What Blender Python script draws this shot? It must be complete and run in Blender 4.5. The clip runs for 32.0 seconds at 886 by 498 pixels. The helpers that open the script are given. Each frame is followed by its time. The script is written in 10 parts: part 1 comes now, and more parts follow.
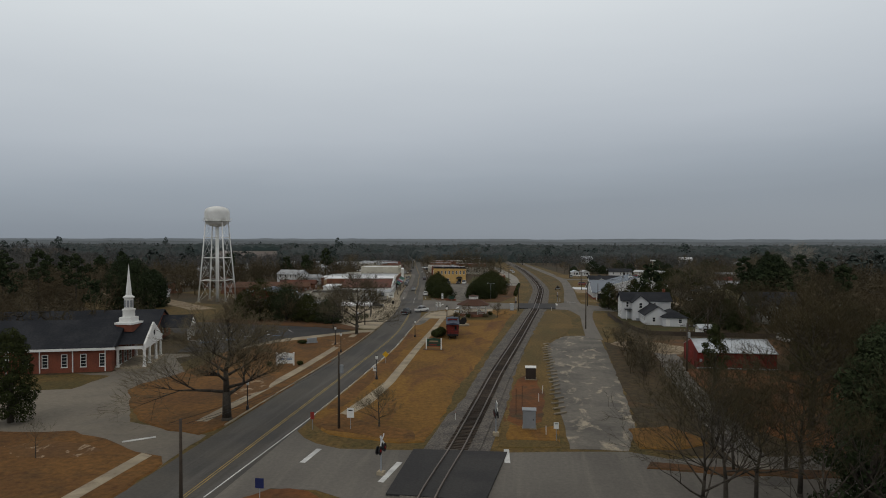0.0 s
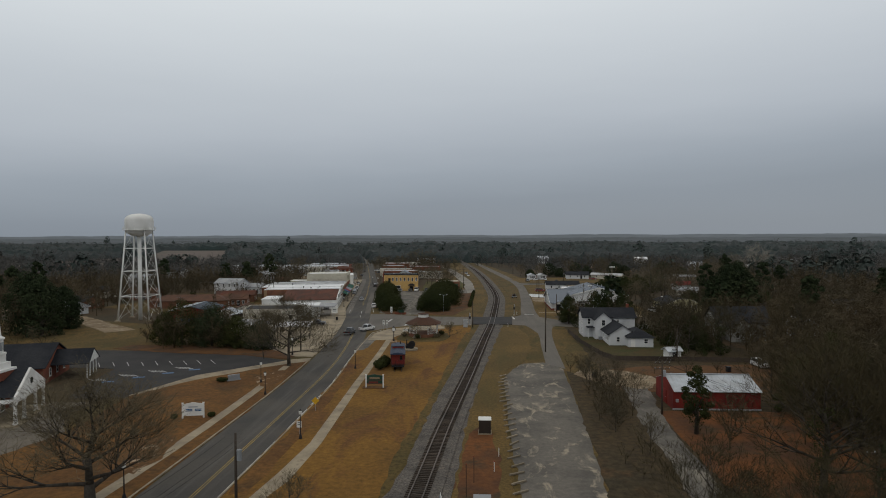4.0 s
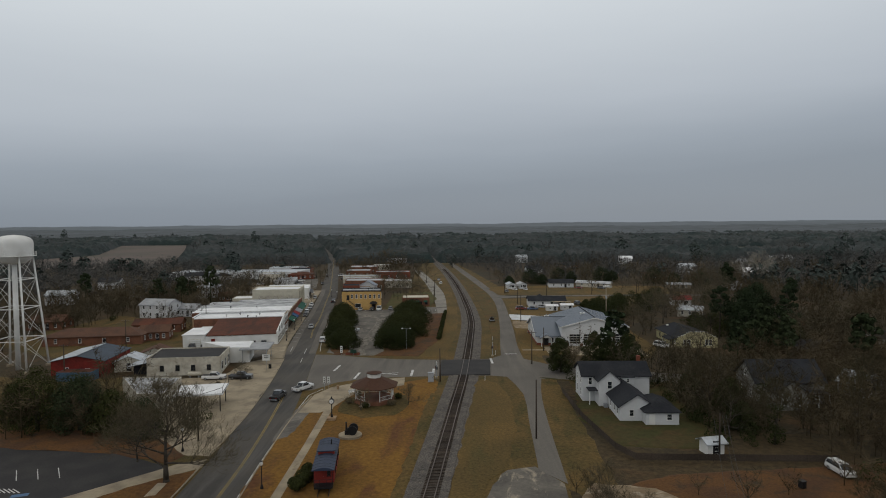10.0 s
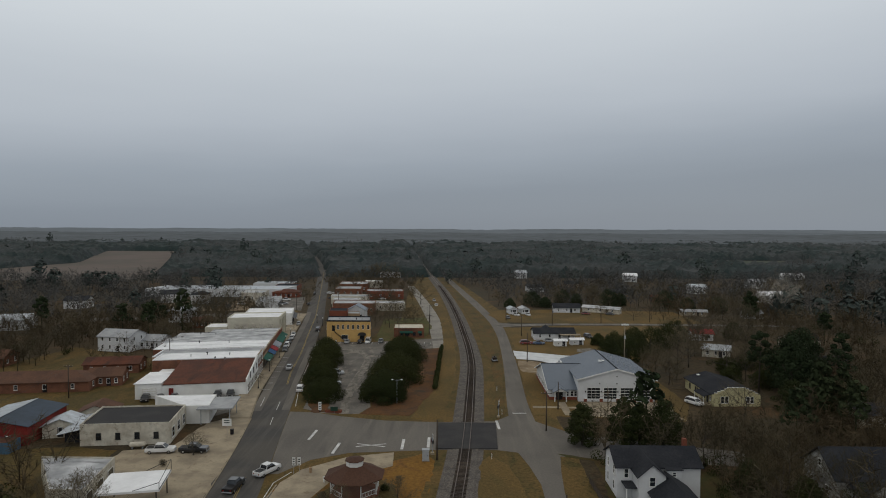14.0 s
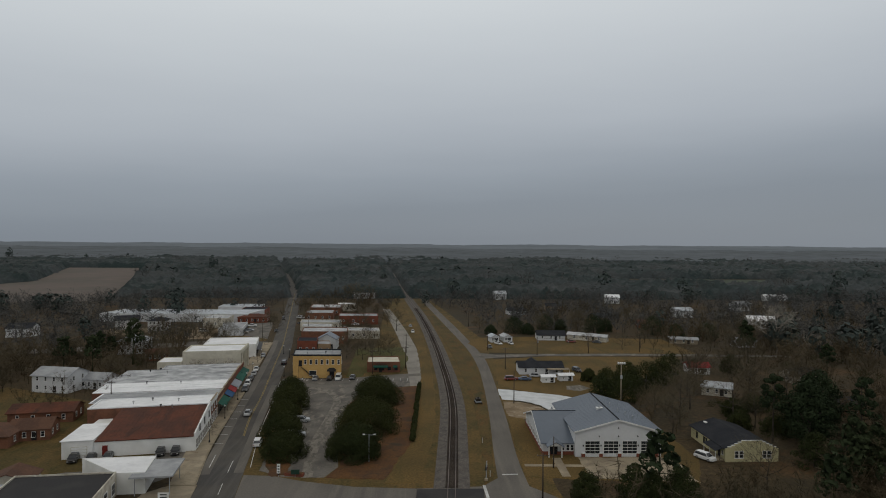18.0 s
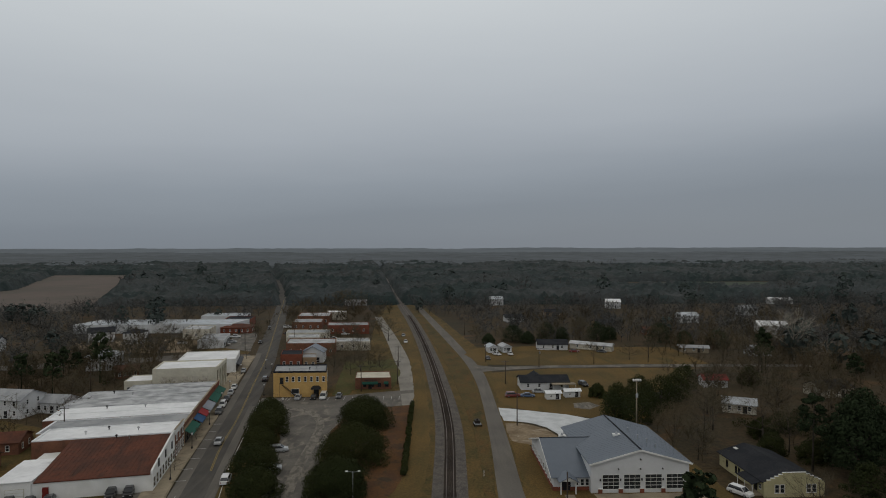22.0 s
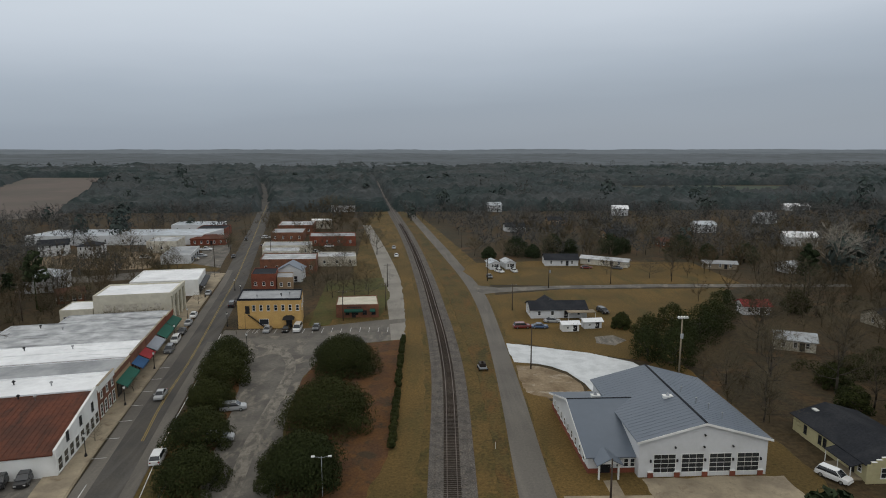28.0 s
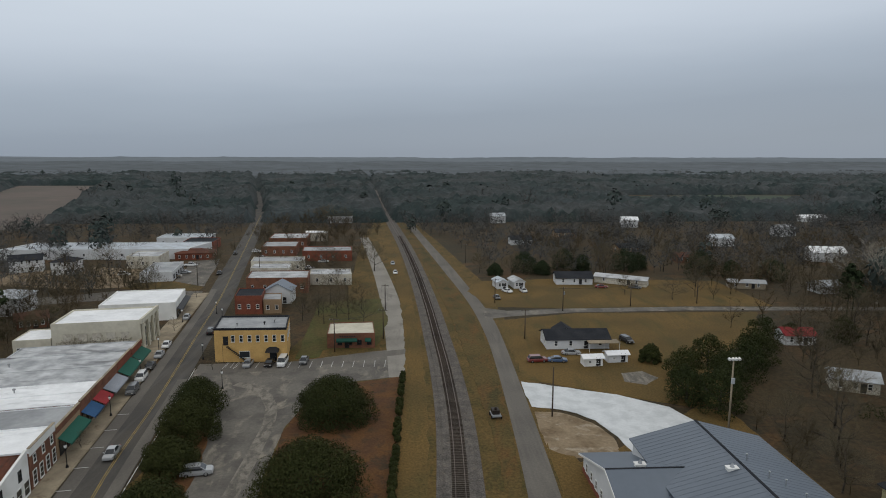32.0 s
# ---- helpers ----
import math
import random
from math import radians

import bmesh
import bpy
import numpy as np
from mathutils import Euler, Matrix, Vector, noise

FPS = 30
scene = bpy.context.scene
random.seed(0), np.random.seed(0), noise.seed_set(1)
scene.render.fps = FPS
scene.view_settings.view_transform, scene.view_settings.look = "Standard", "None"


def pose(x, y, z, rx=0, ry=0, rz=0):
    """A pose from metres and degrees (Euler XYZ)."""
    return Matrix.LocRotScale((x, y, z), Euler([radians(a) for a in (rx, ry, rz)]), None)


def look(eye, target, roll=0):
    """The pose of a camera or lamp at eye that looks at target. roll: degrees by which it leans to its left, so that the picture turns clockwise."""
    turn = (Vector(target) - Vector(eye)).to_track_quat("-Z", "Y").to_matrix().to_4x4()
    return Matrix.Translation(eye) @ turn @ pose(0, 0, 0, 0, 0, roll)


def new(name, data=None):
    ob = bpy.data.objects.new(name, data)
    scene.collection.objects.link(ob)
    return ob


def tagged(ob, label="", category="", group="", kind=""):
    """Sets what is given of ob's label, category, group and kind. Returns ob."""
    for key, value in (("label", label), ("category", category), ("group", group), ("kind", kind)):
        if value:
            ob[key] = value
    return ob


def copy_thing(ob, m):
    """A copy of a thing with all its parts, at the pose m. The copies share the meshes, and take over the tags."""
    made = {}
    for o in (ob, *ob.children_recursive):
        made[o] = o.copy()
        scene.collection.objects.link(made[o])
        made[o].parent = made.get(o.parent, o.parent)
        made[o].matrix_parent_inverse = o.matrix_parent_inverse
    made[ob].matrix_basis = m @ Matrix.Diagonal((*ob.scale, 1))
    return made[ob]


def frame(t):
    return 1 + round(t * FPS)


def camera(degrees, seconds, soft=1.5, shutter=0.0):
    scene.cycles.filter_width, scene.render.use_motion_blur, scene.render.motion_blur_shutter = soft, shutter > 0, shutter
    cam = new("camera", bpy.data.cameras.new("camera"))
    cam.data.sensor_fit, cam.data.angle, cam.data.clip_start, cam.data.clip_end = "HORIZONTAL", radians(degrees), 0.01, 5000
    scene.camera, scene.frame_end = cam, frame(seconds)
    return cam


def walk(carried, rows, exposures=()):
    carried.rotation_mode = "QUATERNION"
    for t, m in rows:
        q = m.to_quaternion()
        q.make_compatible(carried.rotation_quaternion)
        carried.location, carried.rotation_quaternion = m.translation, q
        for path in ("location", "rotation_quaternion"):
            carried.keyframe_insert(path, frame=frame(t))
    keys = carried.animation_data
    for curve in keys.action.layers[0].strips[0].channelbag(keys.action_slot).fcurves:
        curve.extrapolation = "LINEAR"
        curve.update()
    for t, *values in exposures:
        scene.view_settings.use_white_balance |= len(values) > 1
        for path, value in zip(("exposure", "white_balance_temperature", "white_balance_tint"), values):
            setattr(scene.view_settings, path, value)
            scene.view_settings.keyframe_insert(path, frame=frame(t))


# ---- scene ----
cam = camera(70.9, 32.0, 1.0)
PATH = [
    (0, (-0.709, 2.768, 23.622), (-0.965, 4.751, 23.591), 0.1),
    (1, (-0.842, 6.046, 24.706), (-1.087, 8.03, 24.676), 0.1),
    (1.5, (-0.617, 7.949, 25.255), (-0.859, 9.934, 25.226), 0.1),
    (2, (-0.786, 9.911, 25.8), (-1.004, 11.898, 25.77), 0.0),
    (2.5, (-0.68, 12.364, 26.211), (-0.848, 14.357, 26.18), 0.0),
    (3, (-0.583, 14.752, 26.687), (-0.727, 16.746, 26.654), -0.1),
    (3.5, (-0.41, 17.264, 27.44), (-0.538, 19.259, 27.402), -0.1),
    (5.5, (0.635, 28.852, 31.003), (0.539, 30.849, 30.938), -0.5),
    (6, (0.657, 32.305, 31.293), (0.571, 34.303, 31.23), -0.3),
    (7, (1.23, 39.504, 33.385), (1.154, 41.501, 33.308), -0.6),
    (8, (1.422, 47.002, 35.305), (1.359, 48.999, 35.219), -0.5),
    (9, (1.534, 54.355, 36.914), (1.485, 56.352, 36.828), -0.5),
    (10, (1.877, 62.318, 38.446), (1.835, 64.315, 38.358), -0.5),
    (11, (1.678, 69.572, 40.634), (1.642, 71.569, 40.544), -0.4),
    (12, (1.102, 76.536, 42.441), (1.069, 78.534, 42.353), -0.0),
    (13, (0.998, 83.613, 43.786), (0.966, 85.611, 43.709), 0.1),
    (14, (0.284, 89.79, 46.056), (0.26, 91.788, 45.981), 0.2),
    (14.5, (-0.007, 93.055, 46.457), (-0.03, 95.054, 46.39), 0.6),
    (16.5, (-0.821, 103.113, 49.413), (-0.788, 105.112, 49.368), 0.6),
    (17, (-0.85, 105.477, 49.696), (-0.803, 107.476, 49.657), 0.5),
    (18, (-0.843, 109.402, 49.999), (-0.789, 111.401, 49.971), 0.4),
    (19, (-0.747, 113.497, 50.151), (-0.686, 115.496, 50.131), 0.1),
    (20, (-0.558, 117.783, 50.272), (-0.494, 119.782, 50.257), 0.0),
    (21, (-0.478, 122.846, 50.178), (-0.409, 124.845, 50.164), 0.0),
    (22, (-0.263, 128.385, 50.216), (-0.19, 130.384, 50.2), -0.1),
    (23, (-0.046, 134.549, 50.081), (0.03, 136.548, 50.063), -0.1),
    (24, (0.278, 141.165, 50.114), (0.356, 143.163, 50.09), -0.1),
    (24.5, (-0.095, 144.198, 50.1), (-0.014, 146.196, 50.075), 0.0),
    (26.5, (0.524, 157.566, 49.937), (0.612, 159.559, 49.803), -0.2),
    (27, (0.131, 160.048, 50.1), (0.224, 162.034, 49.884), -0.1),
    (27.5, (0.113, 162.704, 50.153), (0.207, 164.681, 49.864), -0.1),
    (28, (-0.017, 165.426, 50.146), (0.078, 167.396, 49.817), -0.0),
    (28.5, (-0.104, 168.195, 50.153), (-0.007, 170.166, 49.828), -0.0),
    (29, (-0.001, 171.019, 50.177), (0.096, 172.99, 49.854), -0.0),
    (30, (-0.272, 175.83, 50.175), (-0.173, 177.802, 49.861), 0.1),
    (31, (-0.555, 181.03, 50.119), (-0.454, 183.003, 49.812), 0.1),
    (32, (-0.464, 186.117, 50.482), (-0.366, 188.091, 50.177), 0.1),
]
walk(cam, [(t, look(eye, target, roll)) for t, eye, target, roll in PATH], [(0, 0.06, 6500, 10), (14, 0.05, 6450, 10), (17, -0.06, 6500, 10), (20, -0.14, 6500, 10), (22, -0.20, 6500, 10), (24.5, -0.16, 6500, 10), (26.5, 0.04, 6450, 10), (28, 0.37, 6350, 10), (32, 0.36, 6250, 10)])

# ---------- light ----------
world = bpy.data.worlds.new("overcast")
scene.world = world
world.use_nodes = True
wn, wl = world.node_tree.nodes, world.node_tree.links
wn.clear()
w_out = wn.new("ShaderNodeOutputWorld")
w_mix = wn.new("ShaderNodeAddShader")
w_sky = wn.new("ShaderNodeTexSky")
w_sky.sky_type, w_sky.sun_disc = "NISHITA", False
w_sky.sun_elevation, w_sky.sun_rotation = radians(48), radians(25)
w_b1 = wn.new("ShaderNodeBackground")
w_b1.inputs[1].default_value = 0.05
w_dim = wn.new("ShaderNodeHueSaturation")
w_dim.inputs["Saturation"].default_value, w_dim.inputs["Value"].default_value = 0.25, 0.10
w_b2 = wn.new("ShaderNodeBackground")
w_b2.inputs[1].default_value = 1.0
w_tc = wn.new("ShaderNodeTexCoord")
w_sep = wn.new("ShaderNodeSeparateXYZ")
w_ramp = wn.new("ShaderNodeValToRGB")
w_noise = wn.new("ShaderNodeTexNoise")
w_map = wn.new("ShaderNodeMapping")
w_map.inputs["Scale"].default_value = (1.2, 1.2, 7.0)
w_noise.inputs["Scale"].default_value = 2.2
w_noise.inputs["Detail"].default_value = 4
w_add = wn.new("ShaderNodeMath")
w_add.operation = "MULTIPLY_ADD"
w_add.inputs[1].default_value = 0.04
w_add2 = wn.new("ShaderNodeMath")
w_add2.operation = "ADD"
el = w_ramp.color_ramp.elements
el[0].position, el[0].color = 0.0, (0.196, 0.225, 0.258, 1)
el[1].position, el[1].color = 1.0, (0.47, 0.46, 0.435, 1)
for at_, col in ((0.05, (0.212, 0.245, 0.284, 1)), (0.10, (0.270, 0.308, 0.352, 1)), (0.17, (0.385, 0.424, 0.468, 1)), (0.27, (0.505, 0.545, 0.580, 1)), (0.40, (0.66, 0.70, 0.72, 1)), (0.55, (0.55, 0.542, 0.515, 1))):
    e = el.new(at_)
    e.color = col
w_side = wn.new("ShaderNodeMath")
w_side.operation = "MULTIPLY_ADD"
w_side.inputs[1].default_value = -0.055
wl.new(w_sep.outputs["X"], w_side.inputs[0])
wl.new(w_sep.outputs["Z"], w_side.inputs[2])
wl.new(w_tc.outputs["Generated"], w_sep.inputs[0])
wl.new(w_tc.outputs["Generated"], w_map.inputs[0])
wl.new(w_map.outputs[0], w_noise.inputs["Vector"])
wl.new(w_noise.outputs["Fac"], w_add.inputs[0])
w_add.inputs[2].default_value = -0.02
wl.new(w_side.outputs[0], w_add2.inputs[0])
wl.new(w_add.outputs[0], w_add2.inputs[1])
wl.new(w_add2.outputs[0], w_ramp.inputs[0])
wl.new(w_ramp.outputs[0], w_b2.inputs[0])
wl.new(w_sky.outputs[0], w_dim.inputs["Color"])
wl.new(w_dim.outputs[0], w_b1.inputs[0])
wl.new(w_b1.outputs[0], w_mix.inputs[0])
wl.new(w_b2.outputs[0], w_mix.inputs[1])
wl.new(w_mix.outputs[0], w_out.inputs[0])

sun = new("sun", bpy.data.lights.new("sun", "SUN"))
sun.data.energy, sun.data.angle, sun.data.color = 0.25, radians(40), (1.0, 0.97, 0.93)
sun.matrix_basis = look((0, 0, 100), (30, 70, 0))

# ---------- materials ----------
MATS = {}


def mat(name, color, rough=0.85, var=0.25, scale=1.0, bump=0.0, metal=0.0, second=None, big=0.08, spec=0.3, rand=0.0, coat=0.0, third=None, mid=0.3, stretch=None, cut=(0.52, 0.66)):
    """A procedural surface: base colour broken up at two scales, with fine relief."""
    if name in MATS:
        return MATS[name]
    m = bpy.data.materials.new(name)
    m.use_nodes = True
    n, l = m.node_tree.nodes, m.node_tree.links
    b = n["Principled BSDF"]
    b.inputs["Roughness"].default_value, b.inputs["Metallic"].default_value = rough, metal
    b.inputs["Specular IOR Level"].default_value = spec
    b.inputs["Coat Weight"].default_value = coat
    geo = n.new("ShaderNodeNewGeometry")
    fine, wide = n.new("ShaderNodeTexNoise"), n.new("ShaderNodeTexNoise")
    fine.inputs["Scale"].default_value, fine.inputs["Detail"].default_value = scale, 6
    wide.inputs["Scale"].default_value, wide.inputs["Detail"].default_value = big, 4
    fine.inputs["Roughness"].default_value = 0.7
    l.new(geo.outputs["Position"], fine.inputs["Vector"])
    l.new(geo.outputs["Position"], wide.inputs["Vector"])
    c2 = second or tuple(c * 0.62 for c in color)
    mix = n.new("ShaderNodeMix")
    mix.data_type = "RGBA"
    mix.inputs["A"].default_value, mix.inputs["B"].default_value = (*color, 1), (*c2, 1)
    ramp = n.new("ShaderNodeValToRGB")
    ramp.color_ramp.elements[0].position, ramp.color_ramp.elements[1].position = 0.42, 0.62
    l.new(wide.outputs["Fac"], ramp.inputs[0])
    l.new(ramp.outputs[0], mix.inputs["Factor"])
    if third:
        pat, mix3, ramp3 = n.new("ShaderNodeTexNoise"), n.new("ShaderNodeMix"), n.new("ShaderNodeValToRGB")
        pat.inputs["Scale"].default_value, pat.inputs["Detail"].default_value = mid, 7
        pat.inputs["Distortion"].default_value, pat.inputs["Roughness"].default_value = 0.6, 0.65
        mix3.data_type = "RGBA"
        ramp3.color_ramp.elements[0].position, ramp3.color_ramp.elements[1].position = cut
        mp = n.new("ShaderNodeMapping")
        mp.inputs["Scale"].default_value = (*(stretch or (1, 1)), 1)
        l.new(geo.outputs["Position"], mp.inputs["Vector"])
        l.new(mp.outputs[0], pat.inputs["Vector"])
        l.new(pat.outputs["Fac"], ramp3.inputs[0])
        l.new(ramp3.outputs[0], mix3.inputs["Factor"])
        l.new(mix.outputs["Result"], mix3.inputs["A"])
        mix3.inputs["B"].default_value = (*third, 1)
        mix = mix3
    hsv = n.new("ShaderNodeHueSaturation")
    val = n.new("ShaderNodeMapRange")
    val.inputs["From Min"].default_value, val.inputs["From Max"].default_value = 0.3, 0.7
    val.inputs["To Min"].default_value, val.inputs["To Max"].default_value = 1 - var, 1 + var
    l.new(fine.outputs["Fac"], val.inputs["Value"])
    if rand:
        info, rmap, mul = n.new("ShaderNodeObjectInfo"), n.new("ShaderNodeMapRange"), n.new("ShaderNodeMath")
        mul.operation = "MULTIPLY"
        rmap.inputs["To Min"].default_value, rmap.inputs["To Max"].default_value = 1 - rand, 1 + rand
        l.new(info.outputs["Random"], rmap.inputs["Value"])
        l.new(val.outputs[0], mul.inputs[0])
        l.new(rmap.outputs[0], mul.inputs[1])
        l.new(mul.outputs[0], hsv.inputs["Value"])
    else:
        l.new(val.outputs[0], hsv.inputs["Value"])
    l.new(mix.outputs["Result"], hsv.inputs["Color"])
    l.new(hsv.outputs[0], b.inputs["Base Color"])
    if bump:
        bp = n.new("ShaderNodeBump")
        bp.inputs["Strength"].default_value, bp.inputs["Distance"].default_value = 0.6, bump
        l.new(fine.outputs["Fac"], bp.inputs["Height"])
        l.new(bp.outputs[0], b.inputs["Normal"])
    MATS[name] = m
    return m


def island_mat(name, c1, c2, rough=0.9, spread=0.35):
    """Foliage and twigs: each small piece has its own tint."""
    if name in MATS:
        return MATS[name]
    m = bpy.data.materials.new(name)
    m.use_nodes = True
    n, l = m.node_tree.nodes, m.node_tree.links
    b = n["Principled BSDF"]
    b.inputs["Roughness"].default_value, b.inputs["Specular IOR Level"].default_value = rough, 0.15
    geo, mix = n.new("ShaderNodeNewGeometry"), n.new("ShaderNodeMix")
    mix.data_type = "RGBA"
    mix.inputs["A"].default_value, mix.inputs["B"].default_value = (*c1, 1), (*c2, 1)
    noi = n.new("ShaderNodeTexNoise")
    noi.inputs["Scale"].default_value = 0.035
    noi.inputs["Detail"].default_value = 3
    l.new(geo.outputs["Position"], noi.inputs["Vector"])
    hs, mr = n.new("ShaderNodeHueSaturation"), n.new("ShaderNodeMapRange")
    mr.inputs["To Min"].default_value, mr.inputs["To Max"].default_value = 1 - spread, 1 + spread
    rp = n.new("ShaderNodeValToRGB")
    rp.color_ramp.elements[0].position, rp.color_ramp.elements[1].position = 0.40, 0.60
    l.new(noi.outputs["Fac"], rp.inputs[0])
    l.new(rp.outputs[0], mix.inputs["Factor"])
    l.new(geo.outputs["Random Per Island"], mr.inputs["Value"])
    l.new(mr.outputs[0], hs.inputs["Value"])
    l.new(mix.outputs["Result"], hs.inputs["Color"])
    l.new(hs.outputs[0], b.inputs["Base Color"])
    MATS[name] = m
    return m


M_ASPHALT = mat("asphalt", (0.080, 0.073, 0.063), 0.9, 0.18, 3.0, 0.01, second=(0.058, 0.055, 0.052), big=0.10, third=(0.108, 0.101, 0.092), mid=0.5, stretch=(1.0, 0.06), cut=(0.48, 0.72))
M_ASPHALT_NEW = mat("fresh_asphalt", (0.031, 0.030, 0.031), 0.88, 0.25, 4.0, 0.01, second=(0.042, 0.040, 0.039), big=0.2)
M_LOT = mat("worn_lot", (0.150, 0.138, 0.120), 0.95, 0.2, 1.5, 0.02, second=(0.098, 0.090, 0.080), big=0.16, third=(0.245, 0.220, 0.178), mid=0.30, stretch=(1.0, 0.45), cut=(0.53, 0.68))
M_GRAVLOT = mat("sandy_gravel_lot", (0.150, 0.136, 0.116), 0.98, 0.22, 1.5, 0.02, second=(0.100, 0.092, 0.081), big=0.14, third=(0.33, 0.285, 0.215), mid=0.34, stretch=(1.0, 0.5), cut=(0.54, 0.64))
M_DRIVE = mat("tan_gravel_drive", (0.190, 0.165, 0.130), 0.98, 0.15, 1.5, 0.01, second=(0.120, 0.106, 0.090), big=0.05, third=(0.155, 0.138, 0.112), mid=0.2, cut=(0.48, 0.62))
M_LANE = mat("pale_worn_lane", (0.270, 0.252, 0.220), 0.95, 0.12, 2.0, 0.01, second=(0.215, 0.200, 0.175), big=0.12, third=(0.165, 0.152, 0.132), mid=0.25, stretch=(1.0, 0.3), cut=(0.56, 0.72))
M_CONCRETE = mat("concrete", (0.34, 0.285, 0.200), 0.9, 0.16, 2.0, 0.01, second=(0.235, 0.195, 0.14), big=0.25, third=(0.175, 0.13, 0.085), mid=0.4, cut=(0.56, 0.72))
M_NEWCONC = mat("pale_concrete", (0.62, 0.64, 0.65), 0.85, 0.08, 1.5, 0.004, second=(0.52, 0.54, 0.55), big=0.3)
M_PALEROAD = mat("sun_bleached_asphalt", (0.138, 0.126, 0.110), 0.92, 0.16, 2.5, 0.01, second=(0.112, 0.102, 0.090), big=0.08, third=(0.165, 0.150, 0.128), mid=0.35, stretch=(1.0, 0.08), cut=(0.48, 0.70))
M_LAWN = mat("dormant_lawn", (0.190, 0.096, 0.016), 1.0, 0.36, 1.4, 0.06, second=(0.136, 0.070, 0.014), big=0.07, third=(0.105, 0.045, 0.016), mid=0.16, stretch=(1.0, 0.35), cut=(0.50, 0.66))
M_LAWNR = mat("clay_stained_lawn", (0.148, 0.070, 0.017), 1.0, 0.40, 1.4, 0.06, second=(0.108, 0.050, 0.014), big=0.09, third=(0.078, 0.042, 0.014), mid=0.22, cut=(0.50, 0.66))
M_CRUST = mat("washed_clay_crust", (0.130, 0.064, 0.020), 1.0, 0.30, 1.5, 0.04, second=(0.105, 0.052, 0.018), big=0.2, third=(0.32, 0.235, 0.155), mid=0.75, stretch=(1.0, 0.5), cut=(0.57, 0.63))
M_TOWNGREEN = mat("thin_green_grass", (0.074, 0.074, 0.020), 1.0, 0.35, 1.2, 0.05, second=(0.092, 0.072, 0.024), big=0.1, third=(0.056, 0.058, 0.016), mid=0.25)
M_LAWN2 = mat("green_tinged_lawn", (0.122, 0.077, 0.023), 1.0, 0.5, 1.6, 0.06, second=(0.078, 0.056, 0.016), big=0.07, third=(0.062, 0.050, 0.014), mid=0.30, stretch=(1.0, 0.5), cut=(0.48, 0.66))
M_STRIP = mat("weedy_trackside_grass", (0.094, 0.066, 0.020), 1.0, 0.5, 1.8, 0.08, second=(0.058, 0.047, 0.015), big=0.09, third=(0.112, 0.062, 0.018), mid=0.22, stretch=(1.0, 0.4), cut=(0.48, 0.64))
M_LAWN3 = mat("straw_tan_grass", (0.132, 0.083, 0.024), 1.0, 0.45, 2.2, 0.06, second=(0.092, 0.062, 0.019), big=0.05, third=(0.076, 0.060, 0.018), mid=0.14, stretch=(1.0, 0.25), cut=(0.50, 0.68))
M_GREEN = mat("green_lawn", (0.046, 0.046, 0.012), 1.0, 0.3, 1.0, 0.05, second=(0.064, 0.046, 0.015), big=0.12, third=(0.070, 0.042, 0.015), mid=0.25)
M_CLAY = mat("red_clay", (0.150, 0.056, 0.015), 1.0, 0.28, 1.5, 0.04, second=(0.082, 0.037, 0.016), big=0.14, third=(0.060, 0.040, 0.020), mid=0.18)
M_MULCH = mat("pine_straw", (0.115, 0.054, 0.018), 1.0, 0.35, 2.5, 0.06, second=(0.080, 0.040, 0.019), big=0.2, third=(0.052, 0.036, 0.020), mid=0.3)
M_DIRT = mat("pale_dirt", (0.255, 0.195, 0.125), 1.0, 0.25, 1.2, 0.04, second=(0.165, 0.118, 0.070), big=0.2, third=(0.34, 0.285, 0.21), mid=0.3)
M_GRAVEL = mat("ballast_stone", (0.118, 0.105, 0.092), 1.0, 0.75, 4.0, 0.12, second=(0.082, 0.074, 0.067), big=0.4, third=(0.135, 0.115, 0.096), mid=0.9)
M_FLOOR = mat("wood_floor_ground", (0.058, 0.040, 0.018), 1.0, 0.55, 0.9, 0.08, second=(0.038, 0.031, 0.017), big=0.03, third=(0.084, 0.048, 0.020), mid=0.06)
M_WHITE = mat("white_paint", (0.78, 0.78, 0.76), 0.7, 0.06, 1.2, 0, second=(0.66, 0.66, 0.63), big=0.3)
M_WHITEROOF = mat("white_roof_coating", (0.84, 0.85, 0.86), 0.6, 0.08, 0.7, 0.01, second=(0.74, 0.75, 0.76), big=0.14, third=(0.48, 0.49, 0.50), mid=0.3, stretch=(0.35, 1.0), cut=(0.60, 0.78))
M_GREYROOF = mat("grey_roof_membrane", (0.36, 0.37, 0.38), 0.8, 0.12, 0.9, 0.01, second=(0.26, 0.27, 0.28), big=0.18)
M_SHINGLE = mat("dark_shingle", (0.024, 0.026, 0.031), 0.95, 0.3, 3.0, 0.02, second=(0.034, 0.036, 0.041), big=0.25, spec=0.12)
M_BLUEMETAL = mat("blue_grey_metal_roof", (0.125, 0.150, 0.185), 0.42, 0.05, 0.6, 0, second=(0.14, 0.165, 0.20), big=0.05, metal=0.25, spec=0.4)
M_RUSTROOF = mat("rust_brown_roof", (0.115, 0.036, 0.018), 0.8, 0.25, 1.4, 0.01, second=(0.075, 0.028, 0.016), big=0.2, third=(0.055, 0.024, 0.015), mid=0.3, stretch=(1.0, 0.3))
M_TIN = mat("galvanised_sheet", (0.50, 0.54, 0.58), 0.45, 0.15, 0.8, 0, metal=0.5, second=(0.40, 0.42, 0.44), big=0.3)
M_BRICK = mat("red_brick", (0.21, 0.066, 0.038), 0.9, 0.28, 6.0, 0.01, second=(0.155, 0.052, 0.033), big=0.4)
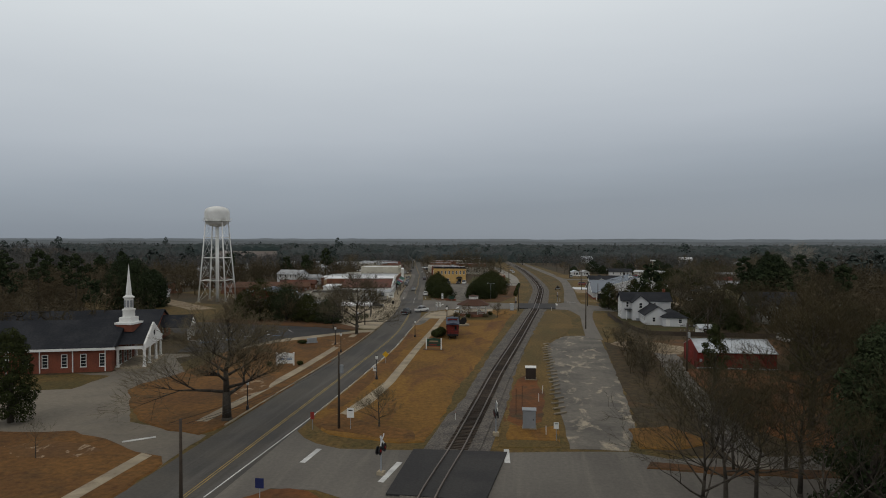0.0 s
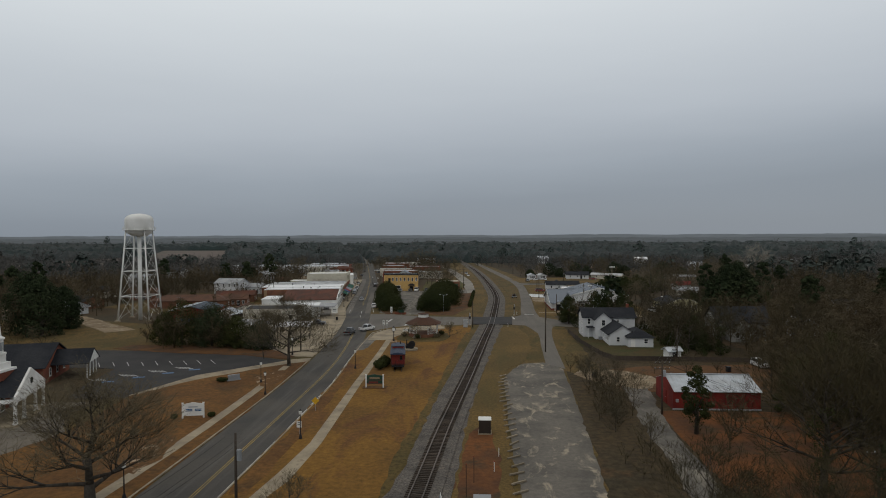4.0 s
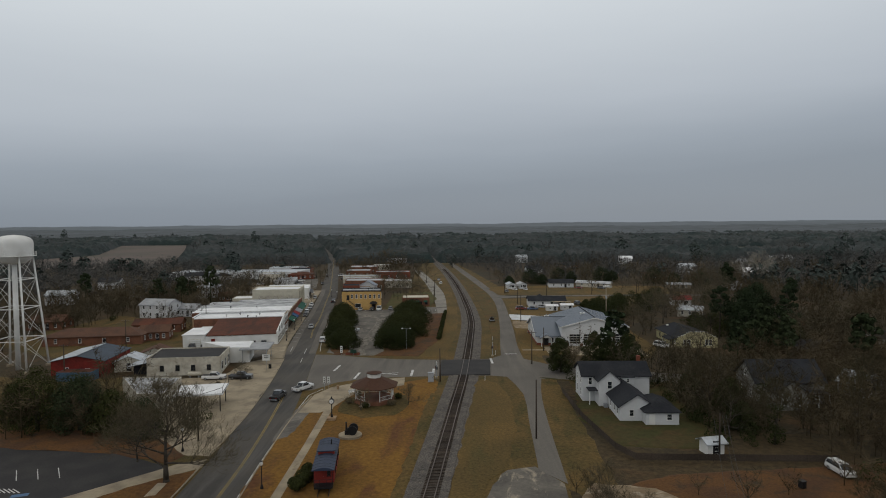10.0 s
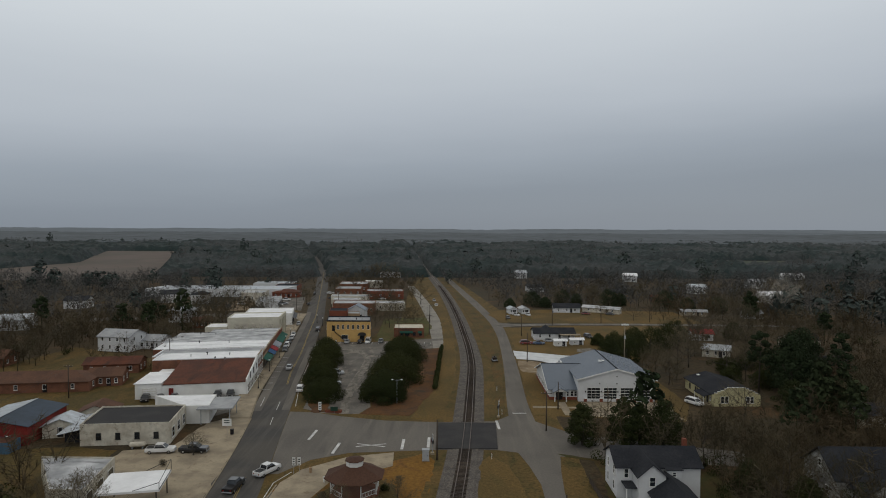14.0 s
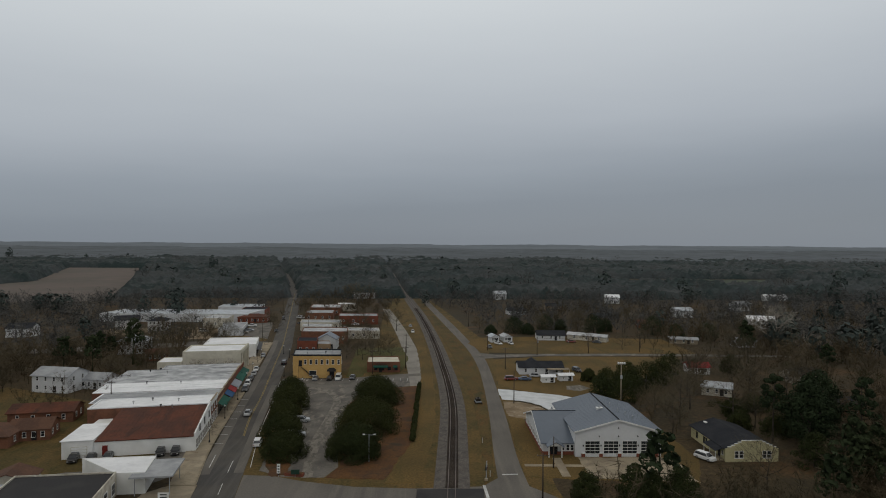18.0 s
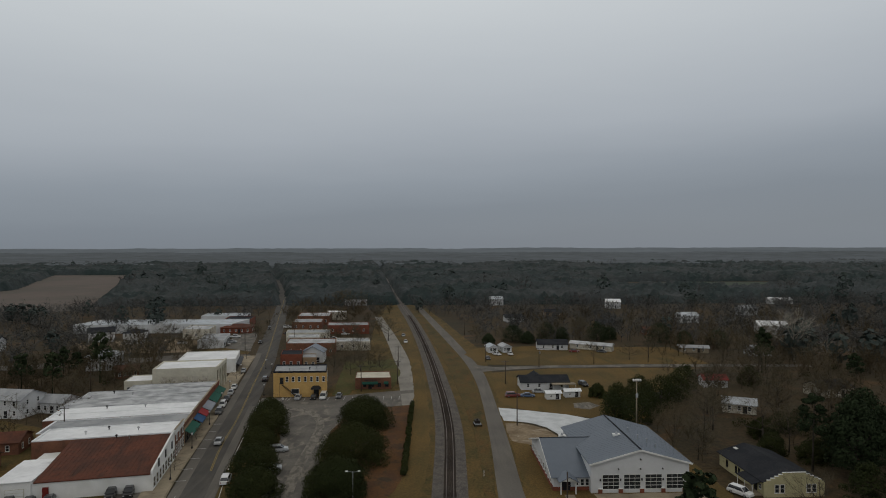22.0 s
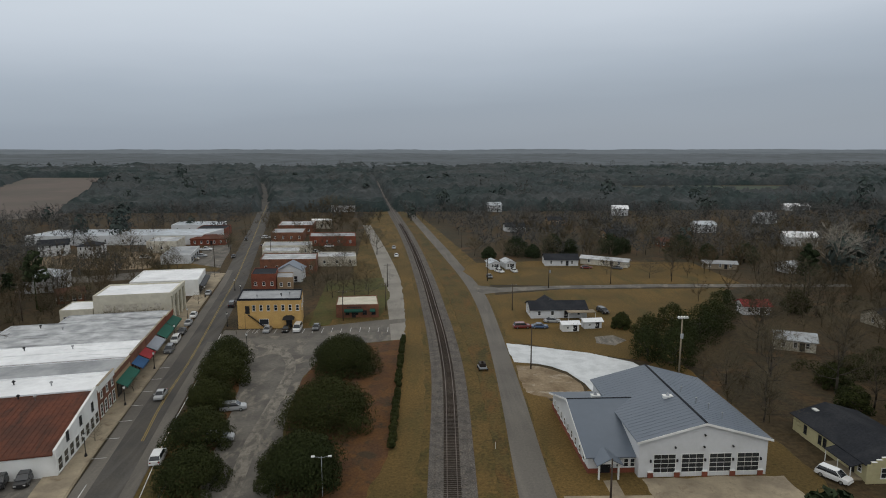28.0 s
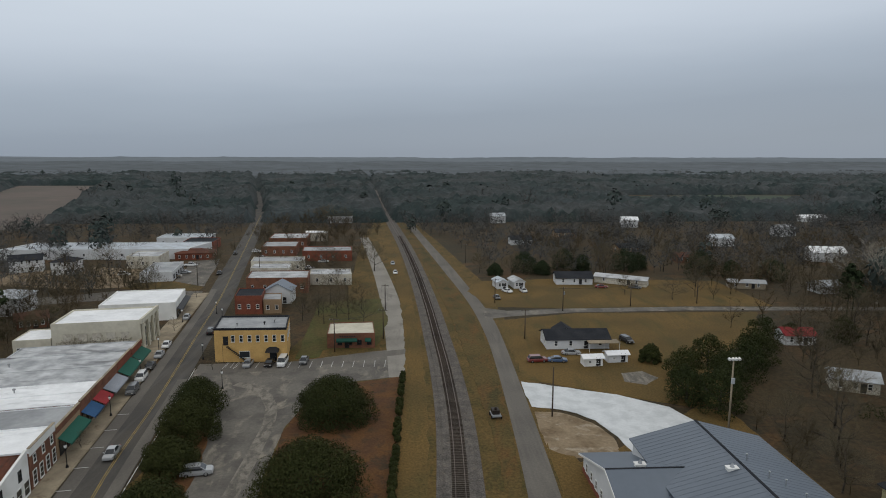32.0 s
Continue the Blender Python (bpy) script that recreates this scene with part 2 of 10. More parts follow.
M_BRICK2 = mat("brown_brick", (0.19, 0.085, 0.05), 0.9, 0.28, 6.0, 0.01, second=(0.13, 0.06, 0.038), big=0.4)
M_YELLOW = mat("ochre_painted_brick", (0.58, 0.37, 0.135), 0.85, 0.10, 3.0, 0.006, second=(0.51, 0.32, 0.115), big=0.4)
M_CREAM = mat("cream_stucco", (0.58, 0.55, 0.45), 0.9, 0.1, 1.0, 0.004, second=(0.50, 0.47, 0.38), big=0.3)
M_OLDWHITE = mat("weathered_white_brick", (0.56, 0.53, 0.45), 0.9, 0.18, 1.2, 0.01, second=(0.42, 0.38, 0.31), big=0.35, third=(0.24, 0.20, 0.15), mid=0.6, cut=(0.56, 0.74))
M_SIDING = mat("white_siding", (0.61, 0.62, 0.63), 0.75, 0.04, 1.5, 0.001, second=(0.57, 0.58, 0.585), big=0.3)
M_PALEYEL = mat("pale_yellow_siding", (0.50, 0.46, 0.27), 0.8, 0.08, 1.5, 0.003, second=(0.42, 0.38, 0.22), big=0.3)
M_RED = mat("barn_red_paint", (0.20, 0.022, 0.016), 0.75, 0.2, 2.0, 0.004, second=(0.13, 0.018, 0.014), big=0.4)
M_CABRED = mat("caboose_red", (0.24, 0.028, 0.020), 0.6, 0.15, 2.0, 0, second=(0.20, 0.026, 0.02), big=0.5)
M_BLACK = mat("black_metal", (0.016, 0.016, 0.018), 0.55, 0.2, 3.0)
M_STEEL = mat("worn_rail_steel", (0.16, 0.125, 0.105), 0.45, 0.2, 3.0, metal=0.6)
M_TIE = mat("creosote_timber", (0.060, 0.045, 0.034), 0.95, 0.3, 4.0, 0.01, rand=0.35)
M_POLE = mat("weathered_pole_wood", (0.075, 0.058, 0.045), 0.95, 0.25, 4.0, 0.01)
M_BARK = mat("grey_bark", (0.050, 0.042, 0.033), 0.95, 0.3, 4.0, 0.03, second=(0.068, 0.058, 0.047), big=0.5)
M_TWIG = island_mat("bare_twigs", (0.098, 0.084, 0.055), (0.120, 0.098, 0.060))
M_TWIG4 = island_mat("mossy_dark_twigs", (0.046, 0.040, 0.022), (0.062, 0.050, 0.026), spread=0.35)
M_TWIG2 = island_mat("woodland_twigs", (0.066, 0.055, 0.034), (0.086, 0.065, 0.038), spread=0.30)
# far twigs and needles: paler, bluer copies with haze painted in
M_TWIG3 = island_mat("haze_tinted_far_twigs", (0.080, 0.082, 0.080), (0.094, 0.090, 0.082), spread=0.12)
M_PINE2 = island_mat("haze_tinted_far_needle", (0.046, 0.060, 0.056), (0.058, 0.072, 0.064), spread=0.12)
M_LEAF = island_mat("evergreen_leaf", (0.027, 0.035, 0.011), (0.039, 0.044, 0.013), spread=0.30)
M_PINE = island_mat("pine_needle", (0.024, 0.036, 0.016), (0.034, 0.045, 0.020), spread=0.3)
M_GLASS = mat("window_glass", (0.022, 0.027, 0.032), 0.12, 0.1, 1.0, spec=0.6)
M_RUBBER = mat("tyre_rubber", (0.012, 0.012, 0.013), 0.9, 0.2, 6.0)
M_CHROME = mat("bright_metal", (0.55, 0.56, 0.57), 0.3, 0.05, 3.0, metal=0.9)
M_LINEW = mat("road_paint_white", (0.62, 0.62, 0.60), 0.8, 0.2, 2.0, second=(0.42, 0.42, 0.41), big=0.5)
M_LINEY = mat("road_paint_yellow", (0.34, 0.235, 0.06), 0.8, 0.25, 2.0, second=(0.22, 0.165, 0.065), big=0.5)
M_TIMBER = mat("weathered_timber", (0.30, 0.25, 0.18), 0.95, 0.2, 3.0, 0.01)
M_GREY = mat("grey_enamel", (0.36, 0.38, 0.40), 0.6, 0.08, 2.0)
# crowns past the town: bluish haze painted into the twig and pine colours
M_CANOPY = mat("haze_blue_canopy", (0.054, 0.060, 0.060), 1.0, 0.32, 0.35, 0.5, second=(0.043, 0.053, 0.055), big=0.015, third=(0.024, 0.037, 0.036), mid=0.011, cut=(0.47, 0.57))
# distant woods: blue-grey of the air's haze painted into the base colour
M_HAZE1 = mat("haze_tinted_far_woods", (0.080, 0.092, 0.100), 1.0, 0.25, 0.02, 0, second=(0.098, 0.112, 0.124), big=0.0025)
M_FIELD = mat("far_field", (0.125, 0.10, 0.085), 1.0, 0.1, 0.05, 0, second=(0.105, 0.09, 0.075), big=0.01)
M_FIELDG = mat("far_green_field", (0.052, 0.074, 0.046), 1.0, 0.1, 0.05, 0, second=(0.056, 0.064, 0.048), big=0.01)


# ---------- mesh helpers ----------
class G:
    """Gathers vertices and faces of one mesh."""

    def __init__(s):
        s.v, s.f = [], []

    def add(s, vs, fs):
        o = len(s.v)
        s.v += [tuple(p) for p in vs]
        s.f += [[i + o for i in q] for q in fs]
        return s

    def box(s, x0, y0, z0, x1, y1, z1):
        return s.add([(x0, y0, z0), (x1, y0, z0), (x1, y1, z0), (x0, y1, z0), (x0, y0, z1), (x1, y0, z1), (x1, y1, z1), (x0, y1, z1)],
                     [(0, 3, 2, 1), (4, 5, 6, 7), (0, 1, 5, 4), (1, 2, 6, 5), (2, 3, 7, 6), (3, 0, 4, 7)])

    def prism(s, pts, z0, z1):
        n = len(pts)
        return s.add([(x, y, z0) for x, y in pts] + [(x, y, z1) for x, y in pts],
                     [list(range(n))[::-1], list(range(n, 2 * n))] + [(i, (i + 1) % n, n + (i + 1) % n, n + i) for i in range(n)])

    def tube(s, p, q, r0, r1, n=6):
        p, q = Vector(p), Vector(q)
        d = (q - p).normalized() if (q - p).length > 1e-6 else Vector((0, 0, 1))
        a = d.orthogonal().normalized()
        b = d.cross(a)
        ring = lambda c, r: [c + r * (math.cos(2 * math.pi * i / n) * a + math.sin(2 * math.pi * i / n) * b) for i in range(n)]  # noqa: E731
        return s.add(ring(p, r0) + ring(q, r1), [(i, (i + 1) % n, n + (i + 1) % n, n + i) for i in range(n)] + [list(range(n))[::-1], list(range(n, 2 * n))])

    def spike(s, p, q, r0, r1):
        """A thin three-sided branch, open at its ends."""
        a = (q - p).orthogonal().normalized()
        b = (q - p).normalized().cross(a)
        ring = [(-0.5 * a + k * b) for k in (-0.866, 0.866)] + [a]
        return s.add([p + v * r0 for v in ring] + [q + v * r1 for v in ring], [(i, (i + 1) % 3, 3 + (i + 1) % 3, 3 + i) for i in range(3)])

    def turned(s, prof, c=(0, 0, 0), n=16):
        """A body of revolution round z from (radius, height) pairs."""
        vs = [(c[0] + r * math.cos(2 * math.pi * i / n), c[1] + r * math.sin(2 * math.pi * i / n), c[2] + z) for r, z in prof for i in range(n)]
        k = len(prof)
        fs = [(j * n + i, j * n + (i + 1) % n, (j + 1) * n + (i + 1) % n, (j + 1) * n + i) for j in range(k - 1) for i in range(n)]
        return s.add(vs, fs + [list(range(n))[::-1], list(range((k - 1) * n, k * n))])

    def gable(s, x0, y0, x1, y1, z, rise, over=0.4, th=0.14, along="x", drop=None):
        """Two thick roof slopes with eaves; the ridge runs along the named axis."""
        if along == "x":
            m, hw = (y0 + y1) / 2, (y1 - y0) / 2
            for sg in (-1, 1):
                e = (m + sg * (hw + over), z - rise * over / hw)
                pr = [(m, z + rise), e]
                s.add([(x, y, zz + t) for x in (x0 - over, x1 + over) for y, zz in pr for t in (0, th)],
                      [(0, 1, 3, 2), (4, 6, 7, 5), (0, 4, 5, 1), (2, 3, 7, 6), (1, 5, 7, 3), (0, 2, 6, 4)])
        else:
            m, hw = (x0 + x1) / 2, (x1 - x0) / 2
            for sg in (-1, 1):
                e = (m + sg * (hw + over), z - rise * over / hw)
                pr = [(m, z + rise), e]
                s.add([(x, y, zz + t) for y in (y0 - over, y1 + over) for x, zz in pr for t in (0, th)],
                      [(0, 1, 3, 2), (4, 6, 7, 5), (0, 4, 5, 1), (2, 3, 7, 6), (1, 5, 7, 3), (0, 2, 6, 4)])
        return s

    def hip(s, x0, y0, x1, y1, z, rise, over=0.4):
        x0, y0, x1, y1 = x0 - over, y0 - over, x1 + over, y1 + over
        h = min(x1 - x0, y1 - y0) / 2
        if x1 - x0 > y1 - y0:
            a, b = (x0 + h, (y0 + y1) / 2, z + rise), (x1 - h, (y0 + y1) / 2, z + rise)
            fs = [(4, 5, 9, 8), (6, 7, 8, 9), (5, 6, 9), (7, 4, 8)]
        else:
            a, b = ((x0 + x1) / 2, y0 + h, z + rise), ((x0 + x1) / 2, y1 - h, z + rise)
            fs = [(4, 5, 8), (5, 6, 9, 8), (6, 7, 9), (7, 4, 8, 9)]
        return s.add([(x0, y0, z - 0.15), (x1, y0, z - 0.15), (x1, y1, z - 0.15), (x0, y1, z - 0.15), (x0, y0, z), (x1, y0, z), (x1, y1, z), (x0, y1, z), a, b],
                     [(0, 3, 2, 1), (0, 1, 5, 4), (1, 2, 6, 5), (2, 3, 7, 6), (3, 0, 4, 7)] + fs)

    def gabled_wall(s, x0, y0, x1, y1, z0, z, rise, along="x"):
        """A closed wall body with gable ends under the roof."""
        if along == "x":
            m = (y0 + y1) / 2
            vs = [(x, y, zz) for x in (x0, x1) for y, zz in ((y0, z0), (y1, z0), (y1, z), (m, z + rise), (y0, z))]
        else:
            m = (x0 + x1) / 2
            vs = [(x, y, zz) for y in (y0, y1) for x, zz in ((x0, z0), (x1, z0), (x1, z), (m, z + rise), (x0, z))]
        return s.add(vs, [(0, 1, 2, 3, 4), (9, 8, 7, 6, 5), (0, 5, 6, 1), (1, 6, 7, 2), (2, 7, 8, 3), (3, 8, 9, 4), (4, 9, 5, 0)])

    def mesh(s, name, material, smooth=False):
        me = bpy.data.meshes.new(name)
        me.from_pydata(s.v, [], s.f)
        if smooth:
            me.shade_smooth()
        me.materials.append(material)
        me.update()
        return me


def part(name, g, material, parent=None, label="", smooth=False):
    """Links gathered geometry as one mesh object, under its thing or part."""
    ob = new(name, g.mesh(name, material, smooth) if isinstance(g, G) else g)
    if parent:
        ob.parent = parent
    if label:
        ob["label"] = label
    return ob


def thing(name, label, category, at, rz=0, group="", kind=""):
    ob = new(name)
    ob.empty_display_size = 0.3
    ob.matrix_basis = pose(at[0], at[1], at[2] if len(at) > 2 else 0, 0, 0, rz)
    return tagged(ob, label, category, group, kind)


SOFT = {"lawn", "ground", "planting bed", "track", "field", "forecourt"}


def ragged(pts, amp, step=1.6):
    """The same outline with an uneven edge."""
    out = []
    n = len(pts)
    for i in range(n):
        a, b = Vector(pts[i]), Vector(pts[(i + 1) % n])
        k = max(1, min(60, int((b - a).length / step)))
        nrm = Vector(((b - a).y, -(b - a).x)).normalized() if (b - a).length > 1e-6 else Vector((0, 0))
        for j in range(k):
            p = a.lerp(b, j / k)
            w = noise.noise(Vector((p.x * 0.35, p.y * 0.35, 2.0))) + 0.6 * noise.noise(Vector((p.x * 1.1, p.y * 1.1, 7.0)))
            out.append(tuple(p + nrm * amp * w))
    return out


def area(name, pts, z, material, label, category, thick=0.06, kind="structure"):
    if category in SOFT and name != "ground" and category != "field":
        pts = ragged(pts, 0.55)
    elif category in ("car park", "driveway"):
        pts = ragged(pts, 0.3)
    g = G().prism(pts, z - thick, z)
    if category in SOFT and name != "ground":
        n = len(pts)
        turn = sum(pts[i][0] * pts[(i + 1) % n][1] - pts[(i + 1) % n][0] * pts[i][1] for i in range(n))
        for i in range(n):
            d = Vector((pts[(i + 1) % n][0] - pts[i - 1][0], pts[(i + 1) % n][1] - pts[i - 1][1])).normalized()
            k = (0.5 if turn > 0 else -0.5)
            g.v[i] = (pts[i][0] + d.y * k, pts[i][1] - d.x * k, z - thick)
    return tagged(part(name, g, material), label, category, kind=kind)


def strip(line, half0, half1=None):
    """An outline round a line of (x, y): half0 to its left, half1 to its right."""
    half1 = half0 if half1 is None else half1
    lft, rgt = [], []
    for i, (x, y) in enumerate(line):
        a, b = line[max(i - 1, 0)], line[min(i + 1, len(line) - 1)]
        d = Vector((b[0] - a[0], b[1] - a[1])).normalized()
        lft.append((x - d.y * half0, y + d.x * half0))
        rgt.append((x + d.y * half1, y - d.x * half1))
    return lft, rgt


def ribbon(g, lft, rgt, z0, z1):
    """A solid band between two lines of equal length."""
    n = len(lft)
    vs = [(x, y, z) for z in (z0, z1) for row in (lft, rgt) for x, y in row]
    fs = []
    for i in range(n - 1):
        a, b, c, d = i, i + 1, n + i, n + i + 1
        A, B, C, D = (k + 2 * n for k in (a, b, c, d))
        fs += [(a, b, d, c), (A, C, D, B), (a, A, B, b), (c, d, D, C)]
    fs += [(0, n, 3 * n, 2 * n), (n - 1, 3 * n - 1, 4 * n - 1, 2 * n - 1)]
    return g.add(vs, fs)


def smooth_line(pts, step=6.0):
    """Resample a line of (x, y) along y through a smooth curve."""
    ys = [p[1] for p in pts]
    xs = [p[0] for p in pts]
    k = max(int((ys[-1] - ys[0]) / step), 2)
    out = []
    n = len(pts)
    ms = [((xs[min(i + 1, n - 1)] - xs[max(i - 1, 0)]) / (ys[min(i + 1, n - 1)] - ys[max(i - 1, 0)])) for i in range(n)]
    for j in range(k + 1):
        y = ys[0] + (ys[-1] - ys[0]) * j / k
        i = max(0, min(n - 2, int(np.searchsorted(ys, y, "right")) - 1))
        h = ys[i + 1] - ys[i]
        t = (y - ys[i]) / h
        x = (2 * t**3 - 3 * t**2 + 1) * xs[i] + (t**3 - 2 * t**2 + t) * h * ms[i] + (-2 * t**3 + 3 * t**2) * xs[i + 1] + (t**3 - t**2) * h * ms[i + 1]
        out.append((x, y))
    return out


# ---------- ground, roads, railway ----------
area("ground", [(-4600, -400), (4600, -400), (4600, 4700), (-4600, 4700)], -0.06, M_FLOOR, "brown leaf-littered open ground reaching the horizon", "ground", 0.5)

area("verge_ground", [(-39, -150), (20, -150), (24, 40), (26, 240), (28, 420), (14, 540), (-16, 760), (-28, 760), (-30, 560), (-24, 400), (-34, 330), (-66, 170), (-64, 60), (-39, 30)], -0.02, M_LAWN2, "rough tan verge grass along road and railway", "lawn", 0.1)
RAILS = smooth_line([(-18.6, -150), (-11.0, 20), (-9.2, 59.7), (-8.1, 71.1), (-6.3, 96.6), (-5.4, 110), (-1.9, 150), (1.3, 189), (3.6, 217), (6.0, 261), (7.4, 295), (7.2, 325), (6.3, 350), (4.6, 390), (0.9, 452), (-5.2, 530), (-14.1, 623), (-30.5, 800), (-79, 1369), (-135, 1876)], 5.0)
ROADC = smooth_line([(-33.2, -150), (-33.0, 55), (-32.9, 135), (-33.9, 163), (-36.6, 190), (-40.6, 218), (-46.6, 258), (-50.4, 283), (-54.0, 309), (-60.9, 356), (-69.8, 411), (-130, 720), (-266, 1264), (-520, 2300)], 8.0)

l_, r_ = strip(ROADC, 4.7)
tagged(part("main_road", ribbon(G(), l_, r_, -0.1, 0.0), M_ASPHALT), "worn grey asphalt two-lane main road", "road", kind="structure")


def marking(name, line, width, material, label, z=0.012):
    a, b = strip(line, width / 2)
    return tagged(part(name, ribbon(G(), a, b, z - 0.02, z), material), label, "road marking", kind="structure")


def between(line, y0, y1):
    return [p for p in line if y0 <= p[1] <= y1]


YELLOW = smooth_line([(-31.7, -100), (-31.6, 135), (-32.8, 163), (-37.0, 200), (-46.0, 263), (-49.6, 283), (-53.0, 309), (-60.5, 356), (-69.4, 411), (-128, 720)], 6)
for off in (-0.16, 0.16):
    marking("centre_line", [(x + off, y) for x, y in between(YELLOW, -100, 206)], 0.12, M_LINEY, "faded yellow double centre line")
    marking("centre_line", [(x + off, y) for x, y in between(YELLOW, 262, 700)], 0.12, M_LINEY, "faded yellow double centre line")
marking("edge_line", [(-29.6, 56), (-28.6, 80), (-28.3, 104), (-28.4, 136), (-30.0, 163), (-31.0, 185), (-31.2, 199), (-29.2, 204)], 0.14, M_LINEW, "white edge line along the park side")
for p0, p1 in (((-41.2, 231.4), (-42.1, 237)), ((-43.0, 243), (-44.0, 250)), ((-47.9, 246), (-49.2, 254))):
    marking("lane_dash", [p0, p1], 0.14, M_LINEW, "white lane dash at the junction")
marking("edge_line", smooth_line([(-39.0, 246), (-43.4, 270), (-47.5, 300), (-52, 330)], 6), 0.14, M_LINEW, "white parking lane line")

wl_line = between(ROADC, 236, 420)
l_, _ = strip(wl_line, 4.6)
r_, _ = strip(wl_line, 2.3)
tagged(part("parking_lane", ribbon(G(), l_, r_, -0.04, 0.006), M_PALEROAD), "paler worn parking lane along the shops", "parking lane", kind="structure")
l_, _ = strip(between(ROADC, 242, 330), -2.6)
r_, _ = strip(between(ROADC, 242, 330), -4.6)
tagged(part("parking_lane", ribbon(G(), l_, r_, -0.04, 0.006), M_PALEROAD), "paler worn parking lane beside the evergreens", "parking lane", kind="structure")
# cross streets
area("cross_street", [(-33.4, 203), (-31.5, 203), (-27, 210), (-20, 214), (-2.5, 216), (10, 216.2), (17, 214), (27, 212), (60, 208), (60, 216), (28, 226), (20.5, 235), (20.4, 240), (15, 240), (11, 235), (-2.6, 234), (-15, 235), (-26, 238), (-33, 241), (-39.2, 241.5), (-36.4, 222)], 0.006, M_PALEROAD, "grey asphalt cross street with patched surface", "road")
area("crossing_panel", [(-2.6, 216.3), (10.2, 216.5), (11.0, 233.4), (-2.4, 233.2)], 0.21, M_ASPHALT_NEW, "dark asphalt level crossing panel", "road", 0.26)
area("south_cross_street", [(-28.6, 50), (-28.5, 76.5), (-26.4, 73.6), (-24.4, 71.9), (-21.2, 70.5), (-14, 71.0), (-2, 71.8), (5, 73), (11, 73.8), (15, 72), (32, 75.4), (42, 72), (70, 62), (190, 26), (190, 8), (70, 40), (30, 50), (10, 56), (-2, 57), (-16, 57), (-20, 59), (-24.4, 58.8), (-26.6, 55)], 0.006, M_PALEROAD, "pale grey asphalt cross street", "road")
area("crossing_panel", [(-13.2, 58.6), (-4.0, 58.2), (-2.4, 71.4), (-12.8, 71.0)], 0.21, M_ASPHALT_NEW, "dark asphalt level crossing panel", "road", 0.26)

# railway
a_, b_ = strip(between(RAILS, -150, 1900), 3.7)
c_, d_ = strip(between(RAILS, -150, 1900), 2.6)
g = ribbon(G(), a_, b_, -0.1, 0.03)
tagged(part("ballast_shoulder", g, M_GRAVEL), "grey brown crushed stone beside the railway", "ballast", kind="stuff")
g = ribbon(G(), c_, d_, -0.05, 0.14)
tagged(part("ballast_bed", g, M_GRAVEL), "grey crushed stone track bed", "ballast", kind="stuff")
railway = thing("railway_track", "single railway track on dark timber sleepers and stone ballast", "railway", (0, 0, 0), kind="structure")
for sg in (-1, 1):
    cl = strip(between(RAILS, -150, 1900), 0.76 * sg)[0]
    e_, f_ = strip(cl, 0.065)
    g = ribbon(G(), e_, f_, 0.33, 0.385)
    e_, f_ = strip(cl, 0.03)
    ribbon(g, e_, f_, 0.24, 0.34)
    e_, f_ = strip(cl, 0.08)
    ribbon(g, e_, f_, 0.22, 0.25)
    part("rail", g, M_STEEL, railway)
tie_mesh = G().box(-1.3, -0.115, 0.10, 1.3, 0.115, 0.235).mesh("sleeper", M_TIE)
fine_rail = smooth_line(RAILS[:144], 0.55)
rest = G()
count = 0
for i in range(1, len(fine_rail) - 1):
    (x, y), (xn, yn) = fine_rail[i], fine_rail[i + 1]
    if 57.5 < y < 71.5 or 216 < y < 233.6:
        continue
    ang = -math.atan2(xn - x, yn - y) + random.uniform(-0.015, 0.015)
    if 72 < y < 232 and count < 290:
        t_ = part("sleeper", tie_mesh, None, railway)
        t_.matrix_basis = Matrix.Translation((x, y, random.uniform(-0.01, 0.01))) @ Matrix.Rotation(ang, 4, "Z")
        count += 1
    else:
        c, s_ = math.cos(ang), math.sin(ang)
        k = len(rest.v)
        rest.box(-1.3, -0.115, 0.10, 1.3, 0.115, 0.235)
        rest.v[k:] = [(x + c * vx - s_ * vy, y + s_ * vx + c * vy, vz) for vx, vy, vz in rest.v[k:]]
tagged(part("sleeper_run", rest, M_TIE, railway), kind="stuff")

# lawns, kerbs and paths
park_l = [(-28.2, y) for y in (84, 104, 120, 136)] + [(-29.7, 163), (-30.6, 180), (-30.2, 196)]
area("park_lawn", [(-27.6, 80), *park_l, (-26, 199), (-16, 205), (-5, 214), (-2.8, 210), (-4.4, 180), (-7.8, 136), (-10.4, 100), (-12.2, 74), (-15, 73.4), (-24, 75.4)], 0.07, M_LAWN, "flat tan dormant lawn of the trackside park", "lawn", 0.2)
area("verge_lawn", [(-3.4, 73.5), (3.6, 74.3), (3.6, 90), (3.9, 143), (6.5, 153), (9, 157), (12.5, 176), (13.5, 195), (11.5, 208), (8.2, 212.6), (6.6, 210), (4.7, 190), (-0.2, 140), (-2.2, 110)], 0.06, M_LAWN3, "patchy tan and green trackside grass", "lawn", 0.2)
area("clay_patch", [(-2.6, 84), (-0.6, 81), (1.8, 84), (2.4, 98), (1.6, 108), (0.0, 112), (-1.6, 108), (-2.4, 98)], 0.066, M_CLAY, "bare red clay beside the track cabinets", "ground")
area("verge_lawn", smooth_line([(11.5, 236), (13.2, 262), (14.0, 290), (13.2, 330), (11.0, 380), (6, 450), (-1, 530), (-22, 760)], 12) + smooth_line([(13.8, 241), (16.2, 275), (18.4, 315), (19.0, 352), (17.6, 392), (10, 470), (3, 540), (-16, 760)], 12)[::-1], 0.05, M_STRIP, "rough weedy olive-brown grass strip between track and side road", "lawn", 0.2)
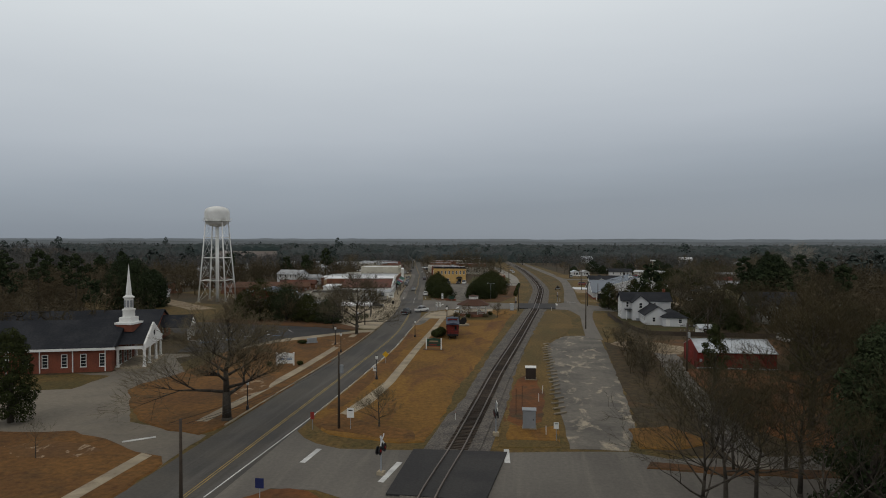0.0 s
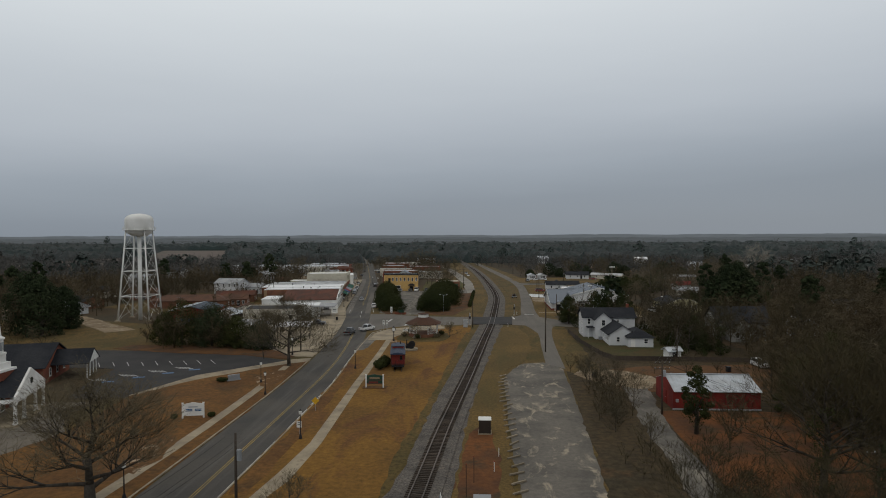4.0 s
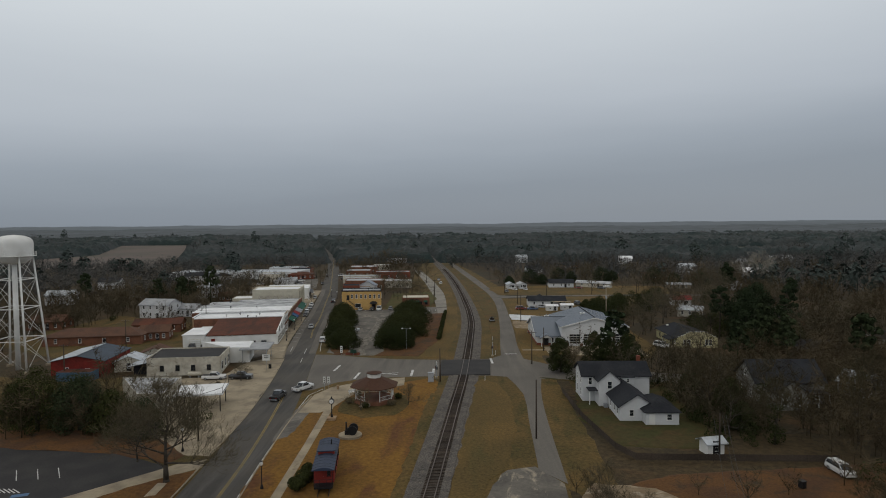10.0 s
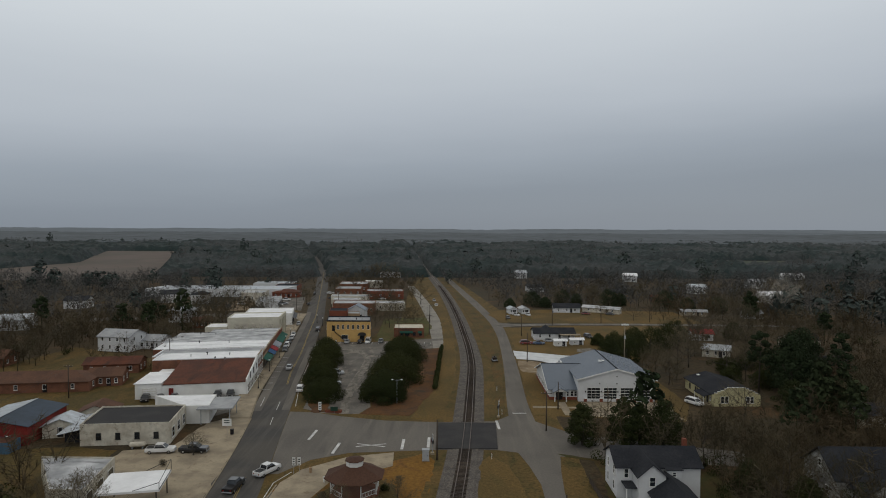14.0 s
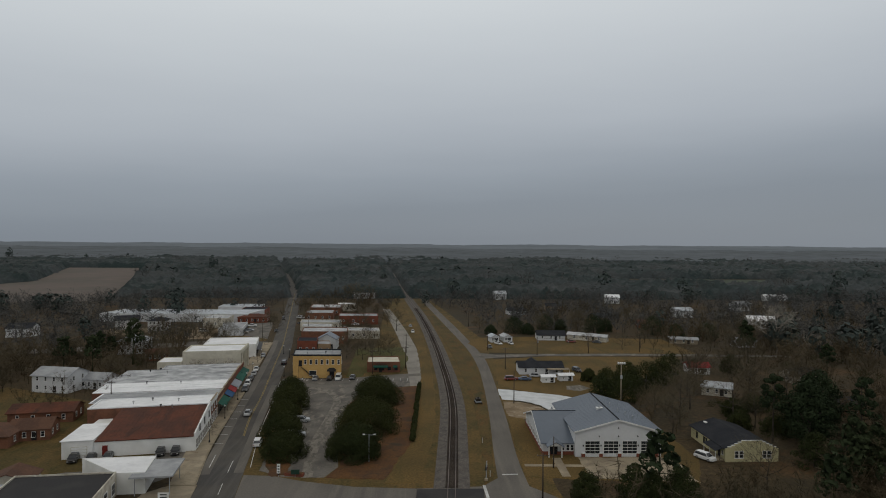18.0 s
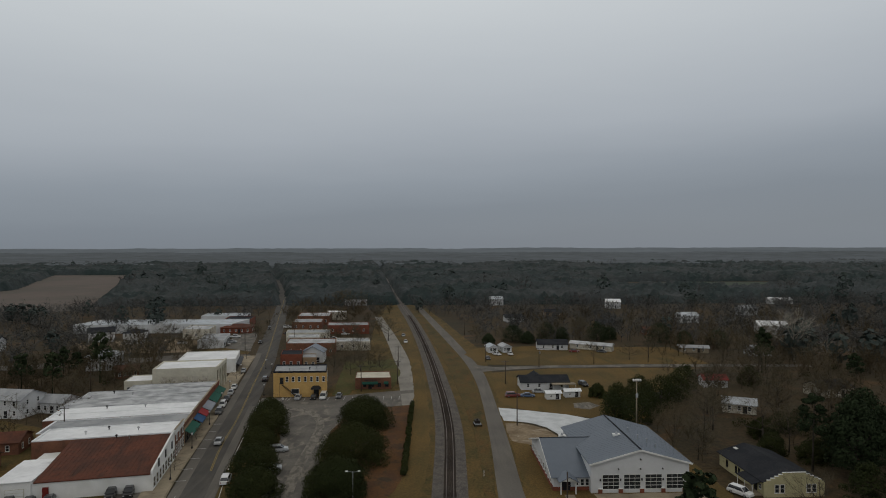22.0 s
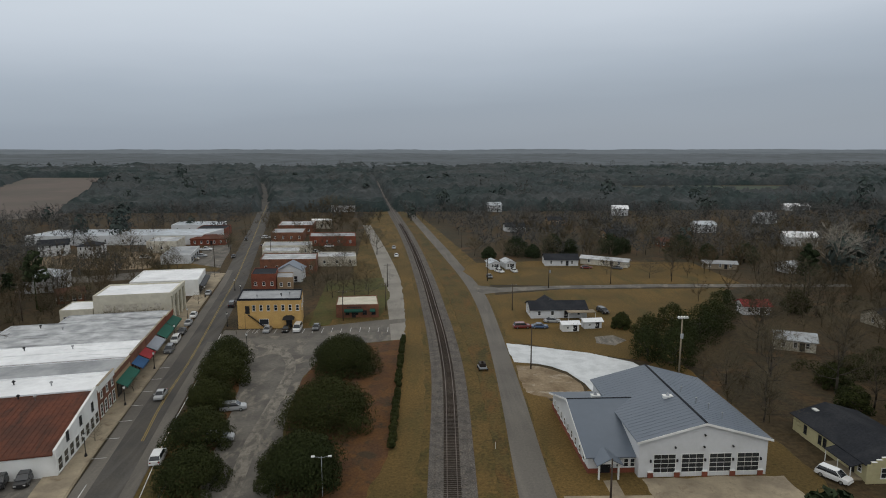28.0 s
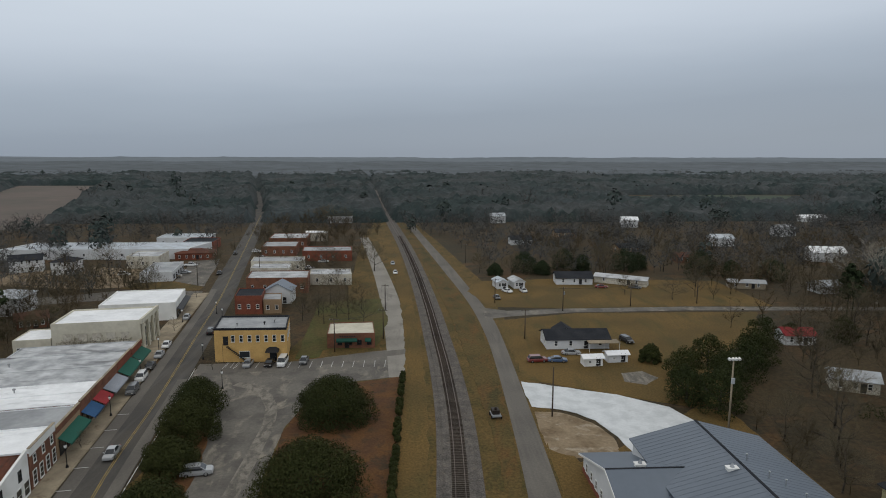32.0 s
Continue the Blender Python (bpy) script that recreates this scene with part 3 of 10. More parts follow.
area("verge_lawn", smooth_line([(-9, 237), (-4.4, 262), (-2.9, 300), (-2.4, 335), (-4.5, 390), (-11, 470), (-22, 560)], 12) + smooth_line([(-2.6, 237), (0.6, 262), (2.2, 300), (1.6, 335), (-0.5, 390), (-5, 470), (-12, 560)], 12)[::-1], 0.05, M_LAWN3, "tan dormant grass strip beside the track", "lawn", 0.2)
area("park_path", [(-26.9, 81), (-25.2, 84), (-24.2, 92), (-23.3, 103), (-24.2, 136), (-24.7, 167), (-25.4, 188), (-25.8, 200), (-24.2, 200), (-23.8, 188), (-23.3, 167), (-22.7, 136), (-21.7, 103), (-22.2, 90), (-24, 82)], 0.085, M_CONCRETE, "tan concrete footpath through the park", "footpath", 0.1)
# west side
lk = smooth_line([(-38.0, 77), (-37.7, 104), (-37.7, 130), (-38.4, 152), (-38.8, 160)], 8)
ribbon_g = ribbon(G(), [(x - 0.22, y) for x, y in lk], lk, -0.05, 0.15)
tagged(part("kerb", ribbon_g, M_CONCRETE), "pale concrete kerb along the main road", "kerb", kind="structure")
area("west_lawn", [(-38.2, 77), (-37.95, 104), (-37.95, 130), (-38.9, 157), (-44, 153), (-56, 139), (-62, 126), (-60, 112), (-60.5, 101.8), (-62.2, 96.5), (-61.5, 92.6), (-56.3, 85.1), (-49.8, 77.6), (-43.9, 74.3), (-39.5, 73.2)], 0.1, M_LAWNR, "tan lawn with bare clay patches before the church", "lawn", 0.2)
area("west_path", smooth_line([(-42.6, 78), (-41.6, 104), (-41.8, 134), (-42.6, 152)], 10) + smooth_line([(-41.0, 78), (-40.0, 104), (-40.3, 134), (-41.2, 152)], 10)[::-1], 0.125, M_CONCRETE, "tan concrete footpath beside the main road", "footpath", 0.1)
area("church_drive", [(-38.5, 73), (-44, 74.5), (-51, 77), (-56.5, 85), (-62, 95), (-60, 106), (-69, 118), (-66, 122), (-74, 122), (-73, 104), (-84, 100), (-100, 95), (-100, 76), (-70, 70), (-52, 68), (-38.0, 61)], 0.008, M_DRIVE, "pale worn asphalt church driveway", "driveway")
area("corner_lawn", [(-38.2, 63.4), (-39.8, 65.4), (-43.3, 66.4), (-49.9, 69.8), (-55.3, 72.0), (-63.5, 70.8), (-80, 72), (-100, 77), (-128, 78), (-134, 20), (-120, -60), (-38.2, -70)], 0.1, M_LAWNR, "tan corner lawn with worn bare patches", "lawn", 0.2)
area("corner_path", [(-40.6, 65.4), (-40.8, -70), (-42.4, -70), (-42.2, 66)], 0.125, M_CONCRETE, "tan concrete footpath", "footpath", 0.1)
area("church_car_park", [(-62, 125), (-57, 141), (-45.5, 155.5), (-44, 158.5), (-55, 164), (-73, 166), (-94, 171), (-110, 170), (-110, 150), (-78, 148), (-76, 136), (-72, 124)], 0.008, M_ASPHALT_NEW, "dark resurfaced church car park", "car park")
area("car_park_apron", [(-61, 122), (-56.0, 138), (-44.5, 152.5), (-38.5, 158), (-39, 161.5), (-43, 159.6), (-45.2, 156.8), (-57.6, 143.2), (-62.6, 127)], 0.012, M_CONCRETE, "pale concrete edge of the church car park", "pavement")
# trackside lot
area("gravel_lot", [(4.6, 74), (11, 74), (13.5, 84), (15, 104), (16.5, 130), (17.4, 152), (14, 158.5), (9.5, 157), (6.8, 151.5), (4.6, 142), (4.2, 100)], 0.01, M_GRAVLOT, "worn pale gravel and asphalt parking lot", "car park")
area("side_lane", smooth_line([(14.4, 157), (15.6, 180), (16.6, 200), (14.0, 216)], 8) + smooth_line([(18.0, 152), (19.2, 180), (20.6, 200), (22.6, 214)], 8)[::-1], 0.004, M_PALEROAD, "pale cracked asphalt lane", "road")
SIDE_L = smooth_line([(14.5, 238), (15.2, 252), (17.4, 284.6), (19.2, 322), (19.9, 354), (18.6, 391), (13, 450), (6, 520), (-6, 640), (-20, 780)], 8)
SIDE_R = smooth_line([(20.4, 238), (20.5, 252), (22.1, 284.6), (23.4, 322), (24.3, 357), (24.0, 376), (18, 450), (11, 520), (-1, 640), (-15, 780)], 8)
k = min(len(SIDE_L), len(SIDE_R))
tagged(part("side_road", ribbon(G(), SIDE_L[:k], SIDE_R[:k], -0.1, 0.0), M_PALEROAD), "grey asphalt road beside the railway", "road", kind="structure")
area("east_branch_road", [(22, 371), (30, 374), (50, 378), (90, 379), (160, 376), (160, 380.5), (90, 384), (48, 383), (30, 381), (21.5, 386)], 0.006, M_LOT, "pale asphalt branch road", "road")
# north car park
area("town_car_park", [(-36.5, 244), (-30.5, 240.5), (-22, 240), (-19.8, 246), (-22.5, 262), (-24.2, 280), (-24.5, 296), (-22, 312), (-19, 318), (-6, 322), (-3, 335), (-1.5, 343.5), (-12, 340.5), (-31, 333.6), (-52, 333.0), (-50, 318), (-44.5, 300), (-40, 275)], 0.008, M_LOT, "worn pale asphalt town car park with sandy streaks", "car park")
area("tree_island", [(-44.5, 302), (-40, 276), (-36.6, 250), (-33, 240.6), (-30.2, 242), (-33.5, 262), (-36.0, 285), (-39.5, 303), (-43, 306)], 0.12, M_MULCH, "mulched planting strip under evergreen trees", "planting bed", 0.2)
area("tree_bed", [(-21.5, 240), (-9.5, 239), (-4.4, 262), (-3.0, 300), (-3.2, 322), (-19, 317), (-22, 310), (-24, 296), (-23.5, 280), (-21.6, 262), (-19.4, 247)], 0.09, M_MULCH, "rust-brown pine straw bed under evergreen trees", "planting bed", 0.2)
area("trackside_lane", smooth_line([(-6, 322), (-7.5, 345), (-9.5, 372), (-13, 410), (-20, 470), (-32, 560)], 10) + smooth_line([(-2, 322), (-2, 345), (-3.0, 372), (-6.5, 410), (-14, 470), (-27, 560)], 10)[::-1], 0.012, M_LANE, "pale asphalt lane behind the shops", "road")
area("town_green", [(-29.5, 336), (-24, 337), (-24, 343), (-10, 345.5), (-8, 372), (-12, 400), (-32, 395)], 0.05, M_TOWNGREEN, "green grass lot behind the brick office", "lawn", 0.2)
M_WEAR = mat("sandy_wheel_wear", (0.225, 0.205, 0.172), 1.0, 0.25, 2.0, 0.02, second=(0.165, 0.150, 0.128), big=0.3, third=(0.120, 0.110, 0.095), mid=0.7, stretch=(1.0, 0.4), cut=(0.46, 0.58))
WEAR = [(-25.6, 240), (-27.0, 252), (-27.9, 266), (-27.6, 284), (-27.6, 298), (-28.8, 306), (-31.2, 312), (-34.8, 317), (-39.5, 319.5)]
for shrink, wd in ((1.0, 1.2),):
    l_, r_ = strip([(-44 + (x + 44) * shrink * (1 if i > 2 else 0.5 + 0.5 / shrink), y - (1 - shrink) * 14) for i, (x, y) in enumerate(WEAR)], wd)
    tagged(part("wheel_wear", ribbon(G(), l_, r_, 0.0, 0.014 + 0.004 * shrink), M_WEAR), "pale sandy wheel track worn into the car park", "wear", kind="structure")
area("bay_strip", [(-50.8, 326.5), (-31, 327.6), (-12.4, 335.0), (-2.6, 338.5), (-1.8, 342.6), (-12, 340.0), (-31, 333.2), (-51.6, 332.8)], 0.016, M_PALEROAD, "darker asphalt strip under the parking bays", "car park", 0.02)
# downtown pavement
wk = smooth_line([(-47.4, 236), (-52.0, 258), (-55.6, 283), (-59.2, 309), (-65.8, 350), (-74.6, 411)], 8)
g = ribbon(G(), [(x - 5.2, y) for x, y in wk], wk, -0.05, 0.14)
tagged(part("town_pavement", g, M_CONCRETE), "tan concrete pavement along the shopfronts", "pavement", kind="structure")
area("station_forecourt", [(-39.3, 163), (-40.5, 185), (-43.6, 212), (-47.2, 236), (-52, 236), (-56, 232), (-57, 216), (-66, 214), (-66, 205), (-56, 178), (-46, 164)], 0.01, M_CONCRETE, "stained tan concrete forecourt", "forecourt")
area("shop_yard", [(-57, 237), (-52.5, 243), (-55, 258), (-88, 253), (-92, 246), (-70, 240)], 0.01, M_LOT, "grey asphalt yard beside the shop", "car park")
area("west_grass", [(-120, 170), (-68, 168), (-62, 186), (-68, 204), (-68, 214), (-78, 216), (-100, 212), (-140, 225), (-170, 220)], 0.02, M_LAWN2, "patchy grass around the water tower", "lawn", 0.1)
area("tower_lane", [(-110, 196), (-104, 202), (-140, 232), (-190, 255), (-190, 249), (-142, 226)], 0.03, M_DIRT, "pale dirt track beside the water tower", "track", 0.1)
area("west_yard", [(-66, 246), (-58, 262), (-84, 256), (-100, 300), (-140, 320), (-150, 260), (-110, 236), (-90, 240)], 0.02, M_LAWN2, "patchy grass and dirt yards", "lawn", 0.1)
area("west_cross_street", [(-75.2, 401), (-98, 403.5), (-116, 398.5), (-136, 391), (-175, 380), (-176, 392), (-140, 403), (-119, 411), (-104, 418), (-77.6, 414)], 0.03, M_PALEROAD, "grey asphalt side street west of the shops", "road", 0.1)
area("shop_car_park", [(-80.0, 423), (-95.0, 432.6), (-99.3, 457.5), (-104, 478), (-93, 486), (-87.5, 462), (-84, 442)], 0.03, M_LOT, "pale asphalt car park beside the low shop", "car park", 0.1)
area("shop_verge", [(-95, 433), (-107.6, 430.6), (-110, 421), (-104, 419), (-80, 416.5), (-80.4, 422)], 0.034, M_LAWN2, "thin winter grass between shop and side street", "lawn", 0.1)
area("house_lot", [(-100, 425), (-112, 432), (-112, 456), (-140, 466), (-176, 452), (-160, 428), (-124, 420)], 0.03, M_DIRT, "muddy worn ground around the old houses", "ground", 0.1)
# fire station grounds
area("station_lawn", [(20.6, 240), (56, 236), (62, 250), (62, 300), (56, 302), (33, 284), (27, 281), (24.5, 300), (22.6, 284)], 0.04, M_LAWN3, "thin tan grass round the fire station", "lawn", 0.2)
area("station_apron", [(34.5, 239), (56, 237), (56.5, 251.5), (34.5, 251.5)], 0.06, M_CONCRETE, "pale concrete apron before the engine bays", "forecourt", 0.1)
area("rear_drive", [(23.6, 318.0), (23.2, 310), (23.4, 304.2), (28.7, 302.5), (31.5, 300.5), (34.2, 297.2), (36.2, 290.1), (36.8, 284.5), (37.2, 277.5), (54, 277.5), (54.6, 292), (51.0, 302.6), (42.6, 309.5), (31.5, 314.5)], 0.05, M_NEWCONC, "new pale concrete drive behind the fire station", "driveway", 0.1)
area("bare_soil", [(23.0, 286), (27, 283), (34.5, 283), (35, 290), (33, 296), (28.5, 300.8), (23.6, 301.5)], 0.052, M_DIRT, "bare sandy soil beside the drive", "ground", 0.1)
area("yard_ground", [(60, 264), (84, 268), (112, 280), (120, 320), (118, 372), (96, 350), (74, 328), (68, 304)], 0.02, M_FLOOR, "thin brown grass and bare soil between the trees", "lawn", 0.1)
area("east_field", [(25, 320), (44, 309), (56, 303), (66, 306), (72, 330), (95, 350), (110, 376), (52, 377), (25, 369)], 0.03, M_LAWN3, "dry tan grass round the bungalow", "lawn", 0.1)
area("east_field", [(25, 387), (50, 384), (95, 385), (120, 384), (120, 425), (60, 432), (24, 428), (20, 410)], 0.03, M_LAWN3, "dry tan grass field", "lawn", 0.1)
area("house_yard", [(22, 214), (29, 211), (29, 202), (26, 182), (30, 168), (44, 166), (48, 178), (50, 205)], 0.03, M_GREEN, "patchy green yard of the white house", "lawn", 0.1)
area("dirt_yard", [(24, 150), (34, 155), (58, 158), (75, 160), (75, 140), (46, 134), (24, 134)], 0.03, M_MULCH, "bare brown dirt yard", "ground", 0.1)
area("scrub_ground", [(13, 75), (22.5, 72), (23.6, 84), (24.2, 98), (24.6, 112), (27, 134), (22, 141), (18, 150), (16.6, 130), (15.2, 104)], 0.016, M_FLOOR, "brown leaf-littered ground under scrub", "ground", 0.1)
area("dirt_lane", smooth_line([(21.0, 66), (22.2, 82), (23.6, 97), (24.2, 111), (25.6, 126), (26.6, 138)], 6) + smooth_line([(24.6, 66), (25.8, 82), (26.8, 97), (27.4, 111), (29.0, 126), (31.0, 138)], 6)[::-1], 0.05, M_LOT, "pale sandy lane between scrub and clay yard", "track", 0.1)
area("clay_yard", [(29, 121), (50, 121), (66, 112), (72, 92), (60, 74), (36, 74), (28.4, 84), (28.2, 100)], 0.03, M_CLAY, "bare red clay yard below the shed", "ground", 0.1)
area("pale_soil", [(19, 147), (23, 140), (29, 135), (35, 138), (34, 146), (30, 150), (22, 152)], 0.06, M_DIRT, "pale bare sandy soil", "ground", 0.1)

for pts, m_, lb in (
    ([(47, 317), (51, 315), (55, 319), (53, 323), (48, 322)], M_WEAR, "pale rubble and bare soil in the yard"),
    ([(31.8, 136), (34.6, 133.4), (46, 134), (56, 140), (50, 146), (38, 148)], M_MULCH, "trampled brown soil behind the shed"),
    ([(-44, 92), (-41.5, 91), (-40.5, 96), (-42, 103), (-46, 104), (-48, 98)], M_CRUST, "pale washed soil on the church lawn"),
    ([(-41.4, 134), (-39.4, 133), (-39.0, 141), (-40.4, 148), (-43, 147), (-45, 141)], M_CRUST, "pale washed soil beside the path"),
    ([(-56, 68.4), (-50, 67.6), (-47, 66), (-49, 63.5), (-55, 63), (-59, 66)], M_CRUST, "worn pale soil on the corner lawn"),
    ([(-27.4, 80.4), (-24.6, 77), (-18, 75), (-13.4, 74.6), (-14.2, 78), (-20, 80), (-25, 84)], M_LAWNR, "bare red clay at the park corner"),
    ([(-27.6, 86), (-25.6, 87), (-25.4, 112), (-26.4, 140), (-27.6, 140), (-27.4, 112)], M_LAWNR, "bare reddish verge beside the road"),
    ([(-11.0, 86), (-10.4, 88), (-7.4, 132), (-5.0, 165), (-3.0, 200), (-4.2, 200), (-6.2, 165), (-8.4, 130), (-10.9, 100)], M_LAWN2, "dark grass along the ballast"),
    ([(-22.4, 186.5), (-17, 182.6), (-10.6, 184.4), (-8.4, 190), (-9.4, 198), (-12, 200.6), (-20, 199), (-22.6, 193)], M_LAWN2, "dull olive grass round the bandstand"),
    ([(-30.8, 170), (-28.6, 172), (-27.8, 196), (-29.8, 198), (-30.8, 188)], M_LOT, "pale gravelly strip beside the road"),
    ([(-2.4, 76), (3.2, 76.6), (3.2, 82), (1.0, 80.6), (-2.2, 82)], M_LAWN, "tan grass before the signal cabinet"),
    ([(-74, 166.5), (-56, 164.5), (-45, 160), (-44, 163), (-52, 171), (-66, 175), (-90, 176), (-92, 171)], M_MULCH, "rust-brown leaf litter under the evergreens"),
):
    area("soil_patch", pts, 0.128 if pts[0][0] < -38 else 0.094, m_, lb, "ground", 0.1)
area("street_corner_grass", [(12.8, 82.3), (12.7, 75), (16.7, 75.2), (21.0, 78.4), (17.4, 84.1)], 0.10, M_LAWN, "tan grass corner beside the lot", "lawn", 0.2)
area("street_island", [(12.2, 69.0), (22, 68.0), (34, 68.8), (35, 70.6), (22, 69.9), (13, 70.6)], 0.10, M_MULCH, "dark leafy strip between street and lane", "ground", 0.2)
area("signal_island", [(-26.6, 50), (-26.4, 55.4), (-24.4, 58.4), (-20.6, 58.7), (-17.5, 56.6), (-16.6, 50)], 0.10, M_CLAY, "red clay island with a small sign", "ground", 0.2)
area("church_front_lawn", [(-87.6, 96.4), (-77.7, 90.4), (-71.3, 92.0), (-71.4, 101.6), (-78.6, 101.6), (-98, 95.4), (-99, 92)], 0.05, M_LAWN2, "thin grass strip before the church wall", "lawn", 0.1)
# kerbs
for nm, line in (("park kerb", [(-28.35, 84), (-28.1, 104), (-28.2, 136), (-29.8, 163), (-30.7, 182), (-30.4, 198)]), ("west kerb", [(-39.2, 163.5), (-40.3, 185), (-43.4, 212), (-47.0, 236)])):
    ln = smooth_line(line, 5)
    tagged(part("kerb", ribbon(G(), [(x - 0.1, y) for x, y in ln], [(x + 0.1, y) for x, y in ln], -0.05, 0.13), M_CONCRETE), "pale concrete kerb beside the road", "kerb", kind="structure")
ln = [(x + 0.08, y) for x, y in wk]
tagged(part("kerb", ribbon(G(), ln, [(x + 0.2, y) for x, y in ln], -0.05, 0.16), M_CONCRETE), "pale concrete kerb of the shop pavement", "kerb", kind="structure")
# pavement slabs near the shops: joints show between them
slab = 0
for (x, y), (xn, yn) in zip(wk[:-1], wk[1:]):
    if y > 345:
        break
    for i in range(3):
        f0, f1 = i / 3 + 0.006, (i + 1) / 3 - 0.006
        for j in range(2):
            d0, d1 = -5.15 + j * 2.55, -5.15 + j * 2.55 + 2.5
            q = [(x + (xn - x) * f + d, y + (yn - y) * f) for f, d in ((f0, d0), (f1, d0), (f1, d1), (f0, d1))]
            tagged(part("paving_slab", G().prism(q, 0.10, 0.146 + 0.004 * ((slab * 7) % 3)), M_CONCRETE, bpy.data.objects["town_pavement"]))
            slab += 1


# ---------- builders ----------
WINDOWS = {}
FACES = {"y-": 0, "x+": 90, "y+": 180, "x-": 270}


def window(parent, x, y, z, w, h, face, frame_mat=None, bars=1, pane_mat=None):
    """A framed window on a wall that faces the named way; frame meshes are shared."""
    frame_mat, pane_mat = frame_mat or M_WHITE, pane_mat or M_GLASS
    key = (round(w, 2), round(h, 2), frame_mat.name, bars, pane_mat.name)
    if key not in WINDOWS:
        t = min(0.09, w * 0.12)
        ring = [(sx * (w / 2 - k * t), sz * h + k * t * (1 - 2 * sz)) for k in (0, 1) for sx, sz in ((-1, 0), (1, 0), (1, 1), (-1, 1))]
        g = G().add([(x_, y_, z_) for y_ in (-0.07, 0.03) for x_, z_ in ring],
                    [q for i in range(4) for j in [(i + 1) % 4] for q in ((i, j, 4 + j, 4 + i), (8 + j, 8 + i, 12 + i, 12 + j), (i, 8 + i, 8 + j, j), (4 + j, 12 + j, 12 + i, 4 + i))])
        bar = G().box(-w / 2 + t, -0.05, -0.03, w / 2 - t, 0.0, 0.03).mesh("glazing_bar", frame_mat)
        sill = G().box(-w / 2 - 0.06, -0.12, -0.07, w / 2 + 0.06, 0.03, 0.0).mesh("sill", frame_mat)
        p = G().box(-w / 2 + t, -0.025, t, w / 2 - t, 0.0, h - t)
        WINDOWS[key] = (g.mesh("window", frame_mat), p.mesh("pane", pane_mat), bar, sill)
    fm, pm, bar, sill = WINDOWS[key]
    ob = part("window", fm, None, parent)
    ob.matrix_basis = pose(x, y, z, 0, 0, FACES[face])
    part("pane", pm, None, ob)
    part("sill", sill, None, ob)
    for i in range(1, bars + 1):
        part("glazing_bar", bar, None, ob).matrix_basis = pose(0, 0, h * i / (bars + 1))
    return ob


def door(parent, x, y, z, w, h, face, material, label=""):
    g = G().box(-w / 2, -0.06, 0, w / 2, 0.03, h).box(-w / 2 - 0.1, -0.03, 0, -w / 2, 0.03, h + 0.1).box(w / 2, -0.03, 0, w / 2 + 0.1, 0.03, h + 0.1)
    for k in (0.12, 0.55):
        g.box(-w * 0.36, -0.075, h * k, w * 0.36, -0.05, h * (k + 0.32))
    ob = part("door", g, material, parent, label)
    ob.matrix_basis = pose(x, y, z, 0, 0, FACES[face])
    hd = G().box(w * 0.34, -0.12, h * 0.47, w * 0.39, -0.06, h * 0.50)
    part("door_handle", hd, M_CHROME, ob)
    return ob


def row_windows(parent, face, a0, a1, fixed, z, w, h, n, **kw):
    for i in range(n):
        a = a0 + (a1 - a0) * (i + 0.5) / n
        x, y = (a, fixed) if face[0] == "y" else (fixed, a)
        window(parent, x, y, z, w, h, face, **kw)


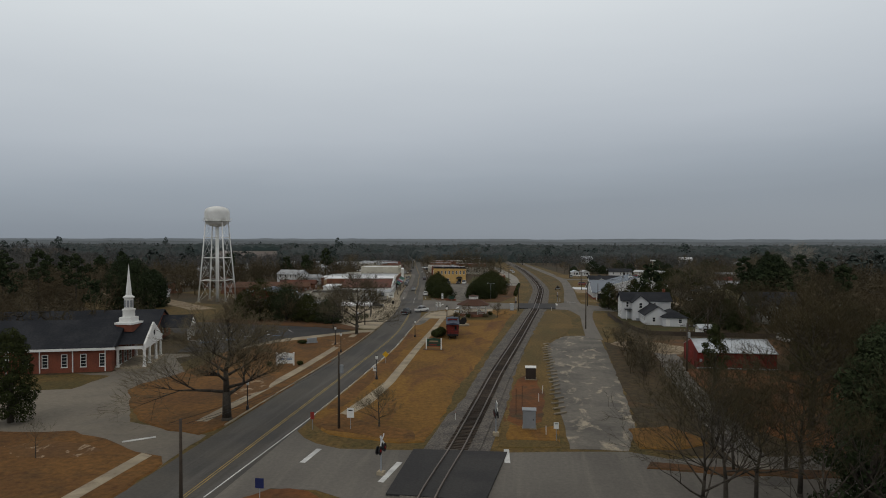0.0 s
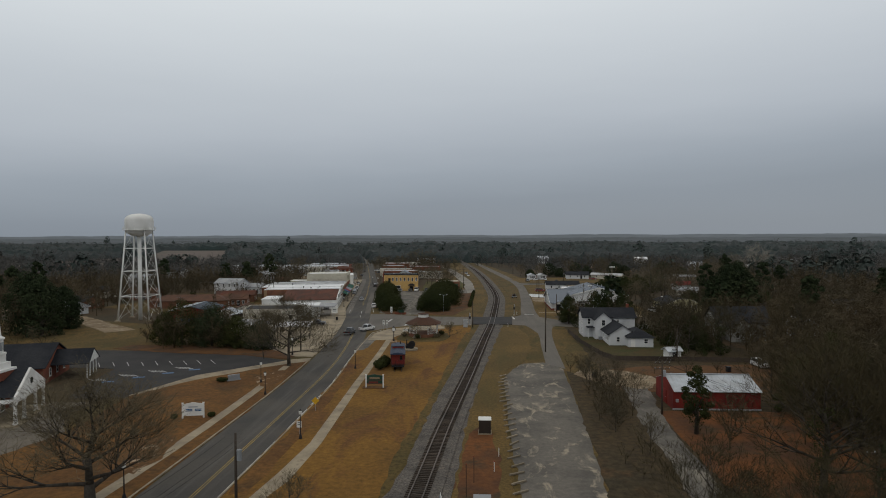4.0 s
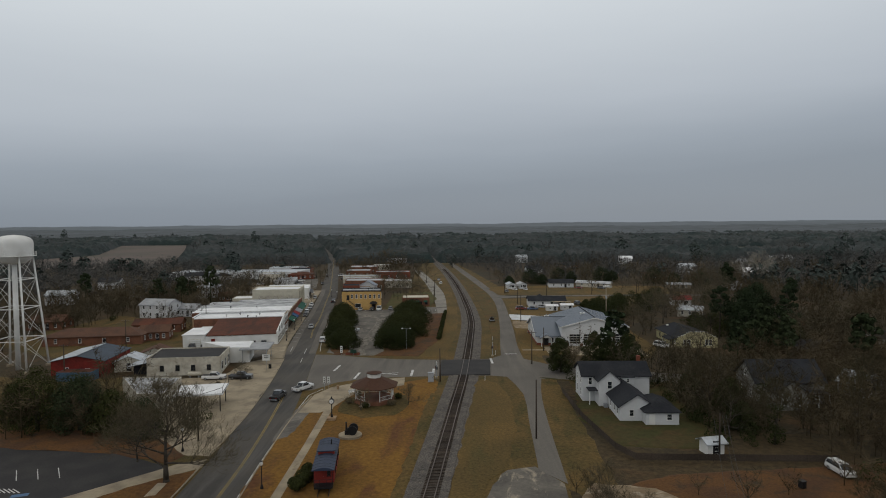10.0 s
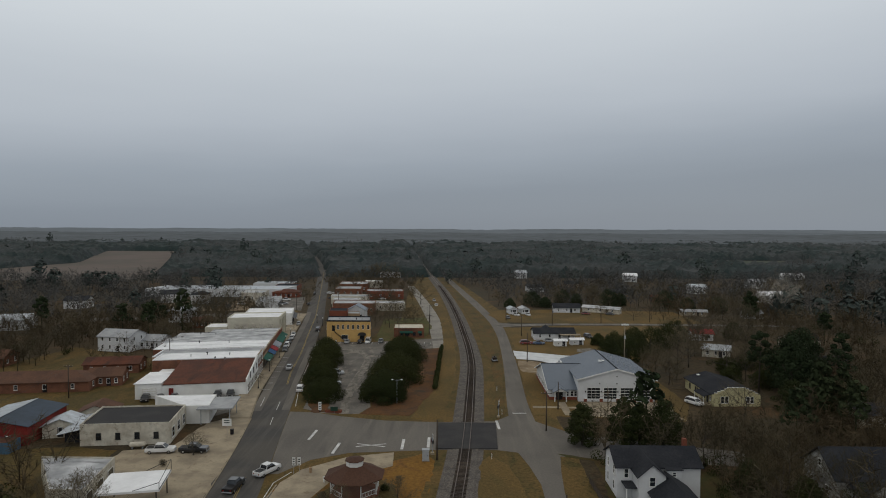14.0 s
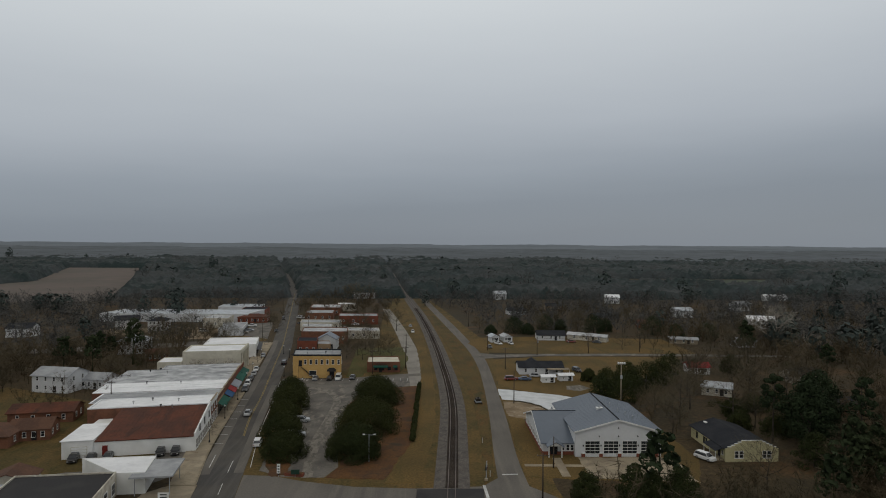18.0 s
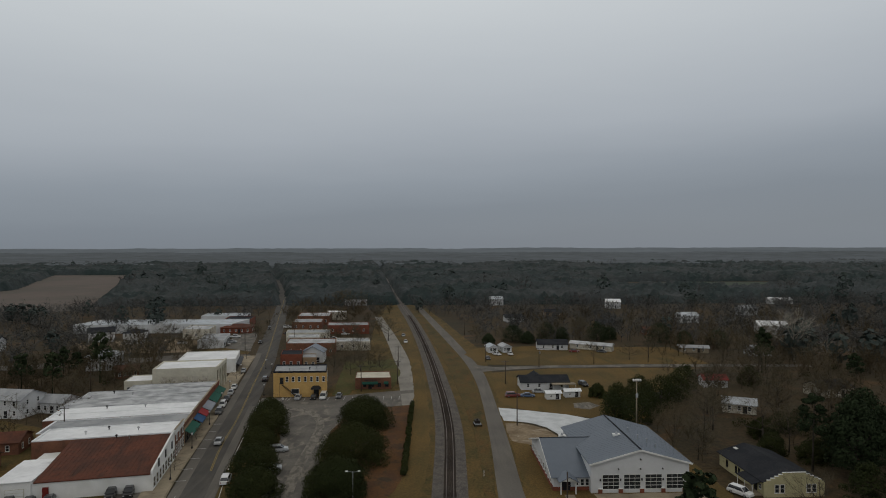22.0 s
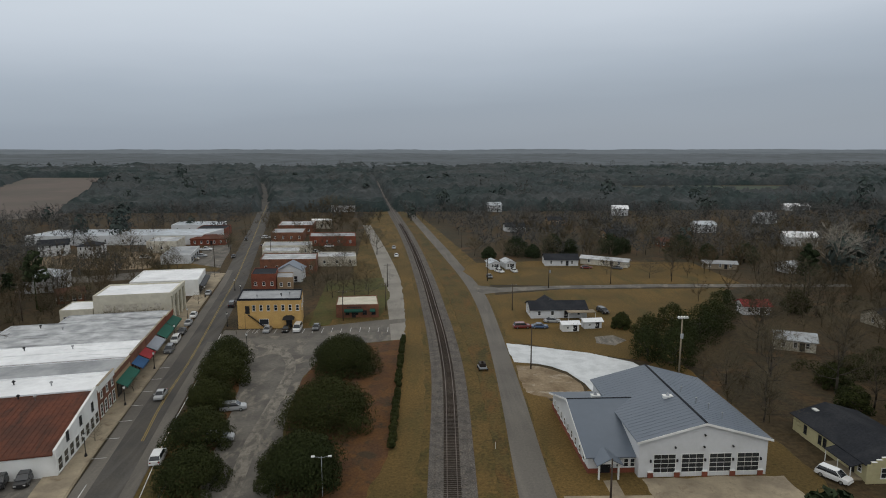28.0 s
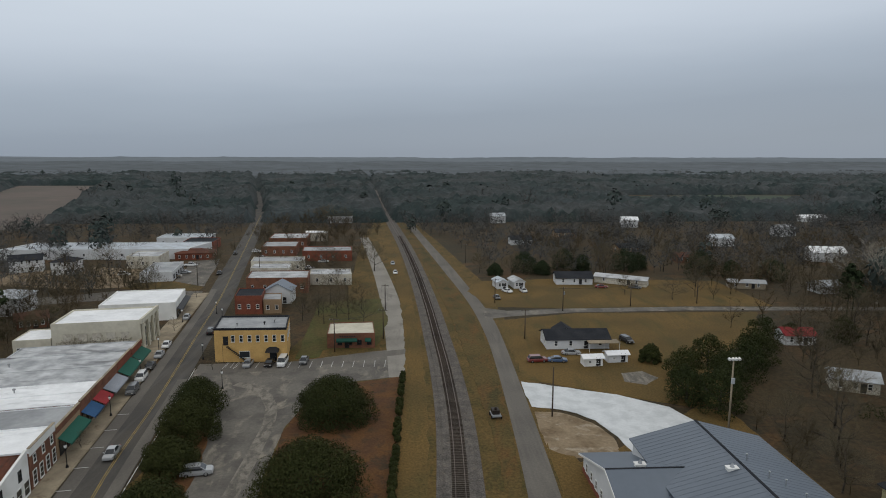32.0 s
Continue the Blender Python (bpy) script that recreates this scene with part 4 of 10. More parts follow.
def house(label, at, w, d, h, rz=0, rise=2.0, along="x", wall=None, roof=None, kind="gable", front=3, side=2, wz=0.9, ww=0.9, wh=1.4, storeys=1, chimney=False, porch=None, name="house", over=0.45, group=""):
    """A small building centred on its base: walls with gables, roof, windows, a door and, where asked, a porch and chimney."""
    wall, roof = wall or M_SIDING, roof or M_SHINGLE
    t = thing(name, label, "house" if name == "house" else name.replace("_", " "), at, rz, group)
    x0, x1, y0, y1 = -w / 2, w / 2, -d / 2, d / 2
    if kind == "gable":
        part("wall", G().gabled_wall(x0, y0, x1, y1, -0.1, h, rise, along), wall, t)
        rf = part("roof", G().gable(x0, y0, x1, y1, h, rise, over, 0.14, along), roof, t)
    elif kind == "hip":
        part("wall", G().box(x0, y0, -0.1, x1, y1, h - 0.1), wall, t)
        rf = part("roof", G().hip(x0, y0, x1, y1, h, rise, over), roof, t)
    else:
        part("wall", G().box(x0, y0, -0.1, x1, y1, h), wall, t)
        rf = part("roof", G().box(x0 - 0.2, y0 - 0.2, h, x1 + 0.2, y1 + 0.2, h + 0.18), roof, t)
    for s in range(storeys):
        z = wz + s * 2.8
        row_windows(t, "y-", x0 + 0.5, x1 - 0.5, y0, z, ww, wh, front)
        row_windows(t, "x-", y0 + 0.5, y1 - 0.5, x0, z, ww, wh, side)
        row_windows(t, "x+", y0 + 0.5, y1 - 0.5, x1, z, ww, wh, side)
    door(t, x0 + w * (0.5 + 0.5 / max(front, 1)) if front > 1 else 0, y0, 0.15, 0.95, 2.05, "y-", M_BLACK)
    if chimney:
        part("chimney", G().box(w * 0.2 - 0.35, -0.35, h, w * 0.2 + 0.35, 0.35, h + rise + 0.7).box(w * 0.2 - 0.42, -0.42, h + rise + 0.55, w * 0.2 + 0.42, 0.42, h + rise + 0.68), M_BRICK, rf)
    if porch:
        pw, pd = porch
        part("porch_roof", G().box(-pw / 2, y0 - pd, 2.5, pw / 2, y0, 2.64), roof, t)
        part("porch_floor", G().box(-pw / 2, y0 - pd, -0.1, pw / 2, y0, 0.25), M_CONCRETE, t)
        for i in range(3):
            xx = -pw / 2 + 0.12 + (pw - 0.24) * i / 2
            part("porch_post", G().tube((xx, y0 - pd + 0.12, 0.25), (xx, y0 - pd + 0.12, 2.5), 0.07, 0.07, 8), M_WHITE, t)
    return t


def shop(label, corners, h, wall, roofmat, name="shop", para=0.5, cap=None, slope=0.0, kind_="shop", group=""):
    """A flat-roofed building on four ground corners (front-right first, then clockwise seen from above is not needed): walls, inset roof, parapet."""
    cx, cy = sum(p[0] for p in corners) / 4, sum(p[1] for p in corners) / 4
    t = thing(name, label, kind_, (cx, cy, 0), group=group)
    loc = [(x - cx, y - cy) for x, y in corners]
    part("wall", G().prism(loc, -0.1, h), wall, t)
    ins = [(x * 0.985, y * 0.985) for x, y in loc]
    part("roof", G().prism(ins, h, h + 0.06), roofmat, t)
    n = len(loc)
    g = G()
    for i in range(n):
        a, b = loc[i], loc[(i + 1) % n]
        ai, bi = [p * 0.97 for p in a], [p * 0.97 for p in b]
        g.prism([a, b, tuple(bi), tuple(ai)], h, h + para)
    part("parapet", g, cap or wall, t)
    return t


def on_wall(t, a, b, z, w, h, n, what=window, lo=0.0, hi=1.0, **kw):
    """Windows along the ground line from a to b (world places) of a thing that is not turned."""
    loc = t.matrix_basis.translation
    ang = math.degrees(math.atan2(b[1] - a[1], b[0] - a[0]))
    made = []
    for i in range(n):
        f = lo + (hi - lo) * (i + 0.5) / n
        ob = what(t, 0, 0, 0, w, h, "y-", **kw)
        ob.matrix_basis = pose(a[0] + (b[0] - a[0]) * f - loc.x, a[1] + (b[1] - a[1]) * f - loc.y, z, 0, 0, ang)
        made.append(ob)
    return made


# ---------- trees ----------
def sweep(g, pts, r, n=4):
    """One unbroken tube along a line of points."""
    o, k = len(g.v), len(pts)
    for i, p in enumerate(pts):
        d = (Vector(pts[min(i + 1, k - 1)]) - Vector(pts[max(i - 1, 0)])).normalized()
        a = d.orthogonal().normalized()
        b = d.cross(a)
        for j in range(n):
            t = 2 * math.pi * j / n
            g.v.append(tuple(Vector(p) + r * (math.cos(t) * a + math.sin(t) * b)))
    for i in range(k - 1):
        for j in range(n):
            g.f.append([o + i * n + j, o + i * n + (j + 1) % n, o + (i + 1) * n + (j + 1) % n, o + (i + 1) * n + j])
    return g


def limb(g, tw, p, d, length, r, depth, rng, twig=0.02, wild=0.5, kids=3):
    """One bending limb and what grows from it."""
    q = p
    if depth == 0:
        d2 = (d + Vector((rng.uniform(-1, 1), rng.uniform(-1, 1), rng.uniform(-0.4, 0.7))) * 0.3).normalized()
        m, e = p + d * length * 0.5, p + (d + d2) * length * 0.5
        sd = d.orthogonal().normalized() * r
        tw.add([p - sd, p + sd, m + sd * 0.7, m - sd * 0.7, e], [(0, 1, 2, 3), (3, 2, 4)])
        for k in range(4):
            b = p.lerp(e, rng.uniform(0.25, 1.0))
            dd = (d2 + Vector((rng.uniform(-1, 1), rng.uniform(-1, 1), rng.uniform(-0.5, 0.8))) * 0.9).normalized()
            sd = dd.orthogonal().normalized() * r * 0.6
            tw.add([b - sd, b + sd, b + dd * length * rng.uniform(0.35, 0.7)], [(0, 1, 2)])
        return
    segs = 3 if depth > 1 else 2
    for i in range(segs):
        d = (d + Vector((rng.uniform(-1, 1), rng.uniform(-1, 1), rng.uniform(-0.4, 0.7))) * 0.22 * wild).normalized()
        nx = q + d * length / segs
        ra, rb = r * (1 - 0.55 * i / segs), r * (1 - 0.55 * (i + 1) / segs)
        if depth > 1:
            g.tube(q, nx, ra, rb, 6 if depth > 2 else 4)
        elif i == segs - 1:
            tw.spike(p, nx, r, rb)
        q = nx
        if depth > 0 and i > 0 or depth == 3:
            for _ in range(kids if i == segs - 1 else max(1, kids - 1)):
                dd = (d + Vector((rng.uniform(-1, 1), rng.uniform(-1, 1), rng.uniform(-0.35, 0.8))) * (0.75 + 0.3 * wild)).normalized()
                if depth > 0:
                    limb(g, tw, q, dd, length * rng.uniform(0.55, 0.8), max(rb * 0.62, twig), depth - 1, rng, twig, wild, kids)


def bare_tree_parts(seed, height, spread=1.0, depth=4, trunk=0.3, twig=0.022, r=0.028, kids=3, limbs=7):
    rng = random.Random(seed)
    g, tw = G(), G()
    th = height * trunk
    rad = height * r
    g.tube((0, 0, -0.2), (0, 0, 0.35), rad * 1.5, rad * 1.05, 9)
    axis = [Vector((0, 0, 0.35)), Vector((rng.uniform(-0.15, 0.15), rng.uniform(-0.15, 0.15), th))]
    for f in (0.45, 0.62):
        axis.append(Vector((rng.uniform(-0.03, 0.03) * height, rng.uniform(-0.03, 0.03) * height, max(height * f, th + (f - 0.3) * height * 0.5))))
    for (p, q), (ra, rb) in zip(zip(axis[:-1], axis[1:]), ((1.05, 0.85), (0.72, 0.5), (0.5, 0.3))):
        g.tube(p, q, rad * ra, rad * rb, 9)
    zs = [p.z for p in axis]
    for i in range(limbs):
        f = i / limbs
        z = th * 0.85 + (axis[3].z - th * 0.85) * f
        at_ = Vector((float(np.interp(z, zs, [p.x for p in axis])), float(np.interp(z, zs, [p.y for p in axis])), z))
        a = 2.4 * i + rng.uniform(-0.4, 0.4)
        d = Vector((math.cos(a) * spread, math.sin(a) * spread, 0.22 + 0.8 * f + rng.uniform(-0.1, 0.25))).normalized()
        limb(g, tw, at_, d, height * (0.36 - 0.16 * f) * rng.uniform(0.85, 1.15), rad * (0.46 - 0.2 * f), depth - 1, rng, twig, 0.8, kids)
    limb(g, tw, axis[3], Vector((rng.uniform(-0.2, 0.2), rng.uniform(-0.2, 0.2), 1)), height * 0.2, rad * 0.3, depth - 1, rng, twig, 0.6, kids)
    return g, tw


def bare_tree(label, at, seed, height, name="bare_tree", group="", ivy=False, twigs=None, **kw):
    t = thing(name, label, "tree", at, random.Random(seed).uniform(0, 360), group)
    g, tw = bare_tree_parts(seed, height, **kw)
    part("trunk", g, M_BARK, t, smooth=True)
    part("crown", tw, twigs or M_TWIG, t)
    if ivy:
        c, rng = G(), random.Random(seed + 5)
        for i in range(12):
            z = height * (0.06 + 0.05 * i)
            leaf_cloud(c, rng, (rng.uniform(-0.5, 0.5) * (1 + i * 0.12), rng.uniform(-0.5, 0.5) * (1 + i * 0.12), z), (0.5 + 0.05 * i, 0.5 + 0.05 * i, height * 0.04), 130, 0.11)
        part("ivy", c, M_LEAF, t, "dark ivy climbing the trunk")
    return t


def leaf_cloud(g, rng, c, rad, n, size):
    """n small bent leaf clumps on and in a squashed ball."""
    r = np.random.default_rng(rng.randrange(1 << 30))
    unit = lambda q: q / np.maximum(np.linalg.norm(q, axis=1, keepdims=True), 1e-6)  # noqa: E731
    v = unit(r.normal(size=(n, 3)))
    p = np.array(c) + v * np.array(rad) * r.uniform(0.78, 1.03, (n, 1))
    nrm = unit(v + r.uniform((-1, -1, -0.6), (1, 1, 1), (n, 3)) * 0.45)
    a = unit(np.cross(nrm, r.normal(size=(n, 3))))
    b = np.cross(nrm, a)
    s1, s2 = size * r.uniform(0.6, 1.3, (n, 1)), size * r.uniform(0.4, 0.8, (n, 1))
    lift = nrm * s1 * 0.25
    o = len(g.v)
    g.v += np.stack([p - a * s1, p + b * s2 + lift, p + a * s1, p - b * s2 + lift], 1).reshape(-1, 3).tolist()
    g.f += (np.arange(4 * n).reshape(n, 4) + o).tolist()


def evergreen(label, at, seed, height, width, name="evergreen_tree", clumps=16, leaves=2600, group="", low=0.12, material=None, size=0.22):
    rng = random.Random(seed)
    t = thing(name, label, "tree", at, 0, group)
    g = G().tube((0, 0, -0.2), (0.1, 0, height * 0.5), height * 0.035, height * 0.02, 8)
    for i in range(6):
        a = i * 1.05 + rng.uniform(0, 0.6)
        g.tube((0, 0, height * (0.12 + 0.05 * i)), (math.cos(a) * width * 0.32, math.sin(a) * width * 0.32, height * (0.4 + 0.05 * i)), height * 0.014, height * 0.005, 5)
    part("trunk", g, M_BARK, t, smooth=True)
    c = G()
    for i in range(clumps):
        a, f = 2.4 * i + rng.uniform(-0.4, 0.4), (i + 0.5) / clumps
        cr = width * rng.uniform(0.10, 0.20)
        ch = min(cr * 0.8, height * 0.22)
        zz = height * (low + (1 - low) * f ** 1.15) - ch * 0.6
        env = math.sqrt(max(0.02, 1 - max(0.0, (f - 0.22) / 0.80) ** 2)) * (0.82 + 0.18 * min(1, f / 0.22))
        rr = max(0.0, width * 0.5 * env - cr * 0.9) * rng.uniform(0.82, 1.14)
        leaf_cloud(c, rng, (math.cos(a) * rr, math.sin(a) * rr, zz), (cr, cr, ch), leaves // clumps, size)
    leaf_cloud(c, rng, (0, 0, height * 0.5), (width * 0.38, width * 0.38, height * 0.40), leaves // 3, size)
    part("crown", c, material or M_LEAF, t)
    return t


def pine_parts(seed, height, leaves=700, size=0.45):
    rng = random.Random(seed)
    g, c = G(), G()
    g.tube((0, 0, -0.2), (rng.uniform(-0.4, 0.4), 0, height * 0.95), height * 0.016, height * 0.004, 7)
    for i in range(14):
        f = 0.45 + 0.5 * i / 14
        a = i * 2.4 + rng.uniform(-0.5, 0.5)
        ln = height * (0.24 * (1.12 - f) + 0.05) * rng.uniform(0.7, 1.25)
        e = (math.cos(a) * ln, math.sin(a) * ln, height * f + ln * 0.25)
        g.tube((0, 0, height * f), e, 0.07, 0.025, 4)
        leaf_cloud(c, rng, (e[0] * 0.8, e[1] * 0.8, e[2] + 0.2), (ln * 0.48, ln * 0.48, ln * 0.30), leaves // 15, size)
    leaf_cloud(c, rng, (0, 0, height * 0.95), (height * 0.06, height * 0.06, height * 0.07), leaves // 15, size)
    return g, c


def pine(label, at, seed, height, group=""):
    t = thing("pine_tree", label, "tree", at, 0, group)
    g, c = pine_parts(seed, height, 1500, 0.36)
    part("trunk", g, M_BARK, t, smooth=True)
    part("crown", c, M_PINE, t)
    return t


def shrub(label, at, seed, w, h, name="shrub", leaves=700, material=None, group="", size=0.12):
    rng = random.Random(seed)
    t = thing(name, label, "shrub", at, 0, group)
    part("stem", G().tube((0, 0, -0.1), (0, 0, h * 0.5), 0.05, 0.03, 5), M_BARK, t)
    c = G()
    for _ in range(5):
        leaf_cloud(c, rng, (rng.uniform(-0.25, 0.25) * w, rng.uniform(-0.25, 0.25) * w, h * rng.uniform(0.4, 0.6)), (w * 0.3, w * 0.3, h * 0.42), leaves // 5, size)
    part("foliage", c, material or M_LEAF, t)
    return t


# ---------- downtown row on the west side ----------
M_AWN_G = mat("green_awning_cloth", (0.020, 0.105, 0.075), 0.85, 0.12, 3.0)
M_AWN_B = mat("blue_awning_cloth", (0.035, 0.10, 0.22), 0.85, 0.12, 3.0)
M_AWN_R = mat("red_awning_cloth", (0.34, 0.035, 0.04), 0.85, 0.12, 3.0)
M_AWN_W = mat("grey_awning_cloth", (0.30, 0.32, 0.36), 0.85, 0.12, 3.0)
M_TAN = mat("tan_brick", (0.33, 0.23, 0.14), 0.9, 0.2, 5.0, second=(0.26, 0.18, 0.11))
M_OLDROOF = mat("streaked_white_roof", (0.50, 0.51, 0.52), 0.7, 0.2, 0.5, 0.01, second=(0.30, 0.31, 0.32), big=0.22, third=(0.16, 0.16, 0.165), mid=0.3, stretch=(0.3, 1.0), cut=(0.55, 0.72))

FU, FV, FO = Vector((-0.150, 0.9887)), Vector((-0.982, -0.190)), Vector((-54.9, 256.6))


def fp(s, d):
    p = FO + FU * s + FV * d
    return (p.x, p.y)


def awning(t, a, b, z, depth, drop, material):
    """A sloping cloth awning along the wall from a to b, with a valance and side rods."""
    loc = t.matrix_basis.translation
    A, B = Vector((a[0] - loc.x, a[1] - loc.y, 0)), Vector((b[0] - loc.x, b[1] - loc.y, 0))
    out = Vector(((B - A).normalized().y, -(B - A).normalized().x, 0))
    p = [A + Vector((0, 0, z)), B + Vector((0, 0, z)), B + out * depth + Vector((0, 0, z - drop)), A + out * depth + Vector((0, 0, z - drop))]
    lo = Vector((0, 0, -0.05))
    g = G().add(p + [q + lo for q in p], [(0, 1, 2, 3), (7, 6, 5, 4), (0, 4, 5, 1), (1, 5, 6, 2), (2, 6, 7, 3), (3, 7, 4, 0)])
    v = Vector((0, 0, -0.3))
    q = [p[2], p[3], p[3] + v, p[2] + v]
    g.add(q + [k - out * 0.03 for k in q], [(0, 1, 2, 3), (7, 6, 5, 4), (0, 4, 5, 1), (2, 6, 7, 3)])
    aw = part("awning", g, material, t)
    for e in (p[2], p[3]):
        part("awning_rod", G().tube(e, e - out * depth + Vector((0, 0, -0.2)), 0.02, 0.02, 5), M_BLACK, aw)
    return aw


def shopfront(t, a, b, bays, lo=0.06, hi=0.94, h=2.5, frame=None):
    on_wall(t, a, b, 0.45, (math.dist(a, b) * (hi - lo) / bays) * 0.82, h, bays, lo=lo, hi=hi, frame_mat=frame or M_BLACK, bars=0)


def roof_bits(t, pts, h):
    loc = t.matrix_basis.translation
    for i, (x, y) in enumerate(pts):
        g = G().tube((x - loc.x, y - loc.y, h), (x - loc.x, y - loc.y, h + 0.5), 0.12, 0.12, 8)
        g.turned([(0.05, 0.5), (0.3, 0.55), (0.3, 0.75), (0.05, 0.9)], (x - loc.x, y - loc.y, h), 8)
        part("roof_vent", g, M_BLACK if i % 2 else M_CHROME, t)


def row_shop(label, s0, s1, depth, h, wall, roofmat, cap, para=0.45, name="shop", back=None):
    c = [fp(s0, 0), fp(s1, 0), fp(s1, depth), fp(s0, depth)]
    t = shop(label, c[::-1], h, wall, roofmat, name=name, para=para * 0.55, cap=M_OLDROOF if roofmat is M_OLDROOF else M_WHITEROOF, group="downtown shops")
    o = t.matrix_basis.translation
    q = [(x - o.x, y - o.y) for x, y in (fp(s0 + 0.02, -0.14), fp(s1 - 0.02, -0.14), fp(s1 - 0.02, 0.2), fp(s0 + 0.02, 0.2))]
    part("front_parapet", G().prism(q, h - 0.5, h + para + 0.25), cap, t)
    q = [(x - o.x, y - o.y) for x, y in (fp(s0 + 0.02, -0.2), fp(s1 - 0.02, -0.2), fp(s1 - 0.02, 0.26), fp(s0 + 0.02, 0.26))]
    part("coping", G().prism(q, h + para + 0.25, h + para + 0.33), M_CONCRETE, t)
    return t, c


# rust-roofed store: white gabled front, metal roof
t = thing("hardware_store", "long white store with a rust-brown metal roof", "store", (*fp(9.5, 14), 0))
loc = t.matrix_basis.translation
L = lambda s, d: (fp(s, d)[0] - loc.x, fp(s, d)[1] - loc.y)  # noqa: E731
part("wall", G().prism([L(0, 0), L(0, 27), L(19, 27), L(19, 0)], -0.1, 3.6), M_WHITE, t)
(ax, ay), (bx, by), (cx, cy), (dx, dy) = L(-0.2, 0.3), L(-0.2, 21.5), L(19, 21.5), L(19, 0.3)
part("roof", G().add([(ax, ay, 3.7), (bx, by, 3.7), (cx, cy, 6.1), (dx, dy, 6.1), (ax, ay, 3.5), (bx, by, 3.5), (cx, cy, 3.6), (dx, dy, 3.6)], [(0, 3, 2, 1), (4, 5, 6, 7), (0, 4, 7, 3), (1, 2, 6, 5), (0, 1, 5, 4), (2, 3, 7, 6)]), M_RUSTROOF, t)
for i in range(1, 24):
    f = i / 24
    p0, p1 = Vector((ax, ay, 3.72)).lerp(Vector((bx, by, 3.72)), f), Vector((dx, dy, 6.12)).lerp(Vector((cx, cy, 6.12)), f)
    part("roof_seam", G().tube(p0, p1, 0.035, 0.035, 4), M_RUSTROOF, t)
fx = [L(0, -0.15), L(19, -0.15), L(19, 0.25), L(0, 0.25)]
zs = (4.3, 7.0)
part("front", G().add([(*fx[0], -0.1), (*fx[1], -0.1), (*fx[2], -0.1), (*fx[3], -0.1), (*fx[0], zs[0]), (*fx[1], zs[1]), (*fx[2], zs[1]), (*fx[3], zs[0])], [(0, 3, 2, 1), (4, 5, 6, 7), (0, 1, 5, 4), (1, 2, 6, 5), (2, 3, 7, 6), (3, 0, 4, 7)]), M_WHITE, t)
on_wall(t, fp(0, -0.16), fp(19, -0.16), 0.5, 1.7, 2.2, 8, frame_mat=M_WHITE)
on_wall(t, fp(0, -0.16), fp(19, -0.16), 3.6, 1.0, 1.6, 3, lo=0.1, frame_mat=M_BLACK, bars=2)
(ax, ay), (bx, by), (cx, cy), (dx, dy) = L(-0.6, 21.6), L(-0.6, 28.5), L(13, 28.5), L(13, 21.6)
part("annex_roof", G().prism([(ax, ay), (bx, by), (cx, cy), (dx, dy)], 4.05, 4.2), M_WHITEROOF, t, "white coated flat annex roof")
part("annex_wall", G().prism([L(-0.4, 21.8), L(-0.4, 28.2), L(12.8, 28.2), L(12.8, 21.8)], -0.1, 4.05), M_WHITE, t)
door(t, *[(a + b) / 2 for a, b in zip(L(-0.02, 19.5), L(-0.02, 19.5))], 0.1, 1.3, 2.5, "y-", M_RED, "red painted door")
gx, gy = L(-0.45, 24.6)
gd = part("garage_door", G().box(-1.7, -0.06, 0, 1.7, 0.03, 2.7), M_OLDWHITE, t)
gd.matrix_basis = pose(gx, gy, 0.05, 0, 0, 11)
for i in range(4):
    part("door_panel", G().box(-1.6, -0.1, 0.08 + i * 0.66, 1.6, -0.05, 0.64 + i * 0.66), M_WHITE, gd)
roof_bits(t, [fp(17, 9), fp(18, 12)], 6.2)

t, c = row_shop("red brick shop with a bright white coated roof", 19.8, 29.2, 30, 6.0, M_BRICK2, M_WHITEROOF, M_WHITE, 0.5)
on_wall(t, fp(19.8, -0.05), fp(29.2, -0.05), 0.5, 1.3, 2.4, 4, frame_mat=M_WHITE, bars=2)
on_wall(t, fp(19.8, -0.05), fp(29.2, -0.05), 3.9, 1.0, 1.4, 3, frame_mat=M_WHITE)
roof_bits(t, [fp(24, 9), fp(26, 16), fp(23, 20)], 6.1)
t, c = row_shop("tan brick shop with a grey membrane roof and green awning", 29.4, 40.2, 33, 5.1, M_TAN, M_GREYROOF, M_BRICK2, 0.35)
shopfront(t, fp(29.4, -0.05), fp(40.2, -0.05), 3)
awning(t, fp(30.0, 0), fp(39.6, 0), 3.6, 2.0, 1.1, M_AWN_G)
t, c = row_shop("orange brick shop with a blue awning and white roof", 40.4, 46.4, 36, 5.3, M_BRICK2, M_WHITEROOF, M_BRICK2, 0.3)
shopfront(t, fp(40.4, -0.05), fp(46.4, -0.05), 2)
awning(t, fp(40.7, 0), fp(46.2, 0), 3.7, 2.2, 1.2, M_AWN_B)
t, c = row_shop("orange brick shop with a red awning and white roof", 46.5, 52.2, 36, 5.3, M_BRICK2, M_WHITEROOF, M_BRICK2, 0.3)
shopfront(t, fp(46.5, -0.05), fp(52.2, -0.05), 2)
awning(t, fp(46.8, 0), fp(52.0, 0), 3.7, 2.2, 1.2, M_AWN_R)
roof_bits(t, [fp(49, 14), fp(50, 24)], 5.4)
t, c = row_shop("brick shop with a pale grey awning and streaked roof", 52.3, 62.0, 37, 5.2, M_BRICK2, M_OLDROOF, M_BRICK2, 0.3)
shopfront(t, fp(52.3, -0.05), fp(62.0, -0.05), 3)
awning(t, fp(52.8, 0), fp(61.6, 0), 3.6, 2.3, 1.1, M_AWN_W)
